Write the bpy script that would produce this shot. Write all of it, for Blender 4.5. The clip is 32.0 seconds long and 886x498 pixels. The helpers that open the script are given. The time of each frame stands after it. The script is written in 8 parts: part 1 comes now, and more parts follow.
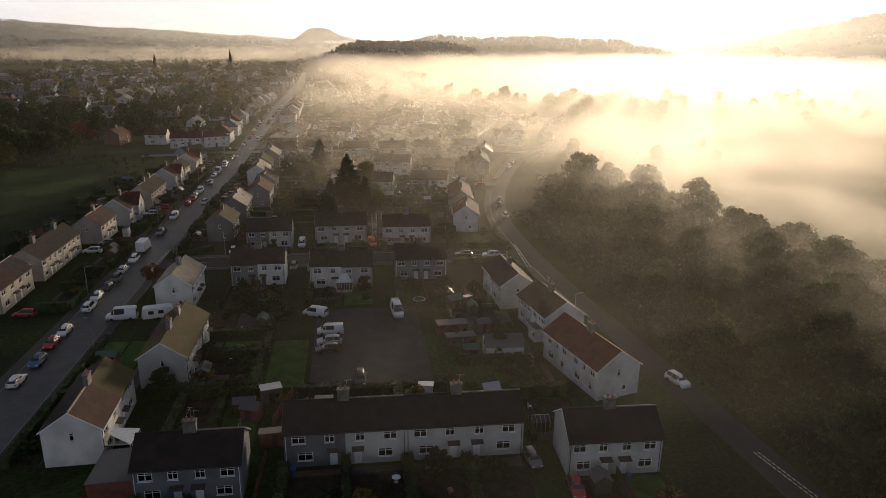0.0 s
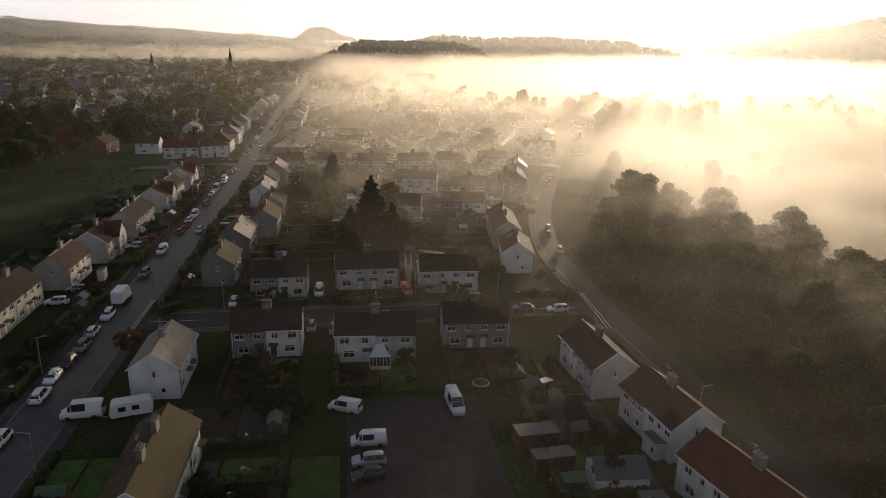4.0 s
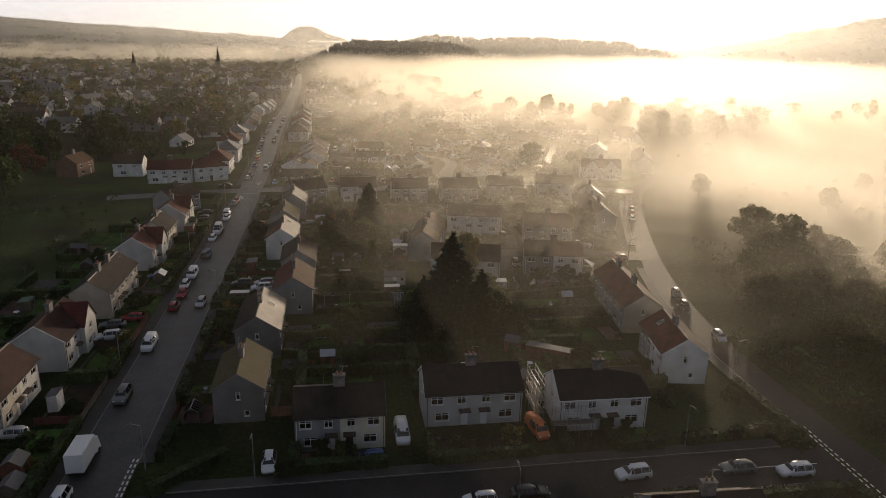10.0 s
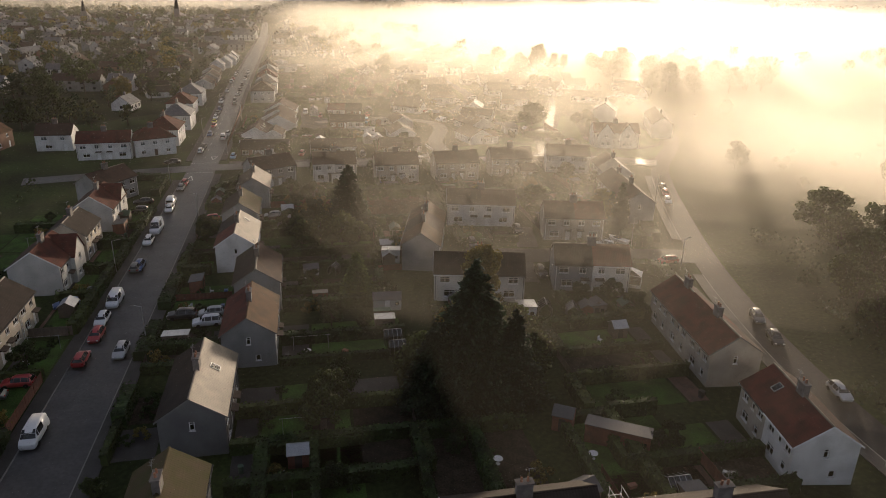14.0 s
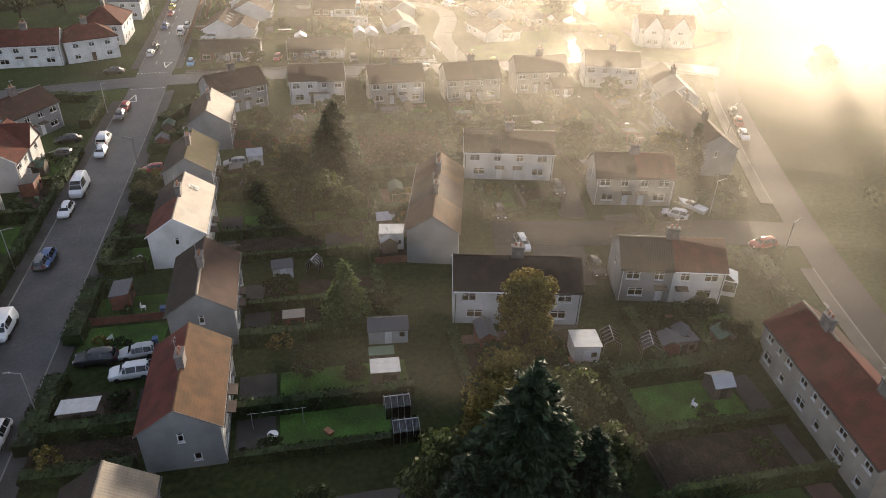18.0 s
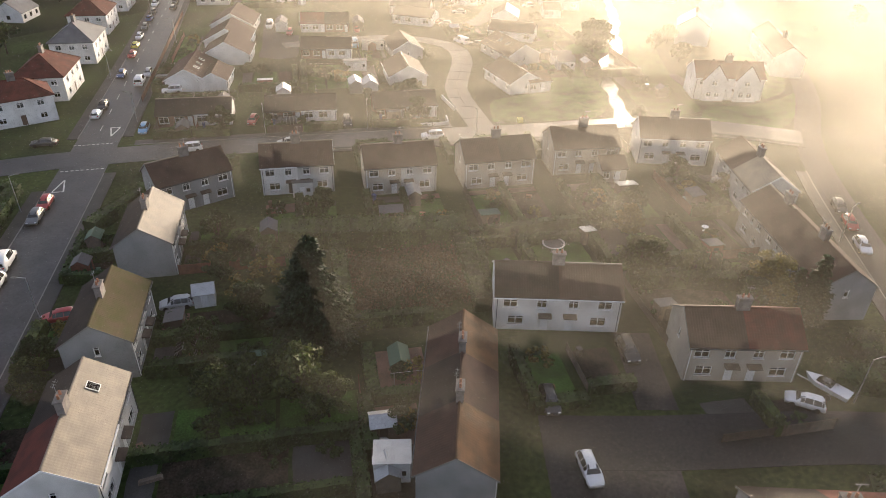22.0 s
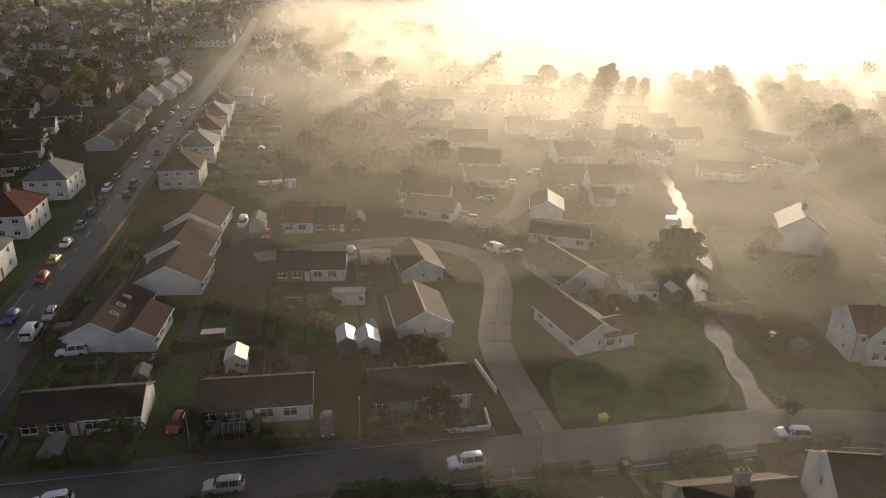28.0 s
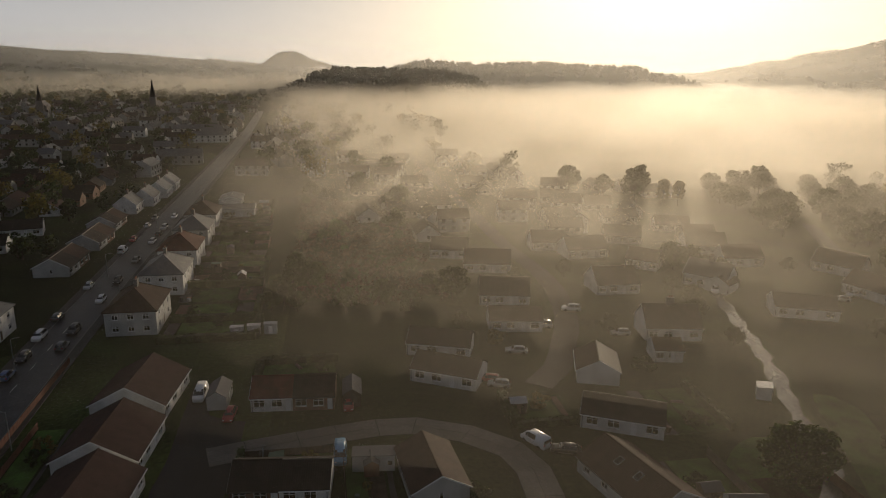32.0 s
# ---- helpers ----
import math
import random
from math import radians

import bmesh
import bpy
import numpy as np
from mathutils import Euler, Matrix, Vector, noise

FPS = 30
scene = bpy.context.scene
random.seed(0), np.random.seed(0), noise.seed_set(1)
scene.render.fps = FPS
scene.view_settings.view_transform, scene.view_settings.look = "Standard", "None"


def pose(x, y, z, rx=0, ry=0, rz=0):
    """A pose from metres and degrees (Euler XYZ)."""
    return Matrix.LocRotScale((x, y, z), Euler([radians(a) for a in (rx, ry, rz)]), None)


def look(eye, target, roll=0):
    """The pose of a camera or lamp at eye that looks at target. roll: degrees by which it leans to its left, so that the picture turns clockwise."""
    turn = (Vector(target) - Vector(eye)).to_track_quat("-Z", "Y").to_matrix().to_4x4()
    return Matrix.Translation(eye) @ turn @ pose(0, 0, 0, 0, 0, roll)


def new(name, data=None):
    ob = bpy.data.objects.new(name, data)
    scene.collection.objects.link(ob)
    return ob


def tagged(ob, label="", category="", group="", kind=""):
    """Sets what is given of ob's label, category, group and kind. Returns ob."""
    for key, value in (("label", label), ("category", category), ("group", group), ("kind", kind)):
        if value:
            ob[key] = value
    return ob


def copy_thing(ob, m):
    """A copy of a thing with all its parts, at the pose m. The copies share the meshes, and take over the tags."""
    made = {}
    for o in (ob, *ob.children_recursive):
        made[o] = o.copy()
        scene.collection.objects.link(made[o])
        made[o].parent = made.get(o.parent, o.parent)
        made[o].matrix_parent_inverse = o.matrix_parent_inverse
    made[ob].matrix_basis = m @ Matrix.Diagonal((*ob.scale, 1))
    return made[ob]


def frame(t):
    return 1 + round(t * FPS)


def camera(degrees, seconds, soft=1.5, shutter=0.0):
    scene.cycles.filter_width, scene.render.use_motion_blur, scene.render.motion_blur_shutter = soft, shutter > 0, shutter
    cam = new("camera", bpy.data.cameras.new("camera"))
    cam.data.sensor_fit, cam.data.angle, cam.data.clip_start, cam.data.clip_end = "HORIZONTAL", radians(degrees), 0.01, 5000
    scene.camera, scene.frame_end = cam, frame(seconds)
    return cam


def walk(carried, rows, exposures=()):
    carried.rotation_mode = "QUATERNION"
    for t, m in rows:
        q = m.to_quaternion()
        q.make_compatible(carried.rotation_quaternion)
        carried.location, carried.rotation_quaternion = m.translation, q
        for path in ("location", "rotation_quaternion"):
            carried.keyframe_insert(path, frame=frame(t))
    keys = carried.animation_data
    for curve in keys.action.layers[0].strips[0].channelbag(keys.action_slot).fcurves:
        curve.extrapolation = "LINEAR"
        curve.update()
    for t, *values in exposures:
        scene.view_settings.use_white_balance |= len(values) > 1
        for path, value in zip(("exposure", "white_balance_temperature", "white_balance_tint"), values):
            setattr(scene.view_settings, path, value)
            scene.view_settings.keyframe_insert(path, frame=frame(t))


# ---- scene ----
cam = camera(65.6, 32.0, soft=0.9)
METRES, EYE, TILT, LEAN, TURN = 319.27, 53.0, 0.0, 0.0, -7.8
ROWS = [
    (0.0, 0.0, 0.0, 0.0, 0.21, -16.95, -0.68),
    (0.5, -0.0034, 0.0141, -0.0001, 0.21, -16.94, -0.72),
    (1.0, -0.0074, 0.0295, -0.0002, 0.21, -16.94, -0.77),
    (1.5, -0.0114, 0.0436, -0.0003, 0.21, -16.93, -0.83),
    (2.0, -0.0161, 0.0589, -0.0006, 0.21, -16.95, -0.86),
    (2.5, -0.0206, 0.073, -0.0008, 0.21, -16.94, -0.93),
    (3.0, -0.0259, 0.0882, -0.0009, 0.21, -16.94, -0.99),
    (3.5, -0.0309, 0.1022, -0.0009, 0.21, -16.95, -1.03),
    (5.5, -0.0539, 0.1613, -0.0022, 0.19, -16.94, -1.12),
    (6.0, -0.0605, 0.1766, -0.0026, 0.19, -16.93, -1.15),
    (6.5, -0.0667, 0.1904, -0.0028, 0.2, -16.92, -1.17),
    (7.0, -0.0736, 0.2055, -0.0032, 0.21, -16.9, -1.21),
    (7.5, -0.0802, 0.2192, -0.0035, 0.22, -16.89, -1.23),
    (8.0, -0.0873, 0.234, -0.0037, 0.17, -16.89, -1.23),
    (8.5, -0.0937, 0.2479, -0.0042, 0.07, -16.88, -1.23),
    (9.0, -0.0996, 0.263, -0.0045, -0.19, -16.87, -1.26),
    (9.5, -0.104, 0.2774, -0.0048, -0.57, -16.86, -1.25),
    (10.0, -0.1082, 0.2928, -0.0048, -1.02, -16.87, -1.27),
    (10.5, -0.1111, 0.3075, -0.0053, -1.38, -16.85, -1.27),
    (11.0, -0.114, 0.3233, -0.0056, -1.76, -16.86, -1.28),
    (11.5, -0.1159, 0.3382, -0.0061, -2.12, -16.87, -1.22),
    (12.0, -0.1177, 0.3542, -0.0066, -2.53, -16.86, -1.26),
    (12.5, -0.119, 0.369, -0.0074, -2.8, -16.88, -1.21),
    (13.0, -0.1206, 0.3847, -0.0079, -3.02, -17.57, -1.25),
    (13.5, -0.1212, 0.3995, -0.0084, -3.11, -18.96, -1.18),
    (14.0, -0.1219, 0.4158, -0.0088, -3.19, -20.89, -1.08),
    (14.5, -0.1229, 0.4306, -0.0092, -3.27, -22.62, -1.22),
    (15.0, -0.1231, 0.4468, -0.0096, -3.38, -24.48, -1.19),
    (15.5, -0.1235, 0.4617, -0.0094, -3.44, -26.19, -1.18),
    (17.5, -0.1245, 0.5249, -0.0029, -3.31, -32.14, -1.3),
    (18.0, -0.1248, 0.5412, -0.0014, -3.28, -32.12, -1.33),
    (18.5, -0.1247, 0.5563, 0.0001, -3.24, -32.14, -1.28),
    (19.0, -0.1248, 0.5726, 0.0013, -3.2, -32.16, -1.29),
    (19.5, -0.1247, 0.5877, 0.0011, -3.16, -32.13, -1.27),
    (20.0, -0.1248, 0.6042, 0.0009, -3.13, -32.16, -1.29),
    (20.5, -0.1248, 0.6192, 0.0004, -3.1, -32.12, -1.3),
    (21.0, -0.1243, 0.6357, 0.0005, -3.0, -32.16, -1.25),
    (21.5, -0.1247, 0.6508, 0.0006, -3.01, -32.18, -1.27),
    (22.0, -0.1245, 0.6672, 0.0005, -2.95, -32.09, -1.2),
    (22.5, -0.1246, 0.6822, 0.0008, -2.89, -31.84, -1.21),
    (23.0, -0.1244, 0.6987, 0.0008, -2.8, -31.15, -1.15),
    (23.5, -0.1247, 0.7136, 0.0012, -2.75, -30.42, -1.16),
    (24.0, -0.1248, 0.7301, 0.0011, -2.7, -29.47, -1.13),
    (24.5, -0.1247, 0.745, 0.001, -2.63, -28.55, -1.08),
    (25.0, -0.1251, 0.7611, 0.001, -2.59, -27.51, -1.09),
    (25.5, -0.1252, 0.7762, 0.0013, -2.54, -26.61, -1.06),
    (27.5, -0.1271, 0.8387, 0.0025, -2.39, -22.88, -1.06),
    (28.0, -0.1274, 0.8547, 0.003, -2.34, -21.93, -1.07),
    (28.5, -0.1277, 0.8696, 0.0036, -2.29, -21.08, -1.05),
    (29.0, -0.128, 0.8855, 0.0042, -2.23, -20.12, -1.06),
    (29.5, -0.1287, 0.9003, 0.0049, -2.21, -19.24, -1.08),
    (30.0, -0.1292, 0.9165, 0.0052, -2.16, -18.3, -1.05),
    (30.5, -0.1294, 0.9313, 0.0064, -2.1, -17.5, -0.96),
    (31.0, -0.1299, 0.9472, 0.0075, -2.04, -16.59, -0.97),
    (31.5, -0.1305, 0.9622, 0.0082, -1.99, -15.69, -0.94),
    (32.0, -0.131, 0.978, 0.0087, -1.92, -15.02, -0.93),
]
# the clip's camera opens up as it tips down and closes again towards the sky
EXPOSURES = [(0.0, 0.6, 6300, 15), (6.0, 0.6, 6300, 15), (12.5, 0.5, 6300, 15), (14.0, 0.95, 6300, 16), (15.5, 1.5, 6250, 16), (17.5, 2.1, 6100, 15), (19.0, 2.3, 6050, 15), (22.5, 2.15, 6050, 15), (25.5, 1.65, 6050, 15), (28.0, 0.95, 6150, 14), (30.5, 0.02, 6300, 13), (32.0, -0.3, 6300, 12)]
walk(cam, [(t, pose(0, 0, EYE, TILT, LEAN, TURN) @ pose(METRES * x, METRES * y, METRES * z, 90 + pitch, roll, yaw)) for t, x, y, z, yaw, pitch, roll in ROWS], EXPOSURES)


# ---- light ----
SUN_AZ, SUN_EL = 27.0, 4.0
world = bpy.data.worlds.new("dawn_sky")
scene.world = world
world.use_nodes = True
wn, wl = world.node_tree.nodes, world.node_tree.links
wn.clear()
w_out = wn.new("ShaderNodeOutputWorld")
w_bg = wn.new("ShaderNodeBackground")
w_sky = wn.new("ShaderNodeTexSky")
w_sky.sky_type = "NISHITA"
w_sky.sun_disc = False
w_sky.sun_elevation = radians(SUN_EL)
w_sky.sun_rotation = radians(SUN_AZ)
w_sky.air_density, w_sky.dust_density, w_sky.ozone_density = 1.0, 3.0, 2.0
w_bg.inputs["Strength"].default_value = 0.105
# thin high veil of cloud round the low sun: whitens the sky, brightest towards the sun
w_tc = wn.new("ShaderNodeTexCoord")
SUN_DIR = Vector((math.sin(radians(SUN_AZ)) * math.cos(radians(SUN_EL)), math.cos(radians(SUN_AZ)) * math.cos(radians(SUN_EL)), math.sin(radians(SUN_EL))))
w_dot = wn.new("ShaderNodeVectorMath"); w_dot.operation = "DOT_PRODUCT"
w_dot.inputs[1].default_value = SUN_DIR
wl.new(w_tc.outputs["Generated"], w_dot.inputs[0])
w_pos = wn.new("ShaderNodeMath"); w_pos.operation = "MAXIMUM"; w_pos.inputs[1].default_value = 0.0
wl.new(w_dot.outputs["Value"], w_pos.inputs[0])
w_pow = wn.new("ShaderNodeMath"); w_pow.operation = "POWER"; w_pow.inputs[1].default_value = 13.0
wl.new(w_pos.outputs[0], w_pow.inputs[0])
w_veil = wn.new("ShaderNodeMix"); w_veil.data_type = "RGBA"
w_veil.inputs["B"].default_value = (21.0, 18.2, 13.6, 1)
wl.new(w_pow.outputs[0], w_veil.inputs["Factor"])
w_sep = wn.new("ShaderNodeSeparateXYZ")
wl.new(w_tc.outputs["Generated"], w_sep.inputs[0])
w_up = wn.new("ShaderNodeMapRange"); w_up.interpolation_type = "SMOOTHSTEP"
w_up.inputs["From Min"].default_value, w_up.inputs["From Max"].default_value = 0.0, 0.25
wl.new(w_sep.outputs[2], w_up.inputs["Value"])
w_low = wn.new("ShaderNodeMix"); w_low.data_type = "RGBA"
w_low.inputs["A"].default_value = (8.2, 8.25, 8.2, 1)
w_low.inputs["B"].default_value = (1.0, 1.04, 1.18, 1)
wl.new(w_up.outputs["Result"], w_low.inputs["Factor"])
wl.new(w_low.outputs["Result"], w_veil.inputs["A"])
w_mix = wn.new("ShaderNodeMix"); w_mix.data_type = "RGBA"
w_mix.inputs["Factor"].default_value = 0.72
wl.new(w_sky.outputs[0], w_mix.inputs["A"])
wl.new(w_veil.outputs["Result"], w_mix.inputs["B"])
wl.new(w_mix.outputs["Result"], w_bg.inputs["Color"])
wl.new(w_bg.outputs[0], w_out.inputs[0])

sun_data = bpy.data.lights.new("sun", "SUN")
sun_data.energy, sun_data.angle, sun_data.color = 2.2, radians(5.0), (1.0, 0.80, 0.54)
sun = new("sun", sun_data)
sun.matrix_world = look(SUN_DIR * 400, (0, 0, 0))


# ---- materials ----
def mat(name, base, rough=0.8, noise_scale=2.0, vary=0.25, fine=30.0, bump=0.2, tint=None, metal=0.0, spec=0.5, coords="Object", per_object=0.0):
    """A principled surface with large stains, fine grain and relief. tint: the colour of the stains."""
    m = bpy.data.materials.new(name)
    m.use_nodes = True
    nt = m.node_tree
    b = nt.nodes["Principled BSDF"]
    b.inputs["Roughness"].default_value = rough
    b.inputs["Metallic"].default_value = metal
    b.inputs["Specular IOR Level"].default_value = spec
    tc = nt.nodes.new("ShaderNodeTexCoord")
    big = nt.nodes.new("ShaderNodeTexNoise")
    big.inputs["Scale"].default_value = noise_scale
    big.inputs["Detail"].default_value = 5
    small = nt.nodes.new("ShaderNodeTexNoise")
    small.inputs["Scale"].default_value = fine
    small.inputs["Detail"].default_value = 3
    src = tc.outputs[coords]
    nt.links.new(src, big.inputs["Vector"])
    nt.links.new(src, small.inputs["Vector"])
    ramp = nt.nodes.new("ShaderNodeValToRGB")
    t = tint or tuple(c * (1 - vary) for c in base)
    ramp.color_ramp.elements[0].position, ramp.color_ramp.elements[1].position = 0.32, 0.66
    ramp.color_ramp.elements[0].color = (*t, 1)
    ramp.color_ramp.elements[1].color = (*base, 1)
    nt.links.new(big.outputs["Fac"], ramp.inputs["Fac"])
    mul = nt.nodes.new("ShaderNodeMix"); mul.data_type = "RGBA"; mul.blend_type = "MULTIPLY"
    mul.inputs["Factor"].default_value = 1.0
    gr = nt.nodes.new("ShaderNodeMapRange")
    gr.inputs["From Min"].default_value, gr.inputs["From Max"].default_value = 0.25, 0.75
    gr.inputs["To Min"].default_value, gr.inputs["To Max"].default_value = 1 - vary, 1 + vary * 0.6
    nt.links.new(small.outputs["Fac"], gr.inputs["Value"])
    nt.links.new(ramp.outputs["Color"], mul.inputs["A"])
    nt.links.new(gr.outputs["Result"], mul.inputs["B"])
    out = mul.outputs["Result"]
    if per_object:
        oi = nt.nodes.new("ShaderNodeObjectInfo")
        hs = nt.nodes.new("ShaderNodeHueSaturation")
        mr = nt.nodes.new("ShaderNodeMapRange")
        mr.inputs["To Min"].default_value, mr.inputs["To Max"].default_value = 1 - per_object, 1 + per_object
        nt.links.new(oi.outputs["Random"], mr.inputs["Value"])
        nt.links.new(mr.outputs["Result"], hs.inputs["Value"])
        nt.links.new(out, hs.inputs["Color"])
        out = hs.outputs["Color"]
    nt.links.new(out, b.inputs["Base Color"])
    if bump:
        bp = nt.nodes.new("ShaderNodeBump")
        bp.inputs["Strength"].default_value = bump
        bp.inputs["Distance"].default_value = 0.03
        nt.links.new(small.outputs["Fac"], bp.inputs["Height"])
        nt.links.new(bp.outputs["Normal"], b.inputs["Normal"])
    return m


def roof_mat(name, base, tint, rough=0.82, spec=0.10):
    """Interlocking concrete tiles: courses up the slope and rolls along it, with moss and weathering."""
    m = mat(name, base, rough, 0.7, 0.22, 14.0, 0, tint, spec=spec)
    nt = m.node_tree
    b = nt.nodes["Principled BSDF"]
    tc = nt.nodes.new("ShaderNodeTexCoord")
    heights = []
    for axis, period in (("X", 0.30), ("Z", 0.19)):
        wv = nt.nodes.new("ShaderNodeTexWave")
        wv.wave_type, wv.bands_direction = "BANDS", axis
        wv.wave_profile = "SAW" if axis == "Z" else "SIN"
        wv.inputs["Scale"].default_value = 0.314 / period
        nt.links.new(tc.outputs["Object"], wv.inputs["Vector"])
        heights.append(wv)
    ad = nt.nodes.new("ShaderNodeMath"); ad.operation = "ADD"
    nt.links.new(heights[0].outputs["Fac"], ad.inputs[0])
    nt.links.new(heights[1].outputs["Fac"], ad.inputs[1])
    bp = nt.nodes.new("ShaderNodeBump")
    bp.inputs["Strength"].default_value, bp.inputs["Distance"].default_value = 0.22, 0.03
    nt.links.new(ad.outputs[0], bp.inputs["Height"])
    old = b.inputs["Base Color"].links[0].from_socket
    mr = nt.nodes.new("ShaderNodeMapRange")
    mr.inputs["From Max"].default_value = 2.0
    mr.inputs["To Min"].default_value, mr.inputs["To Max"].default_value = 0.86, 1.08
    nt.links.new(ad.outputs[0], mr.inputs["Value"])
    tile = nt.nodes.new("ShaderNodeMix"); tile.data_type = "RGBA"; tile.blend_type = "MULTIPLY"
    tile.inputs["Factor"].default_value = 1.0
    nt.links.new(old, tile.inputs["A"])
    nt.links.new(mr.outputs["Result"], tile.inputs["B"])
    nt.links.new(tile.outputs["Result"], b.inputs["Base Color"])
    nt.links.new(bp.outputs["Normal"], b.inputs["Normal"])
    return m


def plain(name, base, rough=0.5, metal=0.0, spec=0.5):
    return mat(name, base, rough, 3.0, 0.1, 20.0, 0.05, None, metal, spec)


def leaf_mat(name, base, tint):
    m = mat(name, base, 0.65, 0.35, 0.3, 3.0, 0, tint, 0, 0.3, per_object=0.18)
    nt = m.node_tree
    b = nt.nodes["Principled BSDF"]
    geo = nt.nodes.new("ShaderNodeNewGeometry")
    hs = nt.nodes.new("ShaderNodeHueSaturation")
    mr = nt.nodes.new("ShaderNodeMapRange")
    mr.inputs["To Min"].default_value, mr.inputs["To Max"].default_value = 0.6, 1.4
    nt.links.new(geo.outputs["Random Per Island"], mr.inputs["Value"])
    nt.links.new(mr.outputs["Result"], hs.inputs["Value"])
    old = b.inputs["Base Color"].links[0].from_socket
    nt.links.new(old, hs.inputs["Color"])
    nt.links.new(hs.outputs["Color"], b.inputs["Base Color"])
    tr = nt.nodes.new("ShaderNodeBsdfTranslucent")
    nt.links.new(hs.outputs["Color"], tr.inputs["Color"])
    mx = nt.nodes.new("ShaderNodeMixShader")
    mx.inputs[0].default_value = 0.3
    nt.links.new(b.outputs[0], mx.inputs[1])
    nt.links.new(tr.outputs[0], mx.inputs[2])
    nt.links.new(mx.outputs[0], nt.nodes["Material Output"].inputs["Surface"])
    return m


def glass_mat(name):
    m = bpy.data.materials.new(name)
    m.use_nodes = True
    nt = m.node_tree
    nt.nodes.clear()
    out = nt.nodes.new("ShaderNodeOutputMaterial")
    tr = nt.nodes.new("ShaderNodeBsdfTransparent"); tr.inputs[0].default_value = (0.6, 0.66, 0.68, 1)
    gl = nt.nodes.new("ShaderNodeBsdfGlossy"); gl.inputs["Roughness"].default_value = 0.06
    fr = nt.nodes.new("ShaderNodeFresnel"); fr.inputs[0].default_value = 1.6
    mx = nt.nodes.new("ShaderNodeMixShader")
    nt.links.new(fr.outputs[0], mx.inputs[0])
    nt.links.new(tr.outputs[0], mx.inputs[1])
    nt.links.new(gl.outputs[0], mx.inputs[2])
    nt.links.new(mx.outputs[0], out.inputs[0])
    return m


WALLS = {
    "white": mat("white_render", (0.72, 0.72, 0.71), 0.85, 0.35, 0.14, 18.0, 0.25, (0.50, 0.50, 0.485)),
    "cream": mat("cream_render", (0.62, 0.60, 0.50), 0.85, 0.35, 0.12, 18.0, 0.25, (0.50, 0.48, 0.40)),
    "grey": mat("grey_roughcast", (0.27, 0.275, 0.28), 0.9, 0.4, 0.16, 22.0, 0.35, (0.20, 0.205, 0.21)),
    "slate": mat("slate_grey_roughcast", (0.17, 0.17, 0.172), 0.9, 0.4, 0.16, 22.0, 0.35, (0.12, 0.12, 0.122)),
    "pale": mat("pale_grey_roughcast", (0.50, 0.50, 0.49), 0.9, 0.4, 0.14, 22.0, 0.35, (0.38, 0.38, 0.37)),
    "buff": mat("buff_pebbledash", (0.42, 0.38, 0.32), 0.9, 0.4, 0.16, 24.0, 0.4, (0.31, 0.28, 0.24)),
    "dark": mat("dark_grey_render", (0.13, 0.14, 0.155), 0.85, 0.4, 0.15, 20.0, 0.3, (0.09, 0.10, 0.11)),
    "brick": mat("brown_brick", (0.22, 0.12, 0.08), 0.9, 0.5, 0.2, 16.0, 0.3, (0.15, 0.09, 0.065)),
}
ROOFS = {
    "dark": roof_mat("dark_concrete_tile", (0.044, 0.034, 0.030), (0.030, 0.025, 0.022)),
    "brown": roof_mat("brown_concrete_tile", (0.078, 0.046, 0.037), (0.052, 0.034, 0.027)),
    "red": roof_mat("red_concrete_tile", (0.130, 0.042, 0.032), (0.080, 0.032, 0.025)),
    "rust": roof_mat("orange_brown_tile", (0.135, 0.075, 0.042), (0.085, 0.055, 0.032)),
    "moss": roof_mat("mossy_tile", (0.085, 0.062, 0.036), (0.062, 0.060, 0.022)),
    "maroon": roof_mat("dark_maroon_tile", (0.058, 0.030, 0.026), (0.04, 0.022, 0.02)),
    "slate": roof_mat("grey_slate", (0.13, 0.13, 0.135), (0.09, 0.09, 0.095), 0.55, 0.45),
    # weathered tile whose pale tan also holds the low sun's brightness
    "tan": roof_mat("sunlit_weathered_tile", (0.20, 0.165, 0.125), (0.135, 0.115, 0.085), 0.6, 0.45),
}
UPVC = plain("white_upvc", (0.78, 0.79, 0.80), 0.4)
GLASS = glass_mat("window_glass")
DARKWOOD = mat("dark_stained_timber", (0.07, 0.05, 0.04), 0.8, 1.5, 0.3, 12.0, 0.3)
TIMBER = mat("weathered_timber", (0.16, 0.12, 0.09), 0.85, 1.2, 0.3, 12.0, 0.4, (0.10, 0.085, 0.07), per_object=0.25)
REDWOOD = mat("red_brown_stained_timber", (0.20, 0.075, 0.045), 0.8, 1.2, 0.3, 12.0, 0.3, (0.12, 0.05, 0.035))
POT = mat("terracotta", (0.32, 0.15, 0.09), 0.8, 3.0, 0.2)
STACK = mat("chimney_render", (0.20, 0.18, 0.165), 0.9, 1.5, 0.25, 20, 0.3, (0.11, 0.10, 0.095))
GUTTER = plain("black_gutter", (0.035, 0.035, 0.04), 0.45)
METAL = plain("galvanised_steel", (0.42, 0.43, 0.44), 0.42, 0.8)
DOORS = {"white": UPVC, "brown": plain("brown_door", (0.10, 0.055, 0.035), 0.5), "red": plain("red_door", (0.32, 0.03, 0.03), 0.5),
         "blue": plain("blue_door", (0.05, 0.10, 0.20), 0.5), "black": plain("black_door", (0.03, 0.03, 0.035), 0.45)}
GRASS = mat("meadow_grass", (0.040, 0.058, 0.017), 0.95, 0.05, 0.5, 1.6, 0.7, (0.020, 0.026, 0.011), spec=0.08)
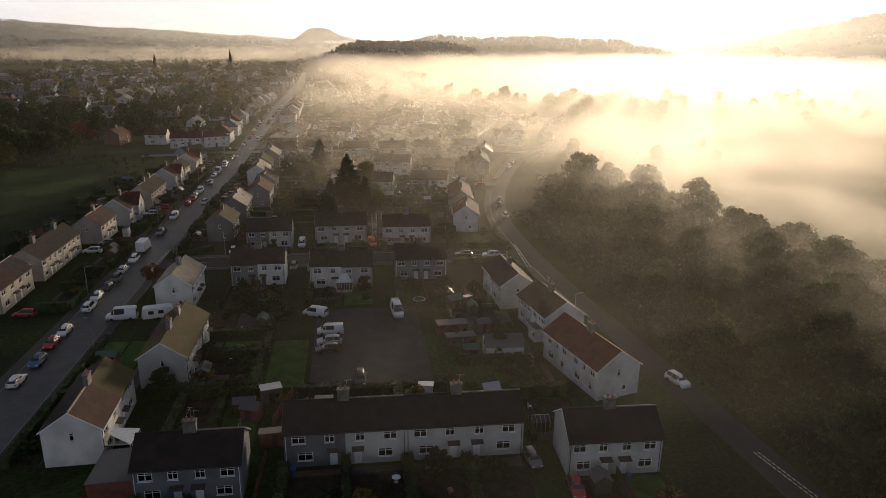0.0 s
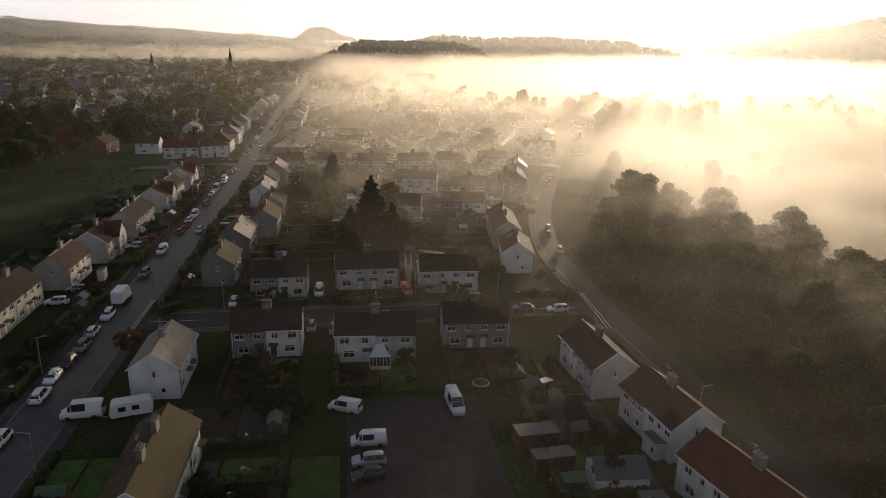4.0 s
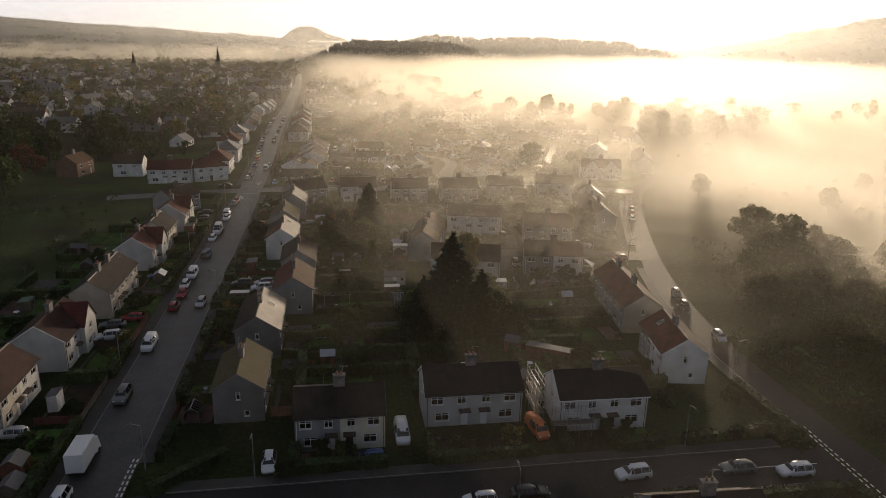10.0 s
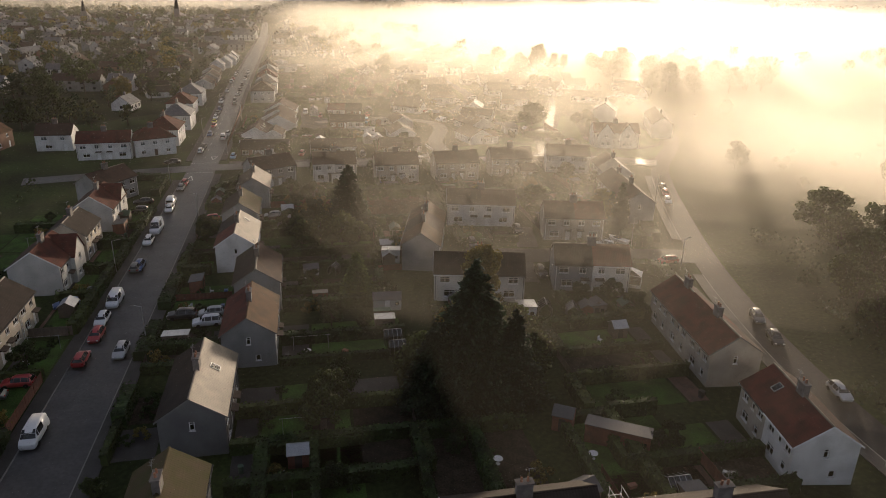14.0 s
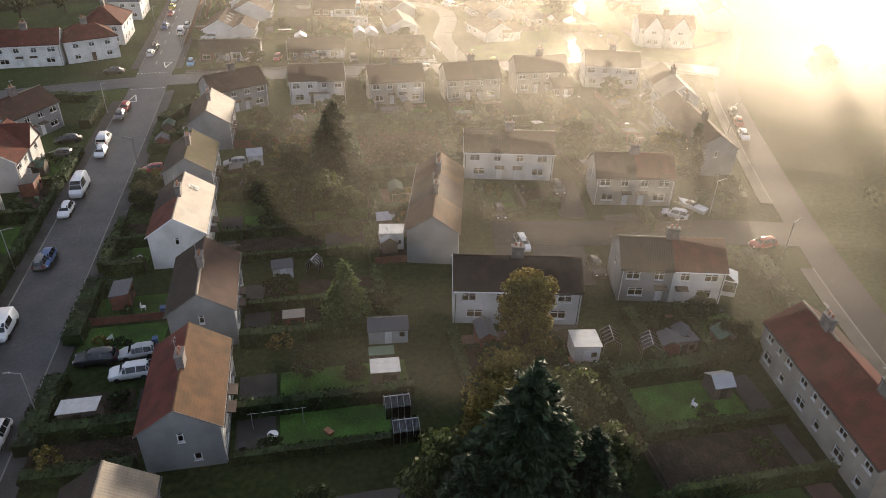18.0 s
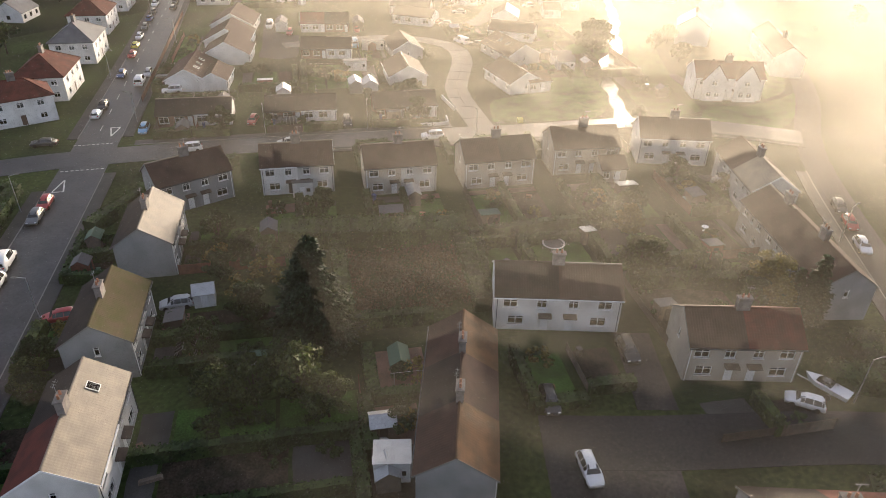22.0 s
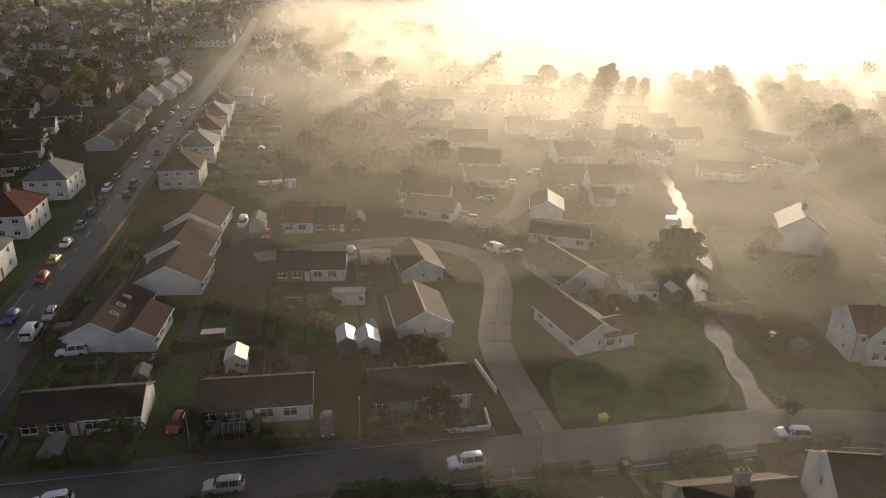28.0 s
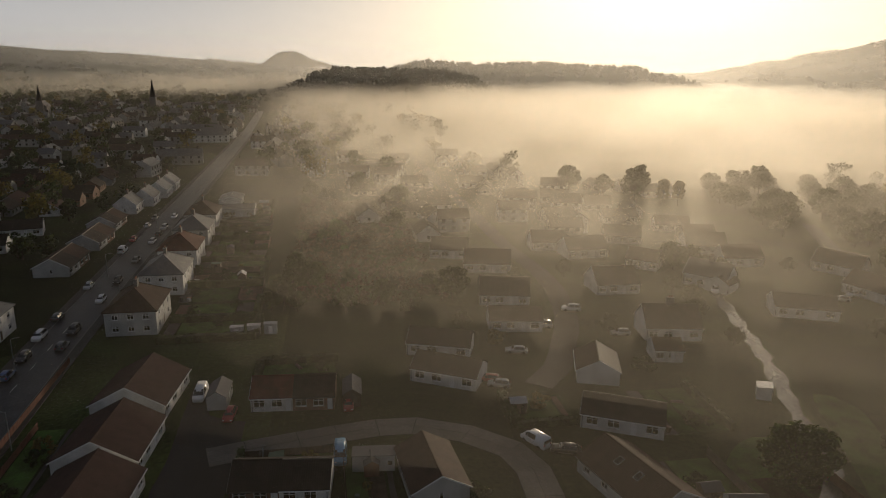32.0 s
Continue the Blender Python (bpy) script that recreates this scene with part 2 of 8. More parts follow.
def add_fields(m):
    """Field to field, the far pasture changes tone."""
    nt = m.node_tree
    b = nt.nodes["Principled BSDF"]
    old = b.inputs["Base Color"].links[0].from_socket
    tc = nt.nodes.new("ShaderNodeTexCoord")
    vo = nt.nodes.new("ShaderNodeTexVoronoi")
    vo.inputs["Scale"].default_value = 0.0062
    nt.links.new(tc.outputs["Object"], vo.inputs["Vector"])
    sp = nt.nodes.new("ShaderNodeSeparateColor")
    nt.links.new(vo.outputs["Color"], sp.inputs[0])
    mr = nt.nodes.new("ShaderNodeMapRange")
    mr.inputs["To Min"].default_value, mr.inputs["To Max"].default_value = 0.6, 1.5
    nt.links.new(sp.outputs[0], mr.inputs["Value"])
    hs = nt.nodes.new("ShaderNodeHueSaturation")
    nt.links.new(mr.outputs["Result"], hs.inputs["Value"])
    nt.links.new(old, hs.inputs["Color"])
    nt.links.new(hs.outputs["Color"], b.inputs["Base Color"])


add_fields(GRASS)
LAWN = mat("mown_lawn", (0.066, 0.138, 0.027), 0.95, 0.35, 0.45, 5.0, 0.7, (0.040, 0.062, 0.019), spec=0.1, per_object=0.25)
SOIL = mat("garden_soil_and_plants", (0.060, 0.046, 0.034), 0.95, 0.7, 0.55, 4.0, 0.8, (0.026, 0.022, 0.015), spec=0.08, per_object=0.2)
ASPHALT = mat("worn_asphalt", (0.056, 0.054, 0.056), 0.48, 0.3, 0.4, 2.2, 0.15, (0.032, 0.031, 0.033), spec=0.42)
PALEROAD = mat("pale_wet_concrete_road", (0.088, 0.080, 0.073), 0.6, 0.3, 0.3, 2.0, 0.15, (0.062, 0.057, 0.052), per_object=0.14)
WETTRACK = mat("wet_puddled_track", (0.11, 0.10, 0.09), 0.24, 0.25, 0.3, 2.0, 0.1, (0.07, 0.064, 0.058), spec=0.7)
DARKROAD = mat("dark_damp_road", (0.030, 0.029, 0.030), 0.72, 0.15, 0.3, 3.0, 0.2, (0.020, 0.020, 0.021), spec=0.22)
ROUGHYARD = mat("rough_stained_tarmac", (0.040, 0.038, 0.039), 0.75, 0.28, 0.4, 2.5, 0.4, (0.024, 0.023, 0.024), spec=0.2)
PAVE = mat("concrete_pavement", (0.066, 0.062, 0.059), 0.75, 0.4, 0.25, 6.0, 0.2, (0.042, 0.040, 0.037), spec=0.25, per_object=0.15)
CHIPS = mat("red_stone_chips", (0.17, 0.10, 0.08), 0.9, 0.5, 0.3, 8.0, 0.5, (0.10, 0.07, 0.055), spec=0.1, per_object=0.3)
KERB = mat("concrete_kerb", (0.19, 0.185, 0.175), 0.8, 1.0, 0.2)
PAINT = plain("road_paint", (0.62, 0.62, 0.60), 0.6)
BARK = mat("bark", (0.07, 0.055, 0.04), 0.95, 3.0, 0.3, 12.0, 0.6)
LEAF = {
    "green": leaf_mat("green_leaves", (0.074, 0.098, 0.026), (0.044, 0.062, 0.019)),
    "dark": leaf_mat("dark_conifer_leaves", (0.030, 0.050, 0.020), (0.018, 0.032, 0.014)),
    "fir": leaf_mat("bright_fir_leaves", (0.14, 0.20, 0.05), (0.085, 0.13, 0.035)),
    "gold": leaf_mat("autumn_leaves", (0.21, 0.155, 0.034), (0.115, 0.115, 0.028)),
    "russet": leaf_mat("russet_leaves", (0.15, 0.062, 0.026), (0.09, 0.05, 0.022)),
    "hedge": leaf_mat("hedge_leaves", (0.046, 0.080, 0.020), (0.024, 0.042, 0.013)),
    "wild": leaf_mat("brown_bramble_leaves", (0.10, 0.058, 0.032), (0.058, 0.045, 0.025)),
}


def fog_mat(name, top, thick, cut, forward=0.22, west_least=0.11, glare=0.02):
    """Ground mist: a soft bank, thicker to the east and in the valley, torn into wisps; light passes through it."""
    m = bpy.data.materials.new(name)
    m.use_nodes = True
    nt = m.node_tree
    nt.nodes.clear()

    def math_node(op, a, b=None, clamp=False):
        n = nt.nodes.new("ShaderNodeMath"); n.operation = op; n.use_clamp = clamp
        for i, v in enumerate((a, b)):
            if v is None:
                continue
            if isinstance(v, (int, float)):
                n.inputs[i].default_value = v
            else:
                nt.links.new(v, n.inputs[i])
        return n.outputs[0]

    def ramp(v, lo, hi, a=0.0, b=1.0):
        n = nt.nodes.new("ShaderNodeMapRange"); n.interpolation_type = "SMOOTHSTEP"
        nt.links.new(v, n.inputs["Value"])
        for k, q in (("From Min", lo), ("From Max", hi), ("To Min", a), ("To Max", b)):
            n.inputs[k].default_value = q
        return n.outputs["Result"]

    geo = nt.nodes.new("ShaderNodeNewGeometry")
    sep = nt.nodes.new("ShaderNodeSeparateXYZ")
    nt.links.new(geo.outputs["Position"], sep.inputs[0])
    X, Y, Z = sep.outputs
    noises = []
    for sc, stretch in ((0.011, 2.2), (0.045, 2.0)):
        mp = nt.nodes.new("ShaderNodeMapping")
        mp.inputs["Scale"].default_value = (sc, sc, sc * stretch)
        nt.links.new(geo.outputs["Position"], mp.inputs["Vector"])
        no = nt.nodes.new("ShaderNodeTexNoise")
        no.inputs["Scale"].default_value = 1.0
        no.inputs["Detail"].default_value = 4
        nt.links.new(mp.outputs[0], no.inputs["Vector"])
        noises.append(no.outputs["Fac"])
    n1, n2 = noises
    # height of the bank's top, uneven
    ground_gap = ramp(Z, 0.4, 5.0, 0.0, 1.0)
    lift = math_node("ADD", math_node("MULTIPLY", math_node("SUBTRACT", n1, 0.5), 46.0), math_node("MULTIPLY", math_node("SUBTRACT", n2, 0.5), 16.0))
    # where the bank lies
    edge = math_node("ADD", math_node("MULTIPLY", Y, 0.10), X)
    east = math_node("MAXIMUM", ramp(edge, -30.0, 105.0, 0.3, 1.0), ramp(Y, 1120.0, 1420.0, 0.0, 0.9))
    zz = math_node("SUBTRACT", Z, math_node("ADD", lift, math_node("MULTIPLY", east, 7.0)))
    height = ramp(zz, top - 22.0, top + 4.0, 1.0, 0.0)
    ceil_ = ramp(Z, 32.0, 42.0, 1.0, 0.0)
    west = math_node("MAXIMUM", ramp(X, -62.0, -18.0, west_least, 1.0), ramp(Y, 1120.0, 1420.0, 0.0, 0.85))
    patch = ramp(math_node("ADD", math_node("MULTIPLY", n1, 0.7), math_node("MULTIPLY", n2, 0.3)), cut, cut + 0.24, 0.28, 1.15)
    near = math_node("MAXIMUM", ramp(Y, 140.0, 400.0, 0.06, 1.2), ramp(X, 60.0, 95.0, 0.0, 1.05))
    near = math_node("MULTIPLY", near, ramp(Y, 350.0, 400.0, 1.0, 0.8))
    # a clearing over the gardens and scrub beside the far street
    clearing = math_node("MULTIPLY", ramp(Y, 290.0, 370.0, 0.0, 1.0), ramp(Y, 450.0, 640.0, 1.0, 0.0))
    thin = math_node("SUBTRACT", 1.0, ramp(X, 0.0, 170.0, 0.10, 0.55))
    near = math_node("MULTIPLY", near, math_node("SUBTRACT", 1.0, math_node("MULTIPLY", clearing, thin)))
    a = math_node("MULTIPLY", height, east)
    for f in (west, patch, near, ceil_, ground_gap):
        a = math_node("MULTIPLY", a, f)
    a = math_node("MULTIPLY", a, thick, True)
    out = nt.nodes.new("ShaderNodeOutputMaterial")
    tr = nt.nodes.new("ShaderNodeBsdfTransparent")
    tl = nt.nodes.new("ShaderNodeBsdfTranslucent"); tl.inputs[0].default_value = (0.24, 0.225, 0.195, 1)
    df = nt.nodes.new("ShaderNodeBsdfDiffuse"); df.inputs[0].default_value = (0.9, 0.9, 0.9, 1)
    soft = nt.nodes.new("ShaderNodeMixShader"); soft.inputs[0].default_value = 0.08
    nt.links.new(tl.outputs[0], soft.inputs[1])
    nt.links.new(df.outputs[0], soft.inputs[2])
    # droplets throw most of the light forward
    fw = nt.nodes.new("ShaderNodeBsdfRefraction")
    fw.inputs["Color"].default_value = (0.97, 0.93, 0.84, 1)
    fw.inputs["Roughness"].default_value = 0.95
    fw.inputs["IOR"].default_value = 2.0
    body = nt.nodes.new("ShaderNodeMixShader"); body.inputs[0].default_value = forward
    nt.links.new(soft.outputs[0], body.inputs[1])
    nt.links.new(fw.outputs[0], body.inputs[2])
    # a little goes nearly straight on, round the sun
    on = nt.nodes.new("ShaderNodeBsdfRefraction")
    on.inputs["Roughness"].default_value, on.inputs["IOR"].default_value = 0.9, 1.3
    ahead = nt.nodes.new("ShaderNodeMixShader"); ahead.inputs[0].default_value = glare
    nt.links.new(body.outputs[0], ahead.inputs[1])
    nt.links.new(on.outputs[0], ahead.inputs[2])
    mx = nt.nodes.new("ShaderNodeMixShader")
    nt.links.new(a, mx.inputs[0])
    nt.links.new(tr.outputs[0], mx.inputs[1])
    nt.links.new(ahead.outputs[0], mx.inputs[2])
    nt.links.new(mx.outputs[0], out.inputs[0])
    return m


def haze_mat(name, alpha):
    """Thin distant air: an even veil that thins with height."""
    m = bpy.data.materials.new(name)
    m.use_nodes = True
    nt = m.node_tree
    nt.nodes.clear()
    geo = nt.nodes.new("ShaderNodeNewGeometry")
    sep = nt.nodes.new("ShaderNodeSeparateXYZ")
    nt.links.new(geo.outputs["Position"], sep.inputs[0])
    mr = nt.nodes.new("ShaderNodeMapRange"); mr.interpolation_type = "SMOOTHSTEP"
    for k, q in (("From Min", 20.0), ("From Max", 240.0), ("To Min", alpha), ("To Max", 0.0)):
        mr.inputs[k].default_value = q
    nt.links.new(sep.outputs[2], mr.inputs["Value"])
    out = nt.nodes.new("ShaderNodeOutputMaterial")
    tr = nt.nodes.new("ShaderNodeBsdfTransparent")
    tl = nt.nodes.new("ShaderNodeBsdfTranslucent"); tl.inputs[0].default_value = (0.9, 0.92, 0.95, 1)
    df = nt.nodes.new("ShaderNodeBsdfDiffuse"); df.inputs[0].default_value = (0.9, 0.92, 0.95, 1)
    soft = nt.nodes.new("ShaderNodeMixShader"); soft.inputs[0].default_value = 0.5
    nt.links.new(tl.outputs[0], soft.inputs[1]); nt.links.new(df.outputs[0], soft.inputs[2])
    mx = nt.nodes.new("ShaderNodeMixShader")
    nt.links.new(mr.outputs["Result"], mx.inputs[0])
    nt.links.new(tr.outputs[0], mx.inputs[1]); nt.links.new(soft.outputs[0], mx.inputs[2])
    nt.links.new(mx.outputs[0], out.inputs[0])
    fw = nt.nodes.new("ShaderNodeBsdfRefraction")
    fw.inputs["Color"].default_value = (0.97, 0.94, 0.88, 1)
    fw.inputs["Roughness"].default_value, fw.inputs["IOR"].default_value = 0.95, 1.9
    lobe = nt.nodes.new("ShaderNodeMixShader"); lobe.inputs[0].default_value = 0.40
    nt.links.new(soft.outputs[0], lobe.inputs[1]); nt.links.new(fw.outputs[0], lobe.inputs[2])
    nt.links.new(lobe.outputs[0], mx.inputs[2])
    return m


def air_mat(name):
    """Thin golden air between the houses: an even veil, denser to the east, further up the valley and low down."""
    m = haze_mat(name, 0.0)
    nt = m.node_tree
    mx = next(n for n in nt.nodes if n.type == "OUTPUT_MATERIAL").inputs[0].links[0].from_node
    sep = next(n for n in nt.nodes if n.type == "SEPXYZ")
    t = None
    for socket, lo, hi, a, b in ((0, -75.0, 10.0, 0.2, 1.0), (1, 120.0, 500.0, 0.013, 0.075), (2, 6.0, 36.0, 1.0, 0.0)):
        n = nt.nodes.new("ShaderNodeMapRange"); n.interpolation_type = "SMOOTHSTEP"
        for k, q in (("From Min", lo), ("From Max", hi), ("To Min", a), ("To Max", b)):
            n.inputs[k].default_value = q
        nt.links.new(sep.outputs[socket], n.inputs["Value"])
        o = n.outputs["Result"]
        if t:
            n = nt.nodes.new("ShaderNodeMath"); n.operation = "MULTIPLY"
            nt.links.new(t, n.inputs[0]); nt.links.new(o, n.inputs[1])
            o = n.outputs[0]
        t = o
    nt.links.new(t, mx.inputs[0])
    for n in nt.nodes:
        if n.type == "BSDF_DIFFUSE":
            n.inputs["Color"].default_value = (0.16, 0.16, 0.16, 1)
        if n.type in ("BSDF_TRANSLUCENT", "BSDF_REFRACTION"):
            n.inputs["Color"].default_value = (0.28, 0.26, 0.22, 1) if n.type == "BSDF_TRANSLUCENT" else (0.97, 0.91, 0.80, 1)
    return m


# ---- mesh helpers ----
class Shape:
    """Collects faces for one mesh."""

    def __init__(self):
        self.v, self.f = [], []

    def face(self, *pts):
        n = len(self.v)
        self.v += [tuple(p) for p in pts]
        self.f.append(tuple(range(n, n + len(pts))))

    def box(self, x0, x1, y0, y1, z0, z1):
        self.hexa([(x0, y0, z0), (x1, y0, z0), (x1, y1, z0), (x0, y1, z0), (x0, y0, z1), (x1, y0, z1), (x1, y1, z1), (x0, y1, z1)])
        return self

    def hexa(self, p):
        n = len(self.v)
        self.v += [tuple(q) for q in p]
        for f in ((3, 2, 1, 0), (4, 5, 6, 7), (0, 1, 5, 4), (1, 2, 6, 5), (2, 3, 7, 6), (3, 0, 4, 7)):
            self.f.append(tuple(n + i for i in f))
        return self

    def prism(self, low, high):
        """A solid between two rings of as many points."""
        n, k = len(self.v), len(low)
        self.v += [tuple(p) for p in low] + [tuple(p) for p in high]
        self.f.append(tuple(n + i for i in reversed(range(k))))
        self.f.append(tuple(n + k + i for i in range(k)))
        for i in range(k):
            j = (i + 1) % k
            self.f.append((n + i, n + j, n + k + j, n + k + i))
        return self

    def tube(self, a, b, ra, rb, k=8):
        a, b = Vector(a), Vector(b)
        d = (b - a).normalized()
        u = d.orthogonal().normalized()
        w = d.cross(u)
        ring = lambda c, r: [c + (u * math.cos(2 * math.pi * i / k) + w * math.sin(2 * math.pi * i / k)) * r for i in range(k)]
        return self.prism(ring(a, ra), ring(b, rb))

    def mesh(self, name, material, smooth=False):
        me = bpy.data.meshes.new(name)
        me.from_pydata(self.v, [], self.f)
        me.materials.append(material)
        if smooth:
            me.shade_smooth()
        return me


def part(name, shape, material, parent, label="", at=None):
    me = shape if isinstance(shape, bpy.types.Mesh) else shape.mesh(name, material)
    ob = new(name, me)
    ob.parent = parent
    if at is not None:
        ob.matrix_basis = at
    if label:
        tagged(ob, label)
    return ob


def thing(name, m, label, category, group="", kind=""):
    ob = new(name)
    ob.matrix_basis = m
    ob.empty_display_size = 0.2
    return tagged(ob, label, category, group, kind)


def single(name, shape, material, label, category, group="", kind="", m=None, smooth=False):
    ob = new(name, shape.mesh(name, material, smooth))
    if m is not None:
        ob.matrix_basis = m
    return tagged(ob, label, category, group, kind)


def clear_of(p, sites, r):
    return all((p[0] - s[0]) ** 2 + (p[1] - s[1]) ** 2 > r * r for s in sites)


# ---- ground, roads ----
def terrain(x, y):
    """Flat village floor; beyond it the valley sides."""
    r = math.hypot(x, y)
    a = math.degrees(math.atan2(x, y))
    h = 0.0
    if y > 1300 and r > 1500:
        left = max(0.0, min(1.0, (-1.0 - a) / 22.0))
        h += (26 + 84 * left ** 0.8) * max(0.0, min(1.0, (r - 1900) / 2000.0)) ** 1.1
        right = max(0.0, min(1.0, (a - 27.5) / 12.0))
        h += 175 * right * max(0.0, min(1.0, (r - 1700) / 1900.0)) ** 1.1
        h += 14 * noise.noise(Vector((x / 420, y / 420, 0))) * max(0.0, min(1.0, (r - 1900) / 900.0))
    return h


def strip(pts, half, z, thick):
    """A band along a line of points, with a real edge."""
    s = Shape()
    ps = [Vector((*p[:2], 0)) for p in pts]
    hs = half if isinstance(half, (list, tuple)) else [half] * len(ps)
    left, right = [], []
    for i, p in enumerate(ps):
        d = (ps[min(i + 1, len(ps) - 1)] - ps[max(i - 1, 0)]).normalized()
        nrm = Vector((-d.y, d.x, 0))
        left.append(p + nrm * hs[i]); right.append(p - nrm * hs[i])
    up = Vector((0, 0, z)); dn = Vector((0, 0, z - thick))
    for i in range(len(ps) - 1):
        s.face(right[i] + up, right[i + 1] + up, left[i + 1] + up, left[i] + up)
        s.face(left[i] + up, left[i + 1] + up, left[i + 1] + dn, left[i] + dn)
        s.face(right[i] + dn, right[i + 1] + dn, right[i + 1] + up, right[i] + up)
    s.face(right[0] + up, left[0] + up, left[0] + dn, right[0] + dn)
    s.face(right[-1] + dn, left[-1] + dn, left[-1] + up, right[-1] + up)
    return s


def smooth_line(pts, step=6.0):
    """Points along a soft curve through the given ones."""
    ps = [Vector((*p, 0)) for p in pts]
    out = []
    for i in range(len(ps) - 1):
        p0, p1, p2, p3 = ps[max(i - 1, 0)], ps[i], ps[i + 1], ps[min(i + 2, len(ps) - 1)]
        n = max(1, int((p2 - p1).length / step))
        for k in range(n):
            t = k / n
            out.append(0.5 * ((2 * p1) + (p2 - p0) * t + (2 * p0 - 5 * p1 + 4 * p2 - p3) * t * t + (3 * p1 - p0 - 3 * p2 + p3) * t ** 3))
    out.append(ps[-1])
    return [(p.x, p.y) for p in out]


def make_ground():
    xs = sorted({*range(-4400, 4401, 200), *range(-600, 601, 60)})
    ys = sorted({*range(-700, 4601, 150), *range(-120, 1300, 60)})
    s = Shape()
    s.v = [(x, y, terrain(x, y)) for y in ys for x in xs]
    w = len(xs)
    s.f = [(j * w + i, j * w + i + 1, (j + 1) * w + i + 1, (j + 1) * w + i) for j in range(len(ys) - 1) for i in range(w - 1)]
    return single("ground", s, GRASS, "dewy autumn grassland and rough gardens under the village", "ground", kind="structure", smooth=True)


make_ground()
MAIN = smooth_line([(-51.2, -60), (-50.8, 100), (-50.6, 200), (-50.6, 300), (-51.0, 360), (-52.2, 420), (-53.6, 470), (-55.0, 560), (-56.5, 700), (-60, 900), (-70, 1150)])
EAST = smooth_line([(60, -40), (56, 40), (51.5, 95), (47, 140), (45.4, 175), (46.2, 205), (51, 232), (58, 257), (68.5, 287), (79, 314), (88, 331), (100, 348), (110, 366), (120, 393), (131, 430), (150, 480), (180, 540)])
SIDE = [(-47.3, 166), (-20, 166), (10, 166.3), (42.2, 166)]
CROSS = smooth_line([(-95, 330), (-70, 336), (-52, 339.5), (-20, 341.5), (10, 341.2), (35, 341), (52, 341.5), (70, 338), (86, 330)])
CLOSE = smooth_line([(9.5, 262), (22, 259.8), (40, 257.5), (56, 254)])
LANE = smooth_line([(23, 344), (22.3, 356), (22.5, 368), (26, 380), (29, 392), (27.5, 404), (14, 413), (-4, 411), (-17, 408)])
ESTATE = smooth_line([(38, 424), (44, 431), (50, 444), (55, 457), (59, 478), (59.3, 498), (57.5, 520), (57.5, 580), (56, 680), (54, 830), (50, 1000)])
TRACK = smooth_line([(53.5, 343), (54.8, 348), (57.4, 358.4), (61.0, 371.5), (66.2, 384), (73.2, 393.6), (76.0, 402), (79.4, 411), (85.6, 426), (92, 445), (100, 470)], 2.5)


def road(name, pts, half, label, material=ASPHALT, z=0.05):
    return single(name, strip(pts, half, z, 0.06), material, label, "road", kind="structure")


road("road_main", MAIN, 3.9, "worn damp asphalt village street with parked cars")
road("road_east", EAST, 2.6, "damp asphalt road beside the misty trees", DARKROAD, 0.054)
road("road_side", SIDE, 3.8, "dark asphalt side street between the houses", DARKROAD, 0.058)
road("road_cross", CROSS, 3.6, "asphalt cross street in front of the bungalows", z=0.062)
road("road_close", CLOSE, 3.6, "asphalt cul-de-sac with turning space", DARKROAD, 0.066)
lane_bed = road("road_lane", LANE, 2.7, "pale wet concrete lane laid in slabs between the bungalows", DARKROAD, 0.03)


def lane_slabs(pts, half, parent):
    """Concrete bays, two abreast, with open joints."""
    rng = random.Random(3)
    ps = [Vector((*p, 0)) for p in pts]
    nr = []
    for i in range(len(ps)):
        d = (ps[min(i + 1, len(ps) - 1)] - ps[max(i - 1, 0)]).normalized()
        nr.append(Vector((-d.y, d.x, 0)))
    for i in range(len(ps) - 1):
        for a, b in ((-1, -0.015), (0.015, 1)):
            j = 0.05 / max(0.1, (ps[i + 1] - ps[i]).length)
            p0, p1 = ps[i].lerp(ps[i + 1], j), ps[i].lerp(ps[i + 1], 1 - j)
            n0, n1 = nr[i].lerp(nr[i + 1], j), nr[i].lerp(nr[i + 1], 1 - j)
            z = 0.062 + rng.uniform(-0.008, 0.008)
            low = [p0 + n0 * b * half, p0 + n0 * a * half, p1 + n1 * a * half, p1 + n1 * b * half]
            part("slab", Shape().prism([p + Vector((0, 0, 0.02)) for p in low], [p + Vector((0, 0, z)) for p in low]), PALEROAD, parent)


lane_slabs(LANE, 2.6, lane_bed)
road("road_estate", ESTATE, 2.7, "damp estate road lost in the mist", DARKROAD, 0.05)
road("track", TRACK, [1.45 + 0.45 * math.sin(i * 1.7) + 0.2 * math.sin(i * 0.9) for i in range(len(TRACK))], "wet puddled track shining in the sun", WETTRACK, 0.05)


def side_band(pts, off, half, y0=-1e9, y1=1e9):
    """Bands beside a road, left or right by off, broken outside y0..y1."""
    out = []
    for i, p in enumerate(pts):
        a, b = pts[max(i - 1, 0)], pts[min(i + 1, len(pts) - 1)]
        d = Vector((b[0] - a[0], b[1] - a[1])).normalized()
        q = (p[0] + d.y * off, p[1] - d.x * off)
        if y0 <= p[1] <= y1:
            out.append(q)
    return out


def cut_line(a, b, n=8):
    return [(a[0] + (b[0] - a[0]) * i / n, a[1] + (b[1] - a[1]) * i / n) for i in range(n + 1)]


